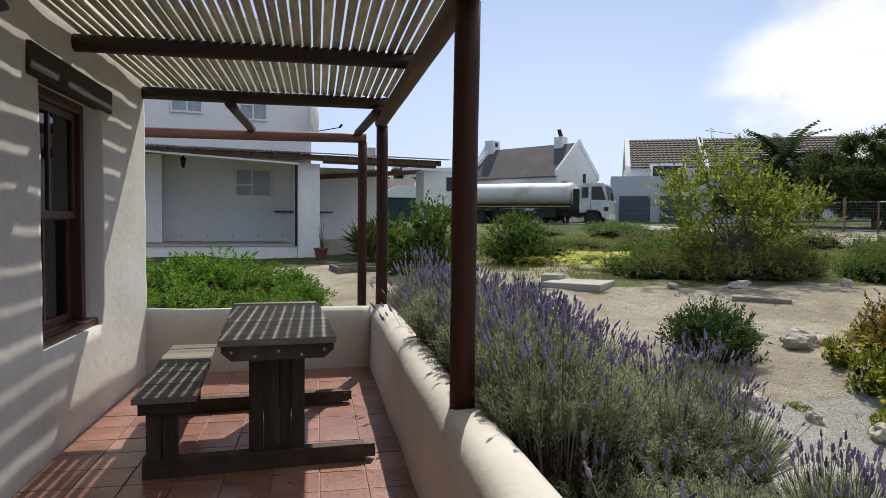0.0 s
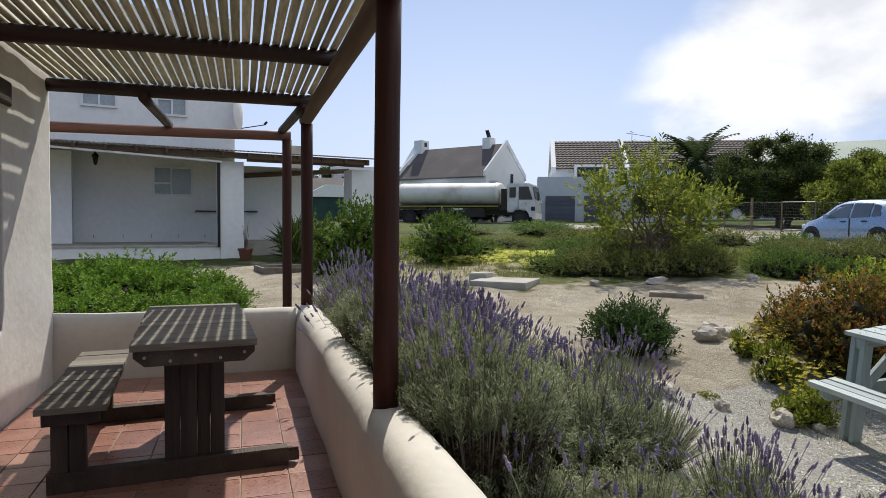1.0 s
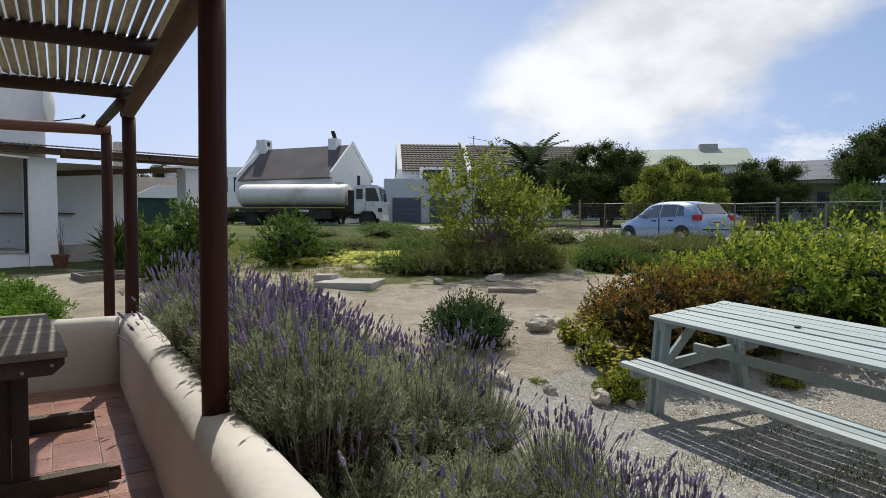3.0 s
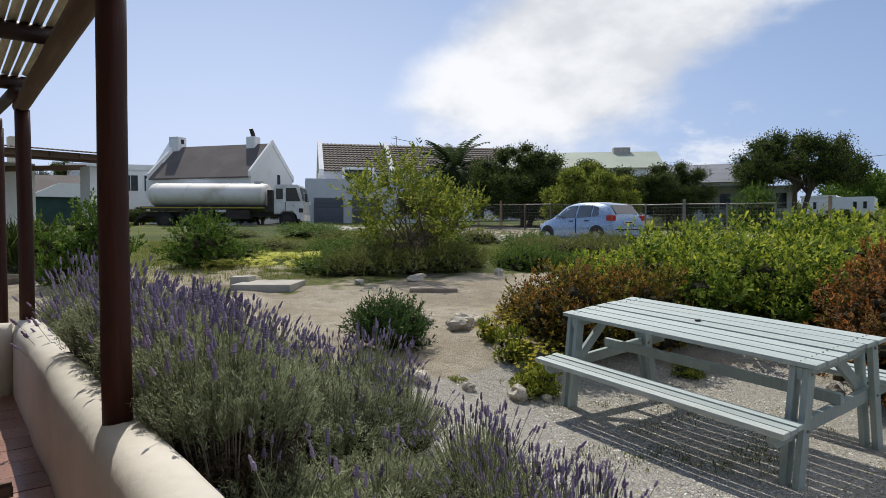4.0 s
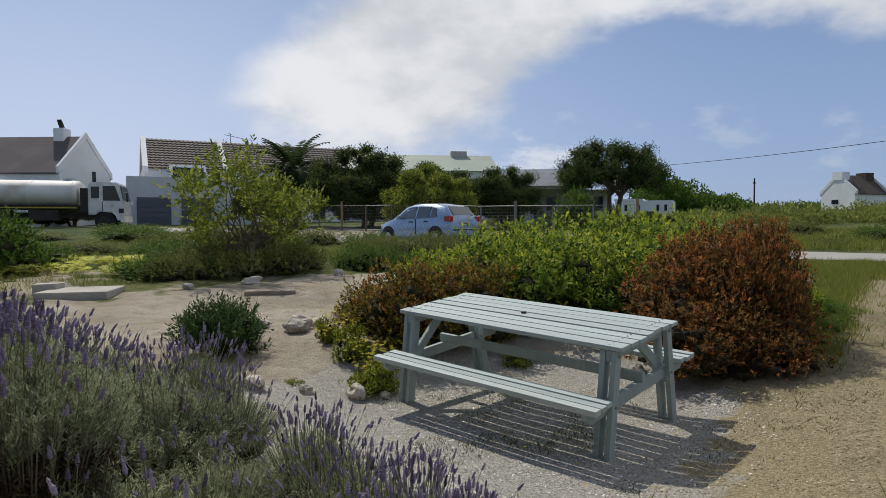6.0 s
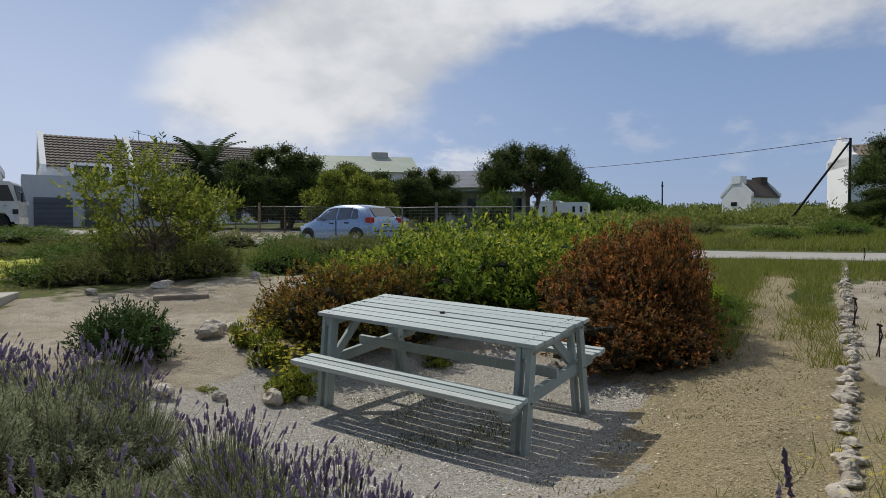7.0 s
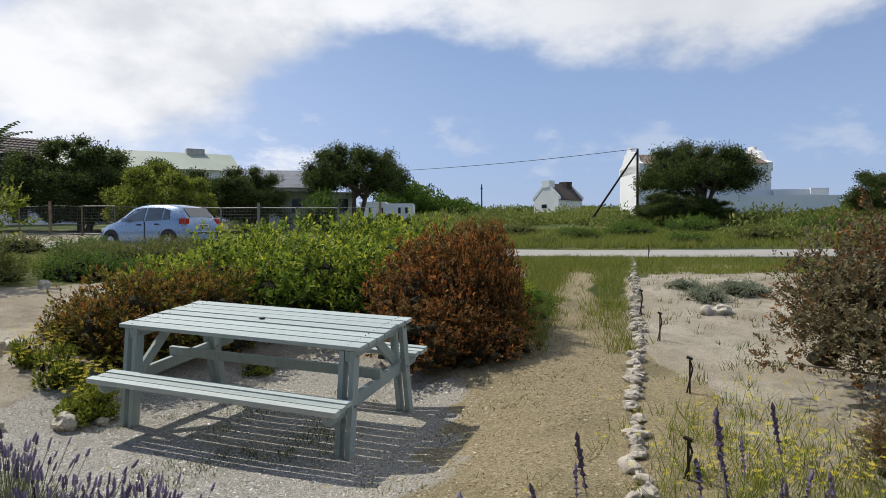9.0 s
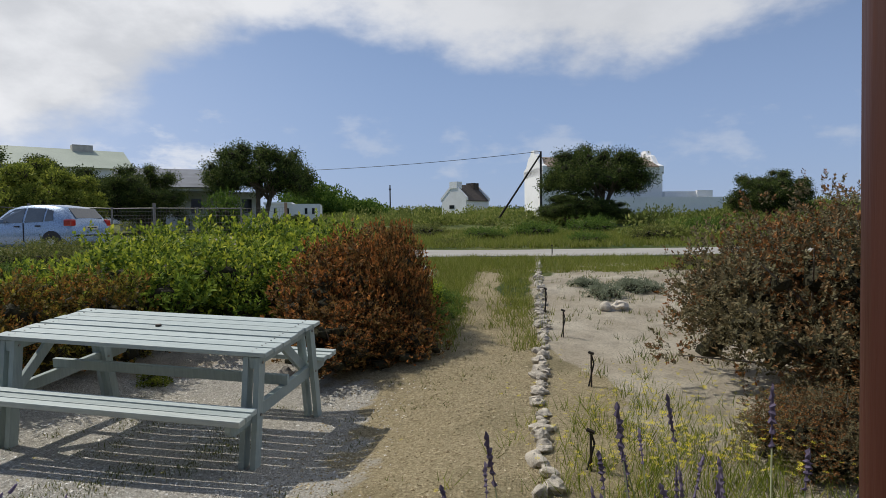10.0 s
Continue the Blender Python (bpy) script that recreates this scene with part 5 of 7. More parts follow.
def power_line():
    top = Vector((52.0, -1.7, 7.25))
    p = thing("utility_pole", (52, -1.7, ground_z(52, -1.7)), "dark stayed utility pole carrying a single cable", "pole")
    base = Vector(p.matrix_world.translation)
    q = fresh()
    rod(q, (0, 0, -0.5), top - base, 0.11, 0.08)
    part("mast", q, dark_metal, p)
    q = fresh()
    foot = Vector((53.2, 1.9, ground_z(53.2, 1.9)))
    rod(q, foot - base, top - base - Vector((0, 0, 0.2)), 0.09, 0.07)
    part("stay_strut", q, dark_metal, p)
    far = Vector((62, 42, 7.6))
    q = fresh()
    prev = top
    for i in range(1, 31):
        k = i / 30
        nxt = top.lerp(far, k) - Vector((0, 0, 1.6 * 4 * k * (1 - k) * 0.5))
        rod(q, prev - base, nxt - base, 0.022, seg=5, caps=False)
        prev = nxt
    part("cable", q, dark_metal, p)
    z = ground_z(105, 21)
    s = thing("distant_pole", (105, 21, z), "thin distant pole on the skyline", "pole")
    q = fresh()
    rod(q, (0, 0, -0.5), (0, 0, 5.2), 0.13, 0.1), span(q, -0.16, 0.16, -0.16, 0.16, 4.4, 4.6)
    part("mast", q, dark_metal, s)


power_line()


# ---- plants ----
def dome_blobs(rng, w, d, h, count, spread=0.8):
    """Uneven clumps that make up a crown: centre and radius of each."""
    out = []
    for i in range(int(count * 2.4)):
        a, e, k = rng.uniform(0, 2 * math.pi), math.asin(rng.uniform(0.0, 1.0)), rng.uniform(0.62, spread + 0.06) if i % 4 else rng.uniform(0.1, 0.6)
        r = rng.uniform(0.11, 0.24) * min(w, d, h * 1.5) * (1.0 if i % 4 else 1.6)
        out.append((w * k * math.cos(a) * math.cos(e), d * k * math.sin(a) * math.cos(e), h * (0.1 + 0.74 * math.sin(e) * k + 0.08 * rng.random()), r))
    return np.array(out)


def leaves(seed, blobs, count, length, width, up=0.35, floor=0.02, shell=0.55):
    """Folded leaf blades over clumps: two triangles each side of a midrib."""
    g = np.random.default_rng(seed)
    p = blobs[:, 3] ** 2
    i = g.choice(len(blobs), count, p=p / p.sum())
    v = g.normal(size=(count, 3))
    v /= np.linalg.norm(v, axis=1)[:, None]
    k = (shell + (1 - shell) * g.random(count)) * (1 + 0.22 * g.normal(size=count).clip(-1, 1.4))
    c = blobs[i, :3] + v * (blobs[i, 3] * k)[:, None] * np.array([1, 1, 0.85])
    c[:, 2] = np.where(c[:, 2] < floor, floor + (floor - c[:, 2]) * 0.7, c[:, 2])
    d = v + g.normal(size=(count, 3)) * 0.6 + np.array([0, 0, up])
    d /= np.linalg.norm(d, axis=1)[:, None]
    s = np.cross(d, g.normal(size=(count, 3)))
    s /= np.linalg.norm(s, axis=1)[:, None]
    n = np.cross(d, s)
    ln = (length * g.uniform(0.6, 1.3, count))[:, None]
    wd = (width * g.uniform(0.7, 1.2, count))[:, None]
    mid = c + d * ln * 0.5
    V = np.stack([c, mid + s * wd * 0.5 + n * wd * 0.18, c + d * ln, mid - s * wd * 0.5 + n * wd * 0.18], 1).reshape(-1, 3)
    F = np.arange(count * 4).reshape(-1, 4)
    return V, F


def sprays(seed, blobs, shoots, per, reach, length, width, up=0.5, floor=0.02):
    """Leafy shoots standing out of the clumps, each ringed with small blades."""
    g = np.random.default_rng(seed)
    p = blobs[:, 3] ** 2
    i = g.choice(len(blobs), shoots, p=p / p.sum())
    v = g.normal(size=(shoots, 3))
    v /= np.linalg.norm(v, axis=1)[:, None]
    c = blobs[i, :3] + v * (blobs[i, 3] * g.uniform(0.55, 0.95, shoots))[:, None] * np.array([1, 1, 0.85])
    c[:, 2] = np.maximum(c[:, 2], floor + 0.03 * g.random(shoots))
    ax = v + g.normal(size=(shoots, 3)) * 0.3 + np.array([0, 0, up])
    ax /= np.linalg.norm(ax, axis=1)[:, None]
    ln = reach * g.uniform(0.55, 1.35, shoots)
    n = shoots * per
    si = np.repeat(np.arange(shoots), per)
    k = np.tile(np.linspace(0.05, 1.0, per), shoots)
    d0 = ax[si]
    rd = g.normal(size=(n, 3))
    rd -= (rd * d0).sum(1)[:, None] * d0
    rd /= np.linalg.norm(rd, axis=1)[:, None]
    d = d0 * (0.35 + 0.6 * k)[:, None] + rd * 0.75
    s = np.cross(d0, rd) + g.normal(size=(n, 3)) * 0.25
    q = c[si] + d0 * (ln[si] * k)[:, None] + g.normal(size=(n, 3)) * 0.004
    L = (length * g.uniform(0.65, 1.25, n))[:, None]
    w = width * 0.5
    V = np.stack([q, q + d * L * 0.5 + s * w, q + d * L, q + d * L * 0.5 - s * w], 1).reshape(-1, 3)
    return V, np.arange(n * 4).reshape(-1, 4)


def sticks(rng, base_r, blobs, count, r0):
    """Woody stems from the foot up into the clumps."""
    bm = fresh()
    for _ in range(count):
        b = blobs[rng.randrange(len(blobs))]
        a = rng.uniform(0, 2 * math.pi)
        p = Vector((math.cos(a) * base_r * rng.random(), math.sin(a) * base_r * rng.random(), -0.05))
        q = Vector(b[:3]) + Vector((rng.uniform(-1, 1), rng.uniform(-1, 1), rng.uniform(-0.6, 0.6))) * b[3] * 0.6
        m = p.lerp(q, 0.5) + Vector((rng.uniform(-1, 1), rng.uniform(-1, 1), 0.4)) * (q - p).length * 0.12
        rod(bm, p, m, r0, r0 * 0.7, 5, False), rod(bm, m, q, r0 * 0.7, r0 * 0.3, 5, False)
    return bm


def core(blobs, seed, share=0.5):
    """Dark lumps set inside a shrub's clumps, standing in for the shade among its leaves."""
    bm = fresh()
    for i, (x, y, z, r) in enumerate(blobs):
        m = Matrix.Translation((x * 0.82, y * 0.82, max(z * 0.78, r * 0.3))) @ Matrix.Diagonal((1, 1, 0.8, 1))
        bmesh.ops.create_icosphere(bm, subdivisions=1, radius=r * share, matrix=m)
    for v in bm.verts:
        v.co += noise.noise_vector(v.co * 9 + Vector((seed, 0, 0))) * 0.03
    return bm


def foliage(name, V, F, mat, parent, label=""):
    ob = from_arrays(name, V, F, mat)
    ob.parent = parent
    return tagged(ob, label, kind="stuff")


bark = material("grey_brown_bark", (0.16, 0.12, 0.085), (0.09, 0.07, 0.05), 8, 60, 0.9, 0.5, stretch=(1, 1, 0.2), vary=0.2)
twig_grey = material("dry_grey_twig", (0.22, 0.19, 0.16), (0.13, 0.11, 0.09), 8, 60, 0.9, 0.3)
# near-black colour for the plant cores: painted shade in the leaf gaps
inner_mat = material("dark_inner_shade", (0.045, 0.042, 0.018), (0.026, 0.022, 0.011), 14, 60, 0.95, 0.8, vary=0.3)
leaf_bright = leaf_material("bright_green_leaf", (0.06, 0.14, 0.016), (0.155, 0.28, 0.032), (0.27, 0.37, 0.055), 0.25, through=0.35)
leaf_green = leaf_material("fresh_green_leaf", (0.048, 0.098, 0.016), (0.125, 0.205, 0.034), (0.25, 0.32, 0.055), 0.22, through=0.32)
leaf_dark = leaf_material("dark_green_leaf", (0.03, 0.05, 0.014), (0.095, 0.13, 0.034), (0.20, 0.23, 0.06), 0.25, through=0.3)
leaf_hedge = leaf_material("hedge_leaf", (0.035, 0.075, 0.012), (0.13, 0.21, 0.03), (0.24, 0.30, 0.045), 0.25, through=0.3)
leaf_yellow = leaf_material("yellow_green_leaf", (0.10, 0.14, 0.022), (0.25, 0.295, 0.045), (0.48, 0.47, 0.08), 0.3, through=0.36)
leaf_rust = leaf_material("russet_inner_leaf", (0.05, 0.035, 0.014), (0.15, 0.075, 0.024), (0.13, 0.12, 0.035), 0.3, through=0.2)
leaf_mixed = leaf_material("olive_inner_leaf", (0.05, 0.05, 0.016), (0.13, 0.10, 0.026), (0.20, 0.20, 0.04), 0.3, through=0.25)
leaf_rust_dull = leaf_material("dull_olive_leaf", (0.075, 0.068, 0.038), (0.185, 0.165, 0.09), (0.27, 0.245, 0.14), 0.3, through=0.22)
leaf_olive = leaf_material("olive_scrub_leaf", (0.075, 0.10, 0.025), (0.19, 0.215, 0.052), (0.33, 0.29, 0.10), 0.25, through=0.3)
leaf_path = leaf_material("rosemary_leaf", (0.028, 0.062, 0.018), (0.075, 0.135, 0.034), (0.14, 0.20, 0.055), 0.2, through=0.2)
leaf_silver = leaf_material("silver_leaf", (0.17, 0.20, 0.125), (0.27, 0.30, 0.20), (0.36, 0.38, 0.28), 0.3)
leaf_lav = leaf_material("lavender_leaf", (0.15, 0.18, 0.095), (0.33, 0.37, 0.21), (0.52, 0.55, 0.37), 0.28, through=0.36)
leaf_yellow_tree = leaf_material("olive_yellow_leaf", (0.09, 0.125, 0.022), (0.25, 0.29, 0.05), (0.42, 0.43, 0.08), 0.3, through=0.35)
leaf_dry = leaf_material("dry_brown_leaf", (0.05, 0.036, 0.024), (0.12, 0.085, 0.055), (0.20, 0.15, 0.10), 0.2, through=0.1)
# tip colours hold the sunlit look of the outer leaves besides their hue
tip_hedge = leaf_material("sunlit_yellow_tip", (0.17, 0.25, 0.035), (0.40, 0.45, 0.05), (0.62, 0.60, 0.08), 0.25, patch=(0.20, 0.29, 0.04), patch_scale=1.8, through=0.4)
tip_rust = leaf_material("sunlit_rust_tip", (0.19, 0.075, 0.027), (0.47, 0.18, 0.047), (0.62, 0.30, 0.09), 0.25, patch=(0.20, 0.13, 0.042), patch_scale=2.4, through=0.32)
tip_mixed = leaf_material("sunlit_rust_olive_tip", (0.15, 0.09, 0.025), (0.40, 0.17, 0.04), (0.44, 0.38, 0.06), 0.3, patch=(0.26, 0.25, 0.04), patch_scale=2.2, through=0.3)
tip_dull = leaf_material("dull_rust_tip", (0.12, 0.066, 0.03), (0.30, 0.14, 0.052), (0.44, 0.19, 0.06), 0.25, patch=(0.20, 0.18, 0.10), patch_scale=1.7, through=0.24)
leaf_palm = leaf_material("palm_leaf", (0.03, 0.05, 0.018), (0.06, 0.085, 0.03), None)
petal_purple = leaf_material("lavender_flower", (0.21, 0.175, 0.29), (0.44, 0.375, 0.53), (0.075, 0.06, 0.095), 0.25, through=0.3)
petal_dusky = leaf_material("dusky_lavender_flower", (0.12, 0.10, 0.16), (0.27, 0.225, 0.34), (0.06, 0.05, 0.07), 0.3, through=0.25)
petal_yellow = leaf_material("yellow_petal", (0.70, 0.58, 0.03), (0.78, 0.70, 0.10), None, through=0.3)
petal_pale = leaf_material("pale_yellow_petal", (0.72, 0.72, 0.12), (0.80, 0.80, 0.28), None, through=0.3)
grass_mat = leaf_material("grass_blade", (0.13, 0.165, 0.028), (0.25, 0.275, 0.05), (0.40, 0.36, 0.14), 0.28)

PLANTS = {}


def shrub(kind, seed, w, d, h, mat, count, length, width, clumps=26, stems=14, label="", category="shrub", name="shrub", up=0.35, spread=0.85, stem_mat=None, stem_r=0.012, dense=True, shoots=0, reach=0.13, share=0.5, tips=None):
    rng = random.Random(seed)
    t = thing(name, Matrix(), label, category)
    blobs = dome_blobs(rng, w, d, h, clumps, spread)
    V, F = sprays(seed, blobs, shoots, count // shoots, reach, length, width, up) if shoots else leaves(seed, blobs, count, length, width, up)
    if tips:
        # shoot ends get a brighter colour: sunlit tips painted over darker inner leaves
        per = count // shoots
        lit_ends = np.repeat(np.tile(np.linspace(0.05, 1.0, per), shoots) > 0.62, 4)
        for nm, keep, mm in (("foliage", ~lit_ends, mat), ("lit_tips", lit_ends, tips)):
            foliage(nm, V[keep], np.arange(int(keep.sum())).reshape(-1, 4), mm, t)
    else:
        foliage("foliage", V, F, mat, t)
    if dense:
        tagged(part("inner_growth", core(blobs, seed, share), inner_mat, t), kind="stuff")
    tagged(part("stemwork", sticks(rng, 0.12 * w, blobs, stems, stem_r), stem_mat or bark, t), kind="stuff")
    PLANTS[kind] = [t, False]
    return t


def plant(kind, x, y, turn=0, size=1.0, high=1.0, sink=0.03, label="", group=""):
    t, used = PLANTS[kind]
    m = Matrix.Translation((x, y, ground_z(x, y) - sink)) @ Matrix.Rotation(radians(turn), 4, "Z")
    if used:
        ob = copy_thing(t, m)
    else:
        ob, PLANTS[kind][1] = t, True
        ob.matrix_world = m
    ob.scale = (size, size, size * high)
    if label or group:
        tagged(ob, label, group=group)
    return ob


# lavender: a fan of grey-green shoots with bare stalks that carry the flower spikes
def lavender(kind, seed, spikes, height, r, long=1.0, bare=0.36, dry=9, shoots=380):
    g = np.random.default_rng(seed)
    t = thing("lavender_bush", Matrix(), "grey-green lavender bush with purple flower spikes", "lavender", "lavender bed")
    lean = r * np.sqrt(g.random(shoots))
    a = g.uniform(0, 2 * np.pi, shoots)
    ht = height * (0.84 - 0.42 * (lean / r) ** 2) * g.uniform(0.72, 1.05, shoots)
    if bare > 0.5:
        ht = height * (0.96 - 0.14 * (lean / r) ** 2) * g.uniform(0.9, 1.04, shoots)
    foot = np.stack([lean * 0.3 * np.cos(a), lean * 0.3 * np.sin(a), np.zeros(shoots)], 1)
    tip = np.stack([lean * np.cos(a), lean * np.sin(a), ht], 1) + g.normal(size=(shoots, 3)) * 0.02
    per = 56
    k = np.tile(np.linspace(bare, 1.0, per) ** 0.6, shoots)
    si = np.repeat(np.arange(shoots), per)
    c = foot[si] + (tip - foot)[si] * k[:, None] + g.normal(size=(len(k), 3)) * 0.008
    ax = (tip - foot)[si]
    ax /= np.linalg.norm(ax, axis=1)[:, None]
    rd = g.normal(size=(len(k), 3))
    rd -= (rd * ax).sum(1)[:, None] * ax
    rd /= np.linalg.norm(rd, axis=1)[:, None]
    d = ax * 0.6 + rd * 0.8
    s = np.cross(ax, rd)
    ln, wd = g.uniform(0.018, 0.032, len(k))[:, None], 0.005
    V = np.stack([c, c + d * ln * 0.5 + s * wd * 0.5, c + d * ln, c + d * ln * 0.5 - s * wd * 0.5], 1).reshape(-1, 3)
    F = np.arange(len(k) * 4).reshape(-1, 4)
    foliage("foliage", V, F, leaf_lav, t)
    # withered leaves low on the shoots
    m = dry
    si = np.repeat(np.arange(shoots), m)
    c = foot[si] + (tip - foot)[si] * g.uniform(0.06, 0.3 + 0.6 * bare, len(si))[:, None] + g.normal(size=(len(si), 3)) * 0.008
    d = g.normal(size=(len(si), 3)) + np.array([0, 0, -0.2])
    d /= np.linalg.norm(d, axis=1)[:, None]
    s = np.cross(d, g.normal(size=(len(si), 3)))
    s /= np.linalg.norm(s, axis=1)[:, None]
    V = np.stack([c, c + d * 0.017 + s * 0.004, c + d * 0.034, c + d * 0.017 - s * 0.004], 1).reshape(-1, 3)
    foliage("dry_foliage", V, np.arange(len(si) * 4).reshape(-1, 4), leaf_dry, t, "withered brown lower leaves")
    bm = fresh()
    rng = random.Random(seed)
    for i in range(0, shoots, 2):
        rod(bm, foot[i], tip[i], 0.0055, 0.002, 4, False)
    tagged(part("stemwork", bm, twig_grey, t), kind="stuff")
    # dark lumps at the heart of the bush, painted shade between the shoots
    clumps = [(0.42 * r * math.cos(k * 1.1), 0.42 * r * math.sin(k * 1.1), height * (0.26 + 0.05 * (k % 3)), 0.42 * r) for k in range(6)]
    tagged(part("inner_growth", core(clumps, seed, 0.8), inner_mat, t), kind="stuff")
    st, fl, ff = fresh(), [], []
    for i in range(spikes):
        j = min((rng.randrange(shoots) for _ in range(2)), key=lambda n: lean[n] * rng.uniform(0.4, 1.0))
        p = Vector(foot[j]).lerp(Vector(tip[j]), 0.8)
        out = Vector((tip[j][0], tip[j][1], 0)) * (0.35 if bare < 0.5 else 0.1)
        q = Vector(tip[j]) + out * rng.uniform(0.3, 1.0) + Vector((rng.uniform(-0.05, 0.05), rng.uniform(-0.05, 0.05), rng.uniform(0.10, 0.26) * height / 0.8 * (1.0 if bare < 0.5 else 0.4)))
        rod(st, p, q, 0.0022, 0.0018, 3, False)
        d = (q - p).normalized()
        rot = d.to_track_quat("Z", "Y").to_matrix()
        ln, wd = rng.uniform(0.034, 0.055) * long, rng.uniform(0.0082, 0.0118) * (0.72 if long > 1 else 1.0)
        base = len(fl)
        prof = [(0.0, 0.35), (0.1, 0.9), (0.22, 0.7), (0.34, 1.0), (0.46, 0.72), (0.58, 0.95), (0.7, 0.62), (0.82, 0.7), (0.92, 0.45), (1.0, 0.75), (1.28, 0.1)]
        if long > 1:
            prof = [(0.0, 0.2), (0.04, 0.9), (0.09, 0.25), (0.2, 0.2), (0.24, 0.95), (0.3, 0.3), (0.36, 0.28), (0.4, 1.0), (0.47, 0.35), (0.53, 0.95), (0.59, 0.45), (0.65, 1.0), (0.71, 0.5), (0.78, 0.9), (0.84, 0.45), (0.9, 0.7), (1.0, 0.15)]
        ring = 6
        for z, w in prof:
            tw = rng.random()
            for m in range(ring):
                an = 2 * math.pi * (m + tw * 0.4) / ring
                k = rng.uniform(0.7, 1.25) if long == 1 else rng.uniform(0.3, 1.35)
                fl.append(q + rot @ Vector((math.cos(an) * w * wd * k, math.sin(an) * w * wd * k, (z + rng.uniform(-0.03, 0.03)) * ln)))
        for z in range(len(prof) - 1):
            for m in range(ring):
                ff.append((base + z * ring + m, base + z * ring + (m + 1) % ring, base + (z + 1) * ring + (m + 1) % ring, base + (z + 1) * ring + m))
    tagged(part("stalkwork", st, leaf_lav, t), kind="stuff")
    ob = from_arrays("blossom", [tuple(v) for v in fl], ff, petal_purple if long == 1 else petal_dusky)
    ob.parent = t
    tagged(ob, "purple flower spikes", kind="stuff")
    PLANTS[kind] = [t, False]


lavender("lav_a", 11, 130, 0.80, 0.46)
lavender("lav_b", 12, 62, 0.72, 0.42)
lavender("lav_c", 13, 16, 0.66, 0.42)
lavender("lav_leggy", 15, 40, 0.80, 0.36, bare=0.7, dry=50)
lavender("lav_sparse", 16, 75, 0.74, 0.44, shoots=110)
lavender("lav_tall", 14, 17, 0.66, 0.30, 2.1)


def lavender_bed():
    rng = random.Random(21)
    y = -0.75
    spots = []
    edge = [(-1.0, 2.0), (0.3, 2.15), (1.2, 2.48), (1.7, 2.72), (2.6, 2.98), (4.0, 3.1), (5.2, 3.05), (6.4, 2.8), (7.4, 2.5), (8.4, 2.2)]
    while y < 8.2:
        for (ya, xa), (yb, xb) in zip(edge, edge[1:]):
            if ya <= y <= yb:
                lim = xa + (xb - xa) * (y - ya) / (yb - ya)
        x = 2.02 + rng.uniform(-0.05, 0.08)
        while x < lim + 0.05:
            spots.append((x + rng.uniform(-0.12, 0.12), y + rng.uniform(-0.16, 0.16), lim))
            x += 0.52
        if spots and lim - spots[-1][0] > 0.16:
            spots.append((lim + rng.uniform(-0.12, 0.02), y + rng.uniform(-0.2, 0.2), lim))
        y += 0.53
    for x, y, lim in spots:
        tall = 0.80 if y < 2.6 else 0.78 + 0.12 * (y - 2.6) if y < 4.6 else 1.02
        if lim - x < 0.3:
            tall *= 0.76
        elif x < 2.3:
            tall *= 1.12 if y < 4.6 else 1.0
        if y < 0.9:
            if x > 2.35 or rng.random() < 0.25:
                continue
            tall = 1.0
        kind = rng.choice(("lav_a", "lav_a", "lav_b") if y > 4.3 and x > 2.3 else ("lav_a", "lav_b", "lav_c") if y > 5.0 else ("lav_a", "lav_b", "lav_b", "lav_c") if lim - x < 0.3 else ("lav_c", "lav_c", "lav_c", "lav_b"))
        if x < 2.2 and 3.1 < y < 5.0:
            kind, tall = "lav_leggy", min(tall, 1.0)
        plant(kind, x, y, rng.uniform(0, 360), rng.uniform(0.98, 1.18) * min(tall, 1.0), tall / min(tall, 1.0) * rng.uniform(0.78, 0.98))

    for x, y, s in ((2.1, -0.32, 1.05), (2.2, 0.12, 1.08), (2.02, -0.78, 1.0), (2.45, -0.15, 0.95), (2.3, 0.5, 0.95)):
        plant("lav_tall", x, y, x * 400 + y * 90, s, 1.05)
    for x, y, s in ((2.55, 1.42, 0.62), (2.62, 1.68, 0.66), (2.7, 1.95, 0.68), (2.78, 2.28, 0.66), (2.88, 2.05, 0.6), (2.85, 2.6, 0.68)):
        plant("lav_sparse" if x > 2.6 else "lav_c", x, y, x * 900 + y * 70, s * 1.02, 1.0)
    for x, y, s in ((2.5, 0.48, 1.08), (2.52, 0.2, 1.14), (2.48, -0.06, 1.2), (2.78, 0.02, 1.1)):
        plant("lav_tall", x, y, x * 300 + y * 190, s, 1.0)
    # a row of tall, half-bare bushes against the low wall
    for k in range(6):
        y = 3.15 + 0.36 * k + 0.05 * math.sin(k * 5)
        plant("lav_leggy", 1.93 + 0.05 * math.sin(k * 3.3), y, k * 77, 0.98 + 0.06 * math.sin(k * 1.7), 1.04)


lavender_bed()

# garden shrubs
shrub("low_green", 31, 0.75, 0.75, 0.78, leaf_bright, 13500, 0.055, 0.02, 34, 10, "bright green low fleshy-leaved shrub", up=0.9, shoots=900, reach=0.13, share=0.55)
for x, y, s, h in ((-1.5, 7.6, 1.0, 0.6), (-0.5, 7.7, 0.95, 0.68), (0.35, 7.9, 0.75, 0.7), (-2.3, 8.6, 1.1, 0.62), (-1.2, 8.8, 1.1, 0.74), (-0.1, 8.8, 1.05, 0.86), (0.65, 8.9, 0.7, 0.74), (-1.9, 10.0, 1.1, 0.66), (-0.6, 10.0, 1.1, 0.8), (0.4, 9.9, 0.8, 0.8), (-2.9, 9.6, 1.1, 0.6)):
    plant("low_green", x, y, x * 140 + y * 50, s, h, group="low green shrubs")
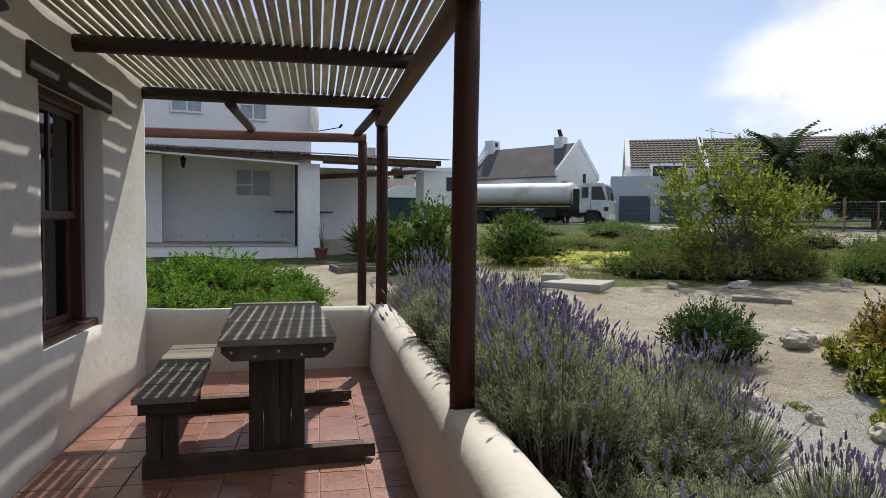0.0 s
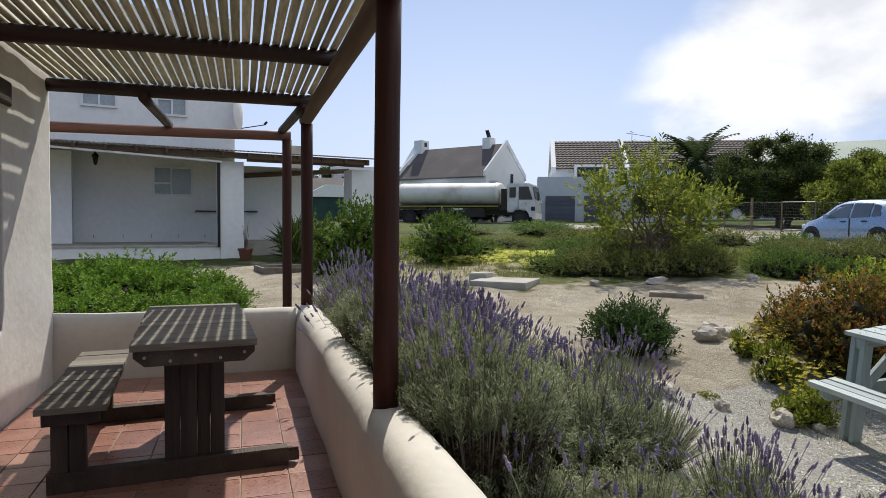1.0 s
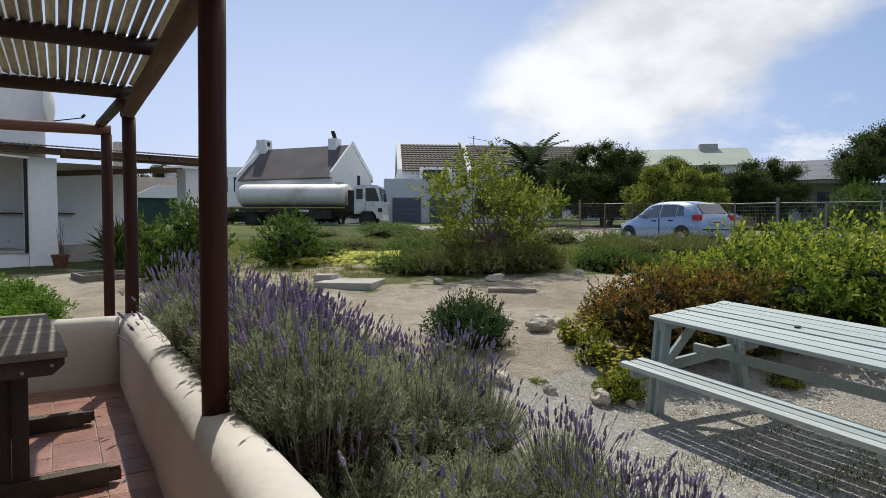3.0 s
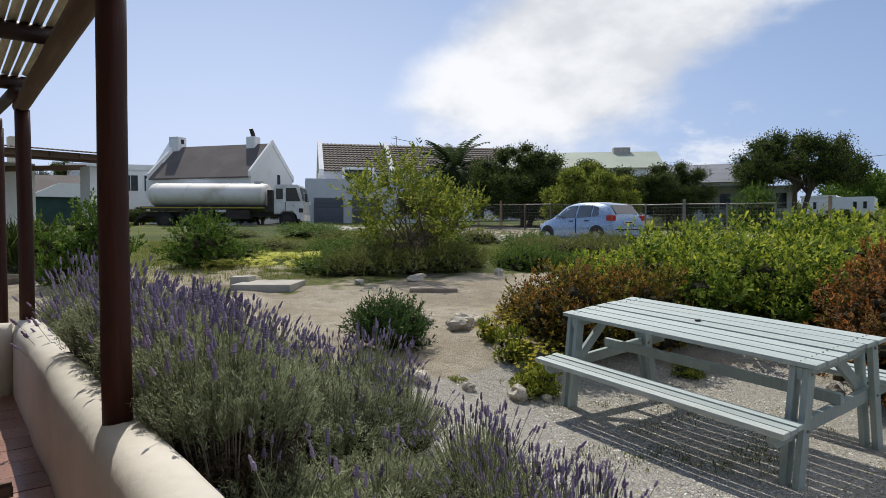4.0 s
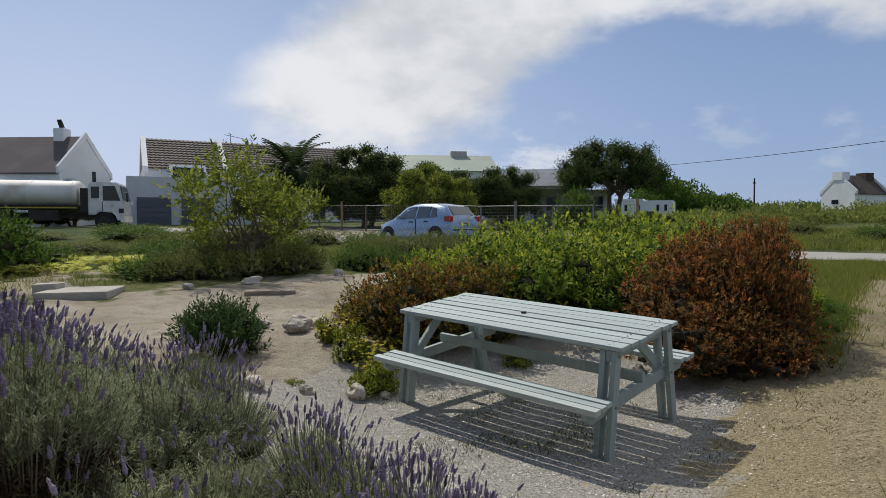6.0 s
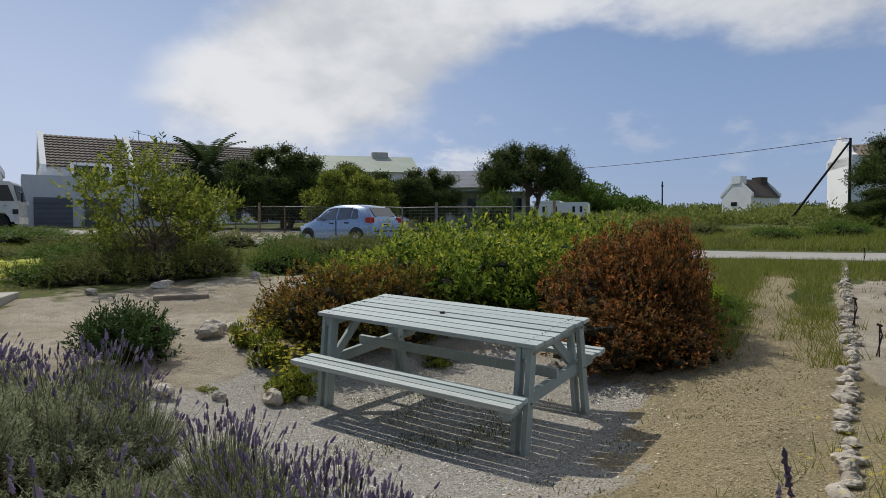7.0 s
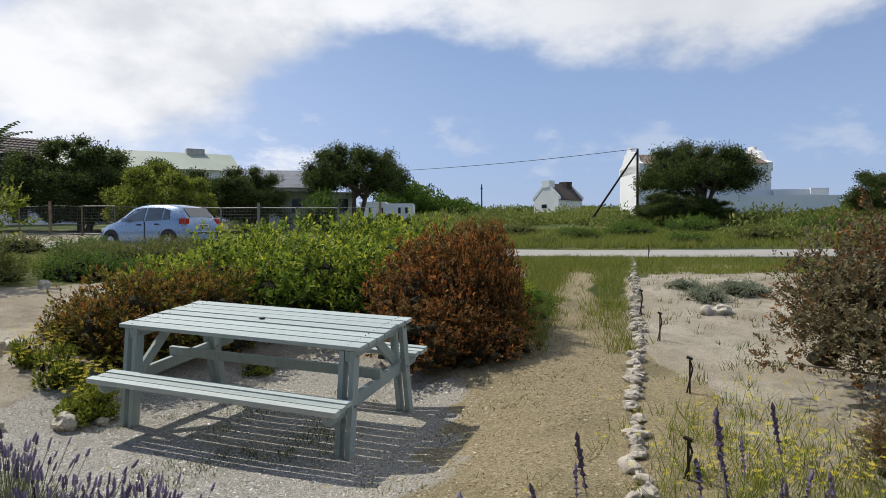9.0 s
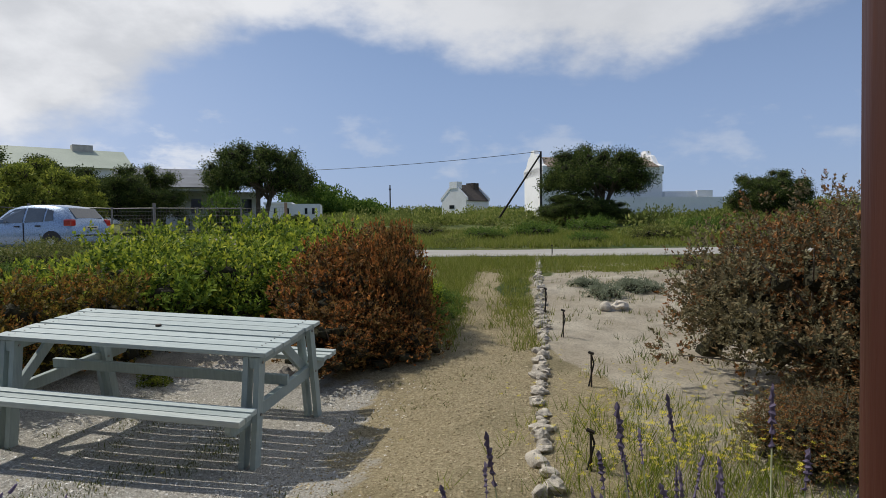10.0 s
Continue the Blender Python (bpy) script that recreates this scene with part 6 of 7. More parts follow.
shrub("round_green", 32, 0.85, 0.85, 1.3, leaf_green, 13500, 0.06, 0.028, 36, 14, "dense rounded dark green shrub in the garden", up=0.7, shoots=900, reach=0.15, share=0.6)
plant("round_green", 2.75, 11.6, 10, 0.95, 1.28)
plant("round_green", 5.1, 13.6, 80, 0.98, 1.05)
plant("round_green", 6.0, 14.2, 200, 0.85, 0.6)
shrub("spiky", 33, 0.35, 0.35, 0.75, leaf_dark, 900, 0.5, 0.03, 8, 4, "dark spiky strap-leaved plant", "plant", "spiky_plant", up=1.6, dense=False)
for x, y in ((1.95, 14.3), (2.25, 14.6)):
    plant("spiky", x, y, x * 90, 1.0)
shrub("sprawl", 34, 1.25, 1.25, 0.75, leaf_olive, 12600, 0.055, 0.02, 40, 20, "sprawling low olive-green scrub shrub", up=0.9, shoots=900, reach=0.2)
shrub("sprawl_green", 35, 1.1, 1.1, 0.8, leaf_green, 12600, 0.055, 0.022, 40, 16, "low fresh green scrub shrub", up=0.9, shoots=900, reach=0.2)
for k, x, y, s, h in (("sprawl_green", 6.9, 11.6, 0.75, 0.7), ("sprawl", 7.5, 11.1, 0.85, 0.75), ("sprawl_green", 8.0, 12.4, 0.9, 0.8), ("sprawl", 9.3, 12.0, 0.95, 0.8), ("sprawl_green", 10.4, 9.7, 0.75, 0.95), ("sprawl_green", 11.2, 9.2, 0.6, 0.85), ("sprawl", 12.2, 10.6, 0.8, 0.8), ("sprawl", 13.2, 9.8, 0.8, 0.8),
                      ("sprawl_green", 9.2, 15.5, 1.0, 0.6), ("sprawl", 10.5, 17, 1.2, 0.6), ("sprawl", 8.6, 18.5, 1.0, 0.4), ("sprawl_green", 12.5, 15.5, 1.1, 0.6), ("sprawl", 14.5, 13.2, 0.9, 0.6), ("sprawl", 13.5, 18.0, 1.2, 0.55), ("sprawl_green", 12.4, 23, 1.4, 0.45), ("sprawl", 9.5, 25, 1.3, 0.3), ("sprawl_green", 15, 29, 1.5, 0.4), ("sprawl_green", 3.5, 21, 1.2, 0.5), ("sprawl", 15.6, 24, 1.0, 0.5), ("sprawl", 15.0, 11.5, 0.95, 0.75), ("sprawl_green", 15.2, 14.2, 0.95, 0.7), ("sprawl", 14.9, 16.6, 1.0, 0.7), ("sprawl_green", 14.6, 9.2, 0.9, 0.8), ("sprawl", 13.2, 7.6, 0.9, 0.85), ("sprawl", 15.3, 19.5, 1.0, 0.7)):
    plant(k, x, y, x * 77 + y * 31, s, h, group="scrub shrubs")
# small path-side shrub
shrub("path_shrub", 36, 0.36, 0.36, 0.52, leaf_path, 11200, 0.034, 0.011, 26, 8, "small dark green rosemary-like shrub beside the sandy path", up=1.2, shoots=800, reach=0.09, share=0.7)
plant("path_shrub", 4.4, 5.7, 0, 1.2, 1.0)
plant("path_shrub", 4.7, 5.95, 100, 0.9, 0.85)

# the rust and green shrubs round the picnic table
shrub("hedge", 37, 0.95, 0.95, 1.12, leaf_hedge, 22000, 0.05, 0.028, 34, 18, "large green shrub in the hedge behind the table, its sunlit tips coloured yellow", up=0.9, shoots=1700, reach=0.15, share=0.66, tips=tip_hedge)
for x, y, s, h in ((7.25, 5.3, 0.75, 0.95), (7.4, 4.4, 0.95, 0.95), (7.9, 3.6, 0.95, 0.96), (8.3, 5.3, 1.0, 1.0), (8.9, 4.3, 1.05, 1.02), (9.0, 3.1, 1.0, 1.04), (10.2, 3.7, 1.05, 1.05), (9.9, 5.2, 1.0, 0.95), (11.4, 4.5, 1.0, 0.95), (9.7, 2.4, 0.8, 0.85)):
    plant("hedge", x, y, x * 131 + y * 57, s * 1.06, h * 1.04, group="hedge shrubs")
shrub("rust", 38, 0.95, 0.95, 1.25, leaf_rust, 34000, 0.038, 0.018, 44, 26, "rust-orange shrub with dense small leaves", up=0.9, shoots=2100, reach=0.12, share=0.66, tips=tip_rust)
plant("rust", 7.3, 2.15, 30, 0.92, 1.04)
plant("rust", 6.65, 2.05, 150, 0.68, 0.8)
plant("rust", 8.2, 2.25, 250, 0.86, 1.22)
plant("rust", 6.8, 1.55, 310, 0.52, 0.78)
plant("rust", 7.25, 1.72, 60, 0.5, 1.95)
plant("rust", 7.75, 1.78, 190, 0.52, 2.1)
plant("hedge", 9.0, 1.9, 60, 0.6, 0.9)
for x, y, s in ((8.5, 1.42, 0.34), (9.1, 1.5, 0.38), (9.7, 1.55, 0.34)):
    plant("sprawl_green", x, y, x * 200, s, 0.75, group="scrub shrubs")
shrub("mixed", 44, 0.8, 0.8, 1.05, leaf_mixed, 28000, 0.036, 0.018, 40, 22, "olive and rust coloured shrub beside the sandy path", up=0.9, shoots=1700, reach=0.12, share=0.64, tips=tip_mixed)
plant("mixed", 5.85, 4.7, 210, 0.86, 1.08)
plant("mixed", 6.5, 4.3, 100, 0.8, 1.12)
plant("mixed", 6.2, 5.4, 40, 0.6, 1.0)
shrub("yellow_tuft", 39, 0.22, 0.22, 0.3, leaf_yellow, 1500, 0.04, 0.016, 14, 5, "small yellow-green flowering tuft at the path edge", "plant", "yellow_tuft", up=0.9)
for x, y, s, h in ((4.85, 4.15, 1.1, 1.0), (5.05, 4.35, 0.9, 0.9), (5.15, 4.75, 0.9, 1.6), (5.35, 5.3, 0.7, 1.6), (4.35, 4.6, 0.45, 0.5), (6.2, 3.6, 0.7, 0.8), (3.75, 5.25, 0.6, 0.4)):
    plant("yellow_tuft", x, y, x * 331, s, h, group="yellow tufts")
# half-dry rust shrub by the stone border
shrub("dry_rust", 40, 1.25, 1.2, 1.55, leaf_rust_dull, 160000, 0.025, 0.013, 84, 110, "large half-dry rust and grey shrub with bare lower branches", up=0.8, stem_mat=twig_grey, stem_r=0.013, shoots=10000, reach=0.08, share=0.38, tips=tip_dull)
plant("dry_rust", 5.75, -1.8, 20, 1.05, 0.97, sink=-0.1)
plant("dry_rust", 4.55, -1.15, 120, 0.42, 0.75)
plant("dry_rust", 5.0, -1.9, 220, 0.7, 0.7)
# silver groundcover
shrub("silver", 41, 0.55, 0.4, 0.28, leaf_silver, 2600, 0.05, 0.02, 24, 6, "low silver-grey groundcover plant", "plant", "silver_plant", up=0.6)
plant("silver", 10.3, -0.8, 0, 0.8), plant("silver", 10.8, -1.35, 70, 0.85), plant("silver", 11.1, -0.6, 140, 0.6)


# ---- trees ----
def tree(kind, seed, w, h, trunk_h, mat, count, length, label, clumps=40, flat=0.6, name="tree", lean=0.0, trunks=1, tr=0.14, width=0.5, shoots=0, reach=0.3, dense=0.0):
    rng = random.Random(seed)
    t = thing(name, Matrix(), label, "tree")
    blobs = []
    for _ in range(clumps):
        a, k = rng.uniform(0, 2 * math.pi), math.sqrt(rng.random())
        top = (1 - k * k) ** 0.5
        z = trunk_h + (h - trunk_h) * (rng.uniform(0.15, 0.82) * (0.35 + 0.65 * top) + 0.05)
        blobs.append((w * k * math.cos(a) * 0.86, w * k * math.sin(a) * 0.86, z, rng.uniform(0.14, 0.26) * w * flat + 0.12))
    blobs = np.array(blobs)
    if shoots:
        V, F = sprays(seed, blobs, shoots, count // shoots, reach, length, length * width, 1.0, trunk_h)
    else:
        V, F = leaves(seed, blobs, count, length, length * width, 0.2, floor=trunk_h * 0.6, shell=0.25)
    foliage("crown", V, F, mat, t)
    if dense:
        # dark balls inside the crown give its gaps a painted shade
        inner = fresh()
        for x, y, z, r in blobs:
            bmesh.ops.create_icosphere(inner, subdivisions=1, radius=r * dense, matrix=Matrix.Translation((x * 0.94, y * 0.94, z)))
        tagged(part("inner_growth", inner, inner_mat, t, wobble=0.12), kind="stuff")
    bm = fresh()
    for i in range(trunks):
        a = rng.uniform(0, 2 * math.pi)
        p = Vector((math.cos(a) * 0.1 * i, math.sin(a) * 0.1 * i, -0.4))
        q = Vector((lean + math.cos(a) * 0.25 * w * (i > 0), math.sin(a) * 0.25 * w * (i > 0), trunk_h + 0.1 * h))
        rod(bm, p, q, tr, tr * 0.7, 10, False)
        for _ in range(max(5, 14 // trunks)):
            b = blobs[rng.randrange(len(blobs))]
            e = Vector(b[:3])
            m = q.lerp(e, 0.5) + Vector((rng.uniform(-1, 1), rng.uniform(-1, 1), 0.5)) * 0.1 * w
            rod(bm, q - (q - p) * rng.uniform(0, 0.3), m, tr * 0.42, tr * 0.25, 6, False), rod(bm, m, e, tr * 0.25, tr * 0.08, 5, False)
    part("trunk", bm, bark, t)
    PLANTS[kind] = [t, False]


tree("big_shrub", 51, 1.42, 2.35, 0.3, leaf_yellow, 7800, 0.085, "open straggly yellow-green bush with grey branching stems", 24, 0.34, "garden_tree", trunks=9, tr=0.035, shoots=560, reach=0.36)
plant("big_shrub", 8.17, 10.66, 25, 1.0, 1.02)
for x, y, s, h in ((8.7, 10.1, 0.75, 0.95), (7.9, 10.3, 0.7, 0.9), (7.2, 10.9, 0.7, 0.85), (9.2, 10.6, 0.7, 0.95), (8.3, 11.3, 0.9, 1.1)):
    plant("sprawl", x, y, x * 53, s, h, group="scrub shrubs")
tree("dark_tree", 52, 3.2, 5.3, 0.6, leaf_dark, 56000, 0.125, "broad dark evergreen tree behind the street fence", 110, 0.68, trunks=3, tr=0.16, dense=0.5)
plant("dark_tree", 28.4, 27.4, 0, 1.15, 0.88)
plant("dark_tree", 30.9, 25.4, 120, 0.85, 0.98)
plant("dark_tree", 29.4, 22.0, 200, 0.88, 0.82)
plant("dark_tree", 27.6, 26.6, 75, 0.72, 0.62)
plant("dark_tree", 28.6, 24.6, 160, 0.75, 0.7)
plant("dark_tree", 31.6, 19.7, 40, 0.8, 0.92)
plant("dark_tree", 23.8, 30.8, 40, 0.7, 0.8)
tree("yellow_tree", 53, 2.3, 3.6, 0.5, leaf_yellow_tree, 22000, 0.15, "round yellow-green garden tree", 70, 0.6, trunks=3, tr=0.1, dense=0.5)
plant("yellow_tree", 26.2, 20.8, 0, 1.0, 1.05)
plant("yellow_tree", 26.9, 20.2, 100, 0.8, 1.15)
tree("umbrella_tree", 54, 3.2, 4.5, 1.5, leaf_dark, 42000, 0.11, "spreading dark tree with a bare forked trunk", 92, 0.6, trunks=3, tr=0.14, dense=0.45)
plant("umbrella_tree", 37.2, 15.6, 30, 1.12, 1.08)
for x, y, s, h in ((42.7, 15.3, 0.34, 0.55), (43.4, 13.4, 0.3, 0.44), (42.0, 16.8, 0.36, 0.38), (43.0, 14.2, 0.34, 0.36), (41.8, 17.6, 0.3, 0.4)):
    plant("dark_tree", x, y, x * 90 + y * 40, s, h)
plant("umbrella_tree", 42.5, -4.8, 30, 1.2, 1.0, label="dark windswept tree with dense low branches")
plant("round_green", 31.3, 15.0, 30, 1.5, 1.3)
plant("dark_tree", 40.6, -3.2, 150, 0.75, 0.6)
plant("dark_tree", 40.9, -5.0, 20, 0.55, 0.6)
plant("dark_tree", 41.5, -15.0, 90, 0.8, 0.85)
for x, y, s, h in ((18.4, 43.0, 0.75, 0.75), (17.0, 44.0, 0.5, 0.55), (13.2, 45.3, 0.55, 0.6), (11.0, 46.2, 0.45, 0.75), (15.5, 45, 0.45, 0.55)):
    plant("dark_tree", x, y, x * 50, s * 0.95, h * 0.82, label="low dark green tree behind the lorry", group="trees behind the lorry")
plant("dark_tree", 9.5, 62.0, 0, 1.0, 1.0)
plant("dark_tree", 7.5, 64.0, 80, 0.8, 0.9)
plant("dark_tree", 12.0, 49.5, 80, 0.35, 0.6)


def palm(x, y):
    z = ground_z(x, y)
    t = thing("palm_tree", (x, y, z), "dark feathery palm with arching fronds", "tree")
    bm = fresh()
    rod(bm, (0, 0, -0.5), (0, 0, 3.5), 0.32, 0.26, 12)
    part("trunk", bm, bark, t)
    rng = random.Random(9)
    for i in range(120):
        a, e = rng.uniform(0, 2 * math.pi), rng.uniform(-0.35, 1.3)
        ln = rng.uniform(2.7, 3.5)
        V, F = [], []
        p, d = Vector((0, 0, 3.45)), Vector((math.cos(a) * math.cos(e), math.sin(a) * math.cos(e), math.sin(e)))
        side = Vector((-math.sin(a), math.cos(a), 0))
        n = 16
        for k in range(n):
            q = p + d * ln / n
            w = 0.46 * math.sin(math.pi * (k + 1.5) / (n + 2)) ** 0.6
            for s in (-1, 1):
                b = len(V)
                V += [tuple(p), tuple(p + d * ln / n * 0.95), tuple(p + side * s * w + d * 0.22 - Vector((0, 0, 0.12)))]
                F.append((b, b + 1, b + 2))
            p = q
            d = (d - Vector((0, 0, 0.085 + 0.04 * math.cos(e)))).normalized()
        ob = from_arrays("frond", V, F, leaf_palm)
        ob.parent = t


palm(27.6, 33.1)


# ---- far scrub to the skyline, as one mass ----
def far_scrub():
    g, rng = np.random.default_rng(61), random.Random(61)
    VV, FF, off = [], [], 0
    for i in range(900):
        az, d = radians(rng.uniform(58, 122)), 23 + 125 * rng.random() ** 1.3
        x, y = 1 + d * math.sin(az), 0.6 + d * math.cos(az)
        if 15.5 < x < 27 and y > 3 or 15.5 < x < 21.5 or (x < 34 and 12 < y < 30 and x > 21):
            continue
        if noise.noise((x * 0.09, y * 0.09, 3.3)) < -0.16:
            continue
        r = rng.uniform(0.5, 1.25) * (1 + d / 70)
        blobs = dome_blobs(rng, r * 1.3, r * 1.3, r * rng.uniform(0.35, 0.75), 9)
        n = 420 if d < 60 else 260
        V, F = leaves(700 + i, blobs, n, 0.12 + d * 0.0028, 0.06 + d * 0.0014, 0.5)
        V = V + np.array([x, y, ground_z(x, y) - 0.1])
        VV.append(V), FF.append(F + off)
        off += len(V)
    V, F = np.concatenate(VV), np.concatenate(FF)
    tagged(from_arrays("dune_scrub", V, F, leaf_olive_far), "low green coastal scrub spreading over the dunes", "scrub", kind="stuff")


leaf_olive_far = leaf_material("far_scrub_leaf", (0.14, 0.18, 0.04), (0.25, 0.285, 0.07), (0.38, 0.36, 0.12), 0.3, patch=(0.095, 0.135, 0.035), patch_scale=0.09, through=0.4)
far_scrub()
# wooded dune to the east
def wooded_dune():
    rng = random.Random(62)
    VV, FF, off = [], [], 0
    for i in range(46):
        k = rng.random()
        az, d = radians(70.0 + 8.0 * k), 78 + rng.uniform(-8, 14)
        x, y = 1 + d * math.sin(az), 0.6 + d * math.cos(az)
        h = (7.6 - 5.4 * k) * rng.uniform(0.8, 1.05)
        blobs = dome_blobs(rng, 2.2, 2.2, h, 10)
        V, F = leaves(900 + i, blobs, 700, 0.34, 0.2, 0.4)
        VV.append(V + np.array([x, y, ground_z(x, y)])), FF.append(F + off)
        off += len(V)
    tagged(from_arrays("dune_thicket", np.concatenate(VV), np.concatenate(FF), leaf_green), "thick green bush covering a distant dune", "scrub", kind="stuff")


wooded_dune()


# ---- grass, flowers and litter ----
def blades(name, spots, mat, label, height, width, seed, per=7, category="grass"):
    g = np.random.default_rng(seed)
    P = np.repeat(np.array(spots), per, axis=0)
    n = len(P)
    P = P + np.concatenate([g.normal(size=(n, 2)) * 0.04, np.zeros((n, 1))], 1)
    a = g.uniform(0, 2 * np.pi, n)
    s = np.stack([np.cos(a), np.sin(a), np.zeros(n)], 1) * width
    lean = g.normal(size=(n, 3)) * 0.45
    lean[:, 2] = 1
    h = (height * g.uniform(0.4, 1.2, n))[:, None]
    V = np.stack([P - s, P + s, P + lean * h], 1).reshape(-1, 3)
    return tagged(from_arrays(name, V, np.arange(n * 3).reshape(-1, 3), mat), label, category, kind="stuff")


def scatter(rng, n, f):
    out = []
    while len(out) < n:
        x, y = f(rng)
        out.append((x, y, ground_z(x, y) - 0.01))
    return out


def patchy(spots, scale, level):
    return [p for p in spots if noise.noise((p[0] * scale, p[1] * scale, 9.4)) > level]


rng = random.Random(71)
blades("path_grass", scatter(rng, 2100, lambda r: (6.9 + 9.2 * r.random() ** 1.2, 1.55 + r.gauss(0, 0.2))) + scatter(rng, 420, lambda r: (7.0 + 9 * r.random() ** 0.9, 0.46 + r.gauss(0, 0.16))), grass_mat, "green grass tufts along the gravel path", 0.15, 0.005, 72, 9)
blades("meadow_grass", scatter(rng, 3800, lambda r: (13 + 3.2 * r.random(), -9 + 11.5 * r.random())), grass_mat, "rough dry grass beside the street", 0.15, 0.006, 73, 8)
blades("verge_grass", scatter(rng, 6500, lambda r: (20.2 + 13 * r.random() ** 1.2, -12 + 21 * r.random())), grass_mat, "rough uneven grass beyond the street", 0.24, 0.011, 78, 8)
for k, x, y, s, h in (("sprawl_green", 22.5, -2.0, 0.8, 0.7), ("sprawl", 23.5, -4.4, 1.0, 0.7), ("sprawl_green", 25.5, 1.6, 0.9, 0.7), ("sprawl", 22.0, 2.6, 0.6, 0.6), ("sprawl_green", 27.5, -0.4, 1.1, 0.8), ("sprawl_green", 26.0, -6.5, 1.2, 0.8), ("sprawl", 28.5, 4.5, 1.1, 0.7), ("sprawl_green", 30.5, -3.0, 1.2, 0.9)):
    plant(k, x, y, x * 77 + y * 31, s, h, group="scrub shrubs")
blades("garden_grass", scatter(rng, 4500, lambda r: (2.5 + 12 * r.random(), 11 + 12 * r.random())), grass_mat, "loose grass between the garden shrubs", 0.13, 0.006, 74, 8)
blades("table_weeds", patchy(scatter(rng, 900, lambda r: (4.7 + r.gauss(0, 0.55), 2.6 + r.gauss(0, 0.7))), 2.6, 0.12) + scatter(rng, 90, lambda r: (5.5 + 3 * r.random(), 0.9 + r.gauss(0, 0.4))), leaf_olive, "small weeds growing through the gravel", 0.035, 0.004, 75, 9, "weeds")
blades("border_weeds", scatter(rng, 420, lambda r: (3.6 + abs(r.gauss(0, 0.95)), -0.4 + r.gauss(0, 0.42))), leaf_yellow, "weedy yellow-green stems beside the stone border", 0.13, 0.003, 76, 10, "weeds")
blades("sand_tufts", scatter(rng, 160, lambda r: (6 + 7 * r.random(), -2.6 + 2.5 * r.random())), leaf_olive, "scattered dry tufts on the sand", 0.09, 0.005, 77, 9, "weeds")


def daisies(name, spots, mat, size, label, seed, lift):
    g = np.random.default_rng(seed)
    V, F = [], []
    for x, y, z in spots:
        h = lift * g.uniform(0.5, 1.3)
        n = Vector((g.normal() * 0.3, g.normal() * 0.3, 1)).normalized()
        u = n.orthogonal().normalized()
        w = n.cross(u)
        c = Vector((x, y, z + h))
        for k in range(6):
            a = 2 * math.pi * k / 6
            d, e = u * math.cos(a) + w * math.sin(a), u * math.cos(a + 0.42) + w * math.sin(a + 0.42)
            b = len(V)
            V += [tuple(c), tuple(c + d * size * 0.8 + n * size * 0.2), tuple(c + (d + e) * 0.58 * size + n * size * 0.25), tuple(c + e * size * 0.8 + n * size * 0.2)]
            F.append((b, b + 1, b + 2, b + 3))
    return tagged(from_arrays(name, V, F, mat), label, "flowers", kind="stuff")


daisies("pale_flowers", patchy(scatter(rng, 2600, lambda r: (4.9 + 3.0 * r.random(), 12.0 + 2.4 * r.random())), 1.5, -0.02), petal_pale, 0.06, "carpet of pale yellow flowers in the garden", 81, 0.16)
daisies("border_daisies", scatter(rng, 600, lambda r: (4.05 + abs(r.gauss(0, 0.75)), -0.42 + r.gauss(0, 0.36))), petal_yellow, 0.0135, "small yellow daisies beside the stone border", 82, 0.2)
daisies("tuft_flowers", scatter(rng, 150, lambda r: (4.95 + r.gauss(0, 0.13), 4.25 + r.gauss(0, 0.13))) + scatter(rng, 190, lambda r: (5.3 + r.gauss(0, 0.1), 5.0 + r.gauss(0, 0.22))), petal_yellow, 0.018, "small yellow flowers over the path-side tufts", 84, 0.3)
daisies("table_flowers", scatter(rng, 24, lambda r: (4.6 + r.gauss(0, 0.5), 2.6 + r.gauss(0, 0.8))), petal_yellow, 0.012, "few small yellow flowers under the table", 83, 0.05)


# loose shell and stone on the gravel
def chips(name, count, seed, where, size, mat, label):
    g, r = np.random.default_rng(seed), random.Random(seed)
    pts = np.array(scatter(r, count, where))
    n = len(pts)
    d = g.normal(size=(n, 4, 3))
    d /= np.linalg.norm(d, axis=2)[:, :, None]
    d[:, :, 2] *= 0.5
    s = (size * g.uniform(0.4, 1.4, n))[:, None, None]
    V = (pts[:, None, :] + d * s + np.array([0, 0, 0.008])).reshape(-1, 3)
    b = np.arange(n) * 4
    F = np.concatenate([np.stack([b, b + 1, b + 2], 1), np.stack([b, b + 2, b + 3], 1), np.stack([b, b + 3, b + 1], 1), np.stack([b + 1, b + 3, b + 2], 1)])
    return tagged(from_arrays(name, V, F, mat), label, "gravel", kind="stuff")


def island_mat(name, c1, c2, c3):
    return leaf_material(name, c1, c2, c3, 0.35, rough=0.85, through=0.0)


shell_mat = island_mat("shell_chip", (0.50, 0.47, 0.42), (0.80, 0.77, 0.72), (0.92, 0.91, 0.88))
grit_mat = island_mat("gravel_chip", (0.20, 0.155, 0.085), (0.47, 0.385, 0.23), (0.66, 0.58, 0.41))
chips("shell_gravel", 46000, 91, lambda r: (4.4 + r.uniform(-1.7, 1.8), 3.1 + r.triangular(-2.0, 1.6, 0.2)), 0.012, shell_mat, "white crushed shell strewn round the picnic table")
chips("path_gravel", 30000, 92, lambda r: (3.6 + 6.5 * r.random() ** 1.3, 0.95 + r.uniform(-0.6, 0.95)), 0.012, grit_mat, "tan gravel of the garden path")
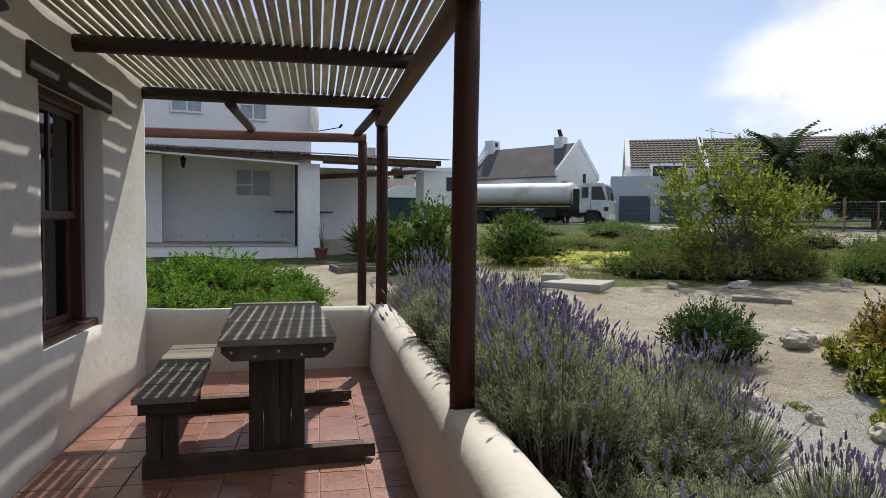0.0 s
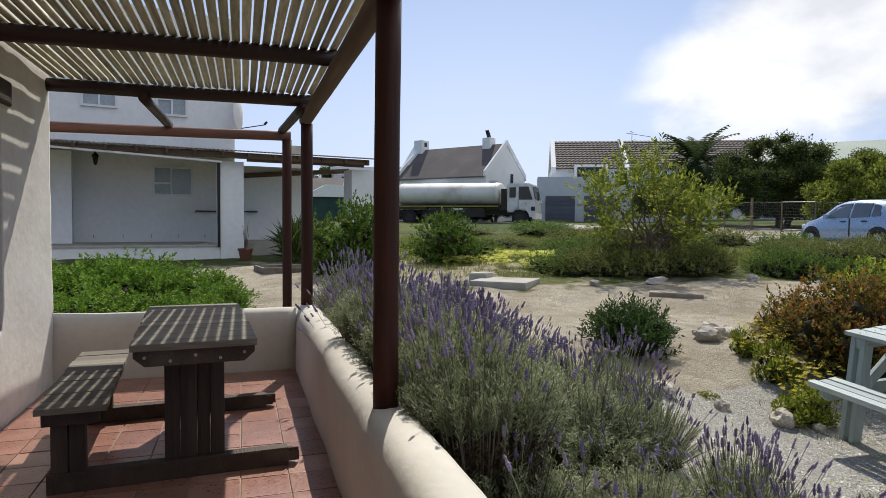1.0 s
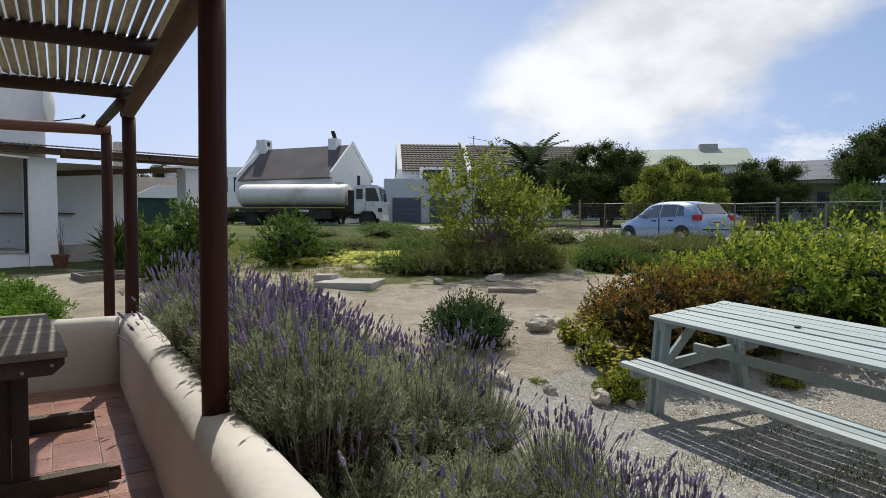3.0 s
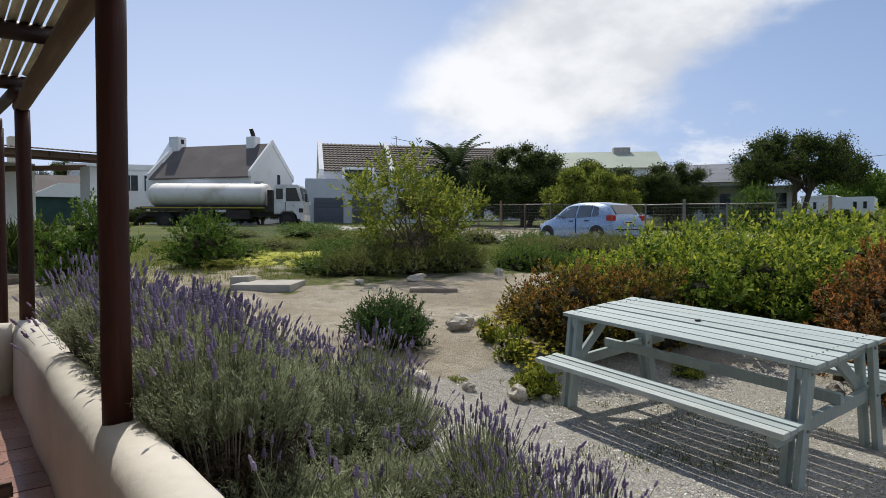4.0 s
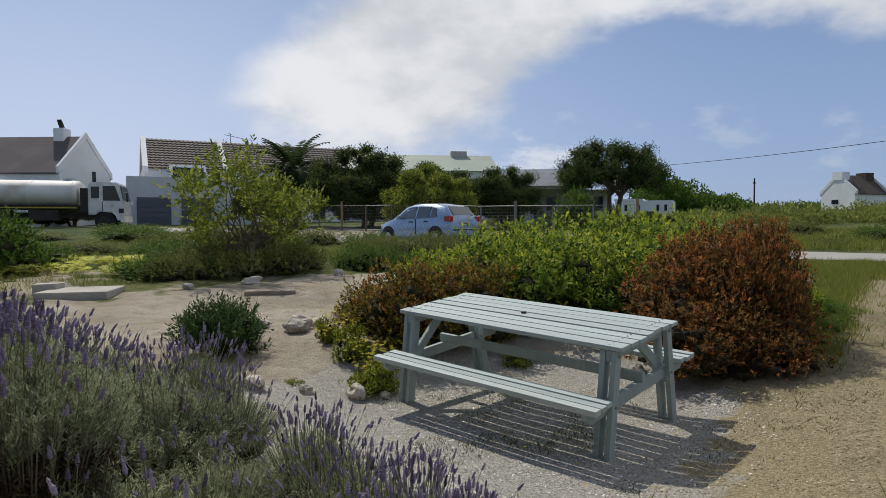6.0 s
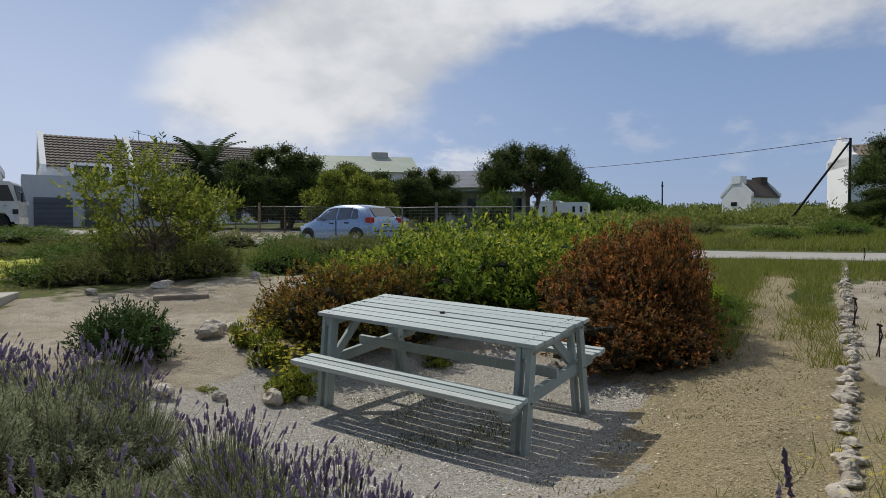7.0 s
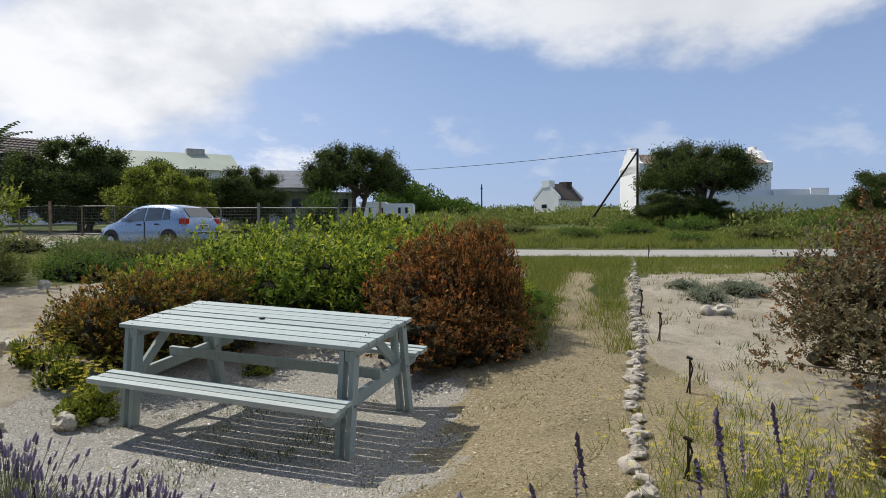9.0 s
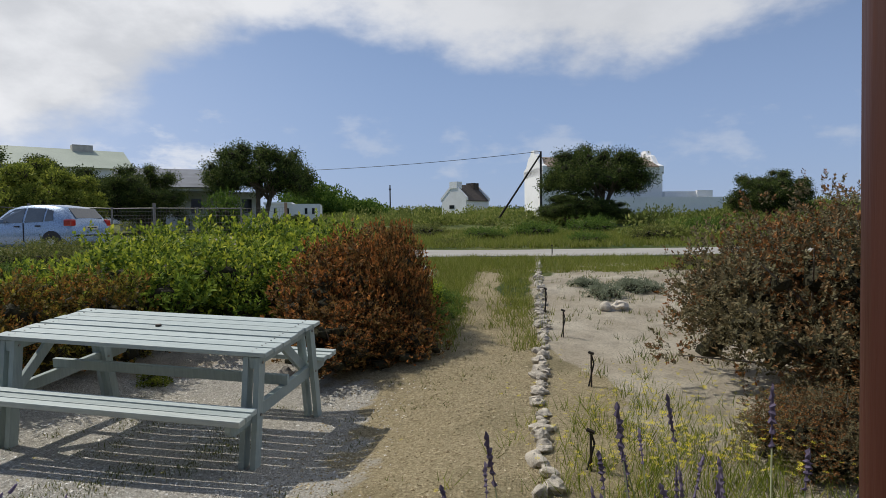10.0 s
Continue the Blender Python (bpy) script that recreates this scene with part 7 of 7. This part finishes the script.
chips("sand_litter", 6000, 93, lambda r: (4.3 + 8 * r.random(), 4.6 + 6 * r.random()), 0.012, grit_mat, "grit and small stones on the sand")


# ---- stones, slabs and stakes ----
def stone_mesh(seed, r=0.11):
    bm = fresh()
    bmesh.ops.create_icosphere(bm, subdivisions=3, radius=r)
    for v in bm.verts:
        n = noise.noise_vector(v.co * 7 + Vector((seed * 3.1, seed, 0)))
        n2 = noise.noise_vector(v.co * 19 + Vector((seed, 0, 4)))
        v.co = v.co * (1 + 0.7 * n.x + 0.25 * n2.y) + n * 0.04 + n2 * 0.018
        v.co.z *= 0.72
    me = bpy.data.meshes.new("stone")
    bm.to_mesh(me)
    bm.free()
    me.materials.append(rock_mat)
    return me


STONES = [stone_mesh(k) for k in range(7)]


def stones(name, spots, label, lo, hi, seed):
    r = random.Random(seed)
    t = thing(name, (spots[0][0], spots[0][1], ground_z(*spots[0])), label, "stone border")
    o = t.matrix_world.translation
    for x, y in spots:
        ob = new("stone", r.choice(STONES))
        ob.parent = t
        s = r.uniform(lo, hi)
        x, y = x + r.gauss(0, 0.03), y + r.gauss(0, 0.022)
        ob.matrix_local = Matrix.Translation((x - o.x, y - o.y, ground_z(x, y) - o.z + 0.03 * s)) @ Matrix.Rotation(r.uniform(0, 6.28), 4, "Z") @ Matrix.Diagonal((s * r.uniform(0.8, 1.4), s * r.uniform(0.7, 1.1), s * r.uniform(0.8, 1.2), 1))


def line(pts, step):
    out = []
    for (xa, ya), (xb, yb) in zip(pts, pts[1:]):
        n = max(1, int(math.hypot(xb - xa, yb - ya) / step))
        out += [(xa + (xb - xa) * k / n, ya + (yb - ya) * k / n) for k in range(n)]
    return out


stones("stone_border", line([(4.1, 0.34), (5.64, 0.30), (7.57, 0.20), (10, 0.13), (13.5, 0.02), (16.4, -0.10)], 0.09), "row of pale limestone rocks edging the gravel path", 0.32, 0.58, 5)
stones("stone_edging", line([(8.6, 1.85), (10.2, 2.05), (13, 2.2)], 0.22), "pale rocks edging the far side of the path", 0.7, 1.3, 6)
stones("stone_edging", line([(6.45, 2.5), (6.5, 3.1), (6.35, 3.9)], 0.17), "rocks edging the shell gravel behind the table", 0.45, 0.8, 7)
stones("path_rocks", [(5.55, 6.1), (5.8, 6.3), (6.0, 6.25), (6.3, 6.1), (5.35, 6.3), (4.75, 4.0), (4.3, 4.4), (4.0, 4.6), (3.7, 4.9), (4.6, 4.15)], "pale rocks along the sandy path", 0.4, 0.95, 8)
stones("path_rocks", [(5.45, 5.95), (5.62, 6.02), (5.85, 6.05)], "larger pale rocks at the bend of the sandy path", 1.0, 1.5, 12)
stones("garden_rock", [(9.25, -0.72), (9.27, -0.84)], "long pale rocks lying on the sand", 0.8, 1.1, 9)
stones("garden_rock", [(8.0, 10.1), (7.3, 9.2), (6.4, 9.5), (8.8, 8.9)], "rocks below the straggly bush", 0.7, 1.3, 10)


flagstone = material("weathered_flagstone", (0.34, 0.285, 0.22), (0.24, 0.195, 0.15), 4, 50, 0.9, 0.5)


def slab(name, x, y, w, d, h, turn, label):
    bm = fresh()
    span(bm, -w / 2, w / 2, -d / 2, d / 2, -0.25, h, 0.02)
    ob = tagged(link(name, bm, flagstone if "stone" in name else concrete, wobble=0.02, wscale=5), label, "slab")
    ob.matrix_world = pose(x, y, ground_z(x, y), 0, 0, turn)


slab("concrete_slab", 5.08, 10.22, 0.95, 0.8, 0.09, -42, "pale concrete cover slab among the lavender")
slab("concrete_slab", 4.85, 10.75, 0.32, 0.3, 0.15, -42, "raised end of the concrete slab")
slab("stone_slab", 6.9, 8.25, 0.72, 0.5, 0.05, -38, "flat flagstone lying on the sand")
bed = thing("planting_frame", pose(1.75, 12.6, ground_z(1.75, 12.6), 0, 0, 10), "low grey timber frame round a gravel planting bed", "planting bed")
for a, b2, c2, d2 in ((-0.55, 0.55, -0.4, -0.35), (-0.55, 0.55, 0.35, 0.4), (-0.55, -0.5, -0.35, 0.35), (0.5, 0.55, -0.35, 0.35)):
    q = fresh()
    span(q, a, b2, c2, d2, -0.1, 0.1, 0.006)
    part("edge_board", q, twig_grey, bed)


def stake(x, y, h):
    t = thing("irrigation_stake", (x, y, ground_z(x, y)), "thin black irrigation stake with a bent hose", "stake", "irrigation stakes")
    q = fresh()
    rod(q, (0, 0, -0.1), (0.01, 0.0, h), 0.007, seg=6), rod(q, (0.0, -0.018, h), (0.015, 0.02, h + 0.012), 0.011, seg=6)
    part("spike", q, dark_metal, t)
    q = fresh()
    rod(q, (0.02, 0.03, -0.05), (0.02, -0.02, h * 0.7), 0.006, seg=6), rod(q, (0.02, -0.02, h * 0.7), (0.01, 0, h), 0.006, seg=6)
    part("hose", q, rubber, t)


for x, y, h in ((5.876, -0.086, 0.25), (7.58, -0.01, 0.27), (8.96, 0.10, 0.3), (15.2, -0.35, 0.35), (4.35, 0.1, 0.2)):
    stake(x, y, h)
pot = thing("flower_pot", Matrix.Translation((1.0, 15.0, ground_z(1.0, 15.0))) @ Matrix.Scale(0.72, 4), "clay pot with a bare thin shrub beside the pillar", "flower pot")
q = fresh()
rod(q, (0, 0, 0), (0, 0, 0.32), 0.15, 0.21, 18), rod(q, (0, 0, 0.3), (0, 0, 0.36), 0.23, 0.23, 18)
part("pot", q, clay_pot, pot)
q = fresh()
for k in range(5):
    rod(q, (0, 0, 0.3), (0.1 * math.cos(k * 1.9), 0.1 * math.sin(k * 1.9), 0.8 + 0.13 * k), 0.012, 0.005, 5)
part("plant", q, bark, pot)

# veranda lamp on the house wall
lamp = thing("wall_lamp", (WX, 3.36, 2.28), "dark metal bell-shaped veranda lamp", "lamp")
q = fresh()
rod(q, (0, 0, 0.0), (0.22, 0, 0.06), 0.012), rod(q, (0.22, 0, -0.1), (0.22, 0, 0.04), 0.11, 0.03, 18)
part("shade", q, dark_metal, lamp)


# ---- floor tiles ----
def floor_tiles():
    bm = fresh()
    box(bm, (0, 0, -0.006), (0.241, 0.241, 0.012), None, 0.003)
    me = bpy.data.meshes.new("tile")
    bm.to_mesh(me)
    bm.free()
    me.materials.append(tile_clay)
    r = random.Random(2)
    step = 0.248
    for j in range(27):
        y = EY - 0.13 - j * step
        for i in range(8):
            x = 0.93 + step * (i - 5.5)
            if x < WX + 0.1 or x > SX - 0.08:
                continue
            ob = new("tile", me)
            ob.parent = floor
            ob.matrix_world = pose(x, y, r.uniform(-0.0012, 0.0012), r.uniform(-0.25, 0.25), r.uniform(-0.25, 0.25), r.uniform(-0.2, 0.2))


floor_tiles()
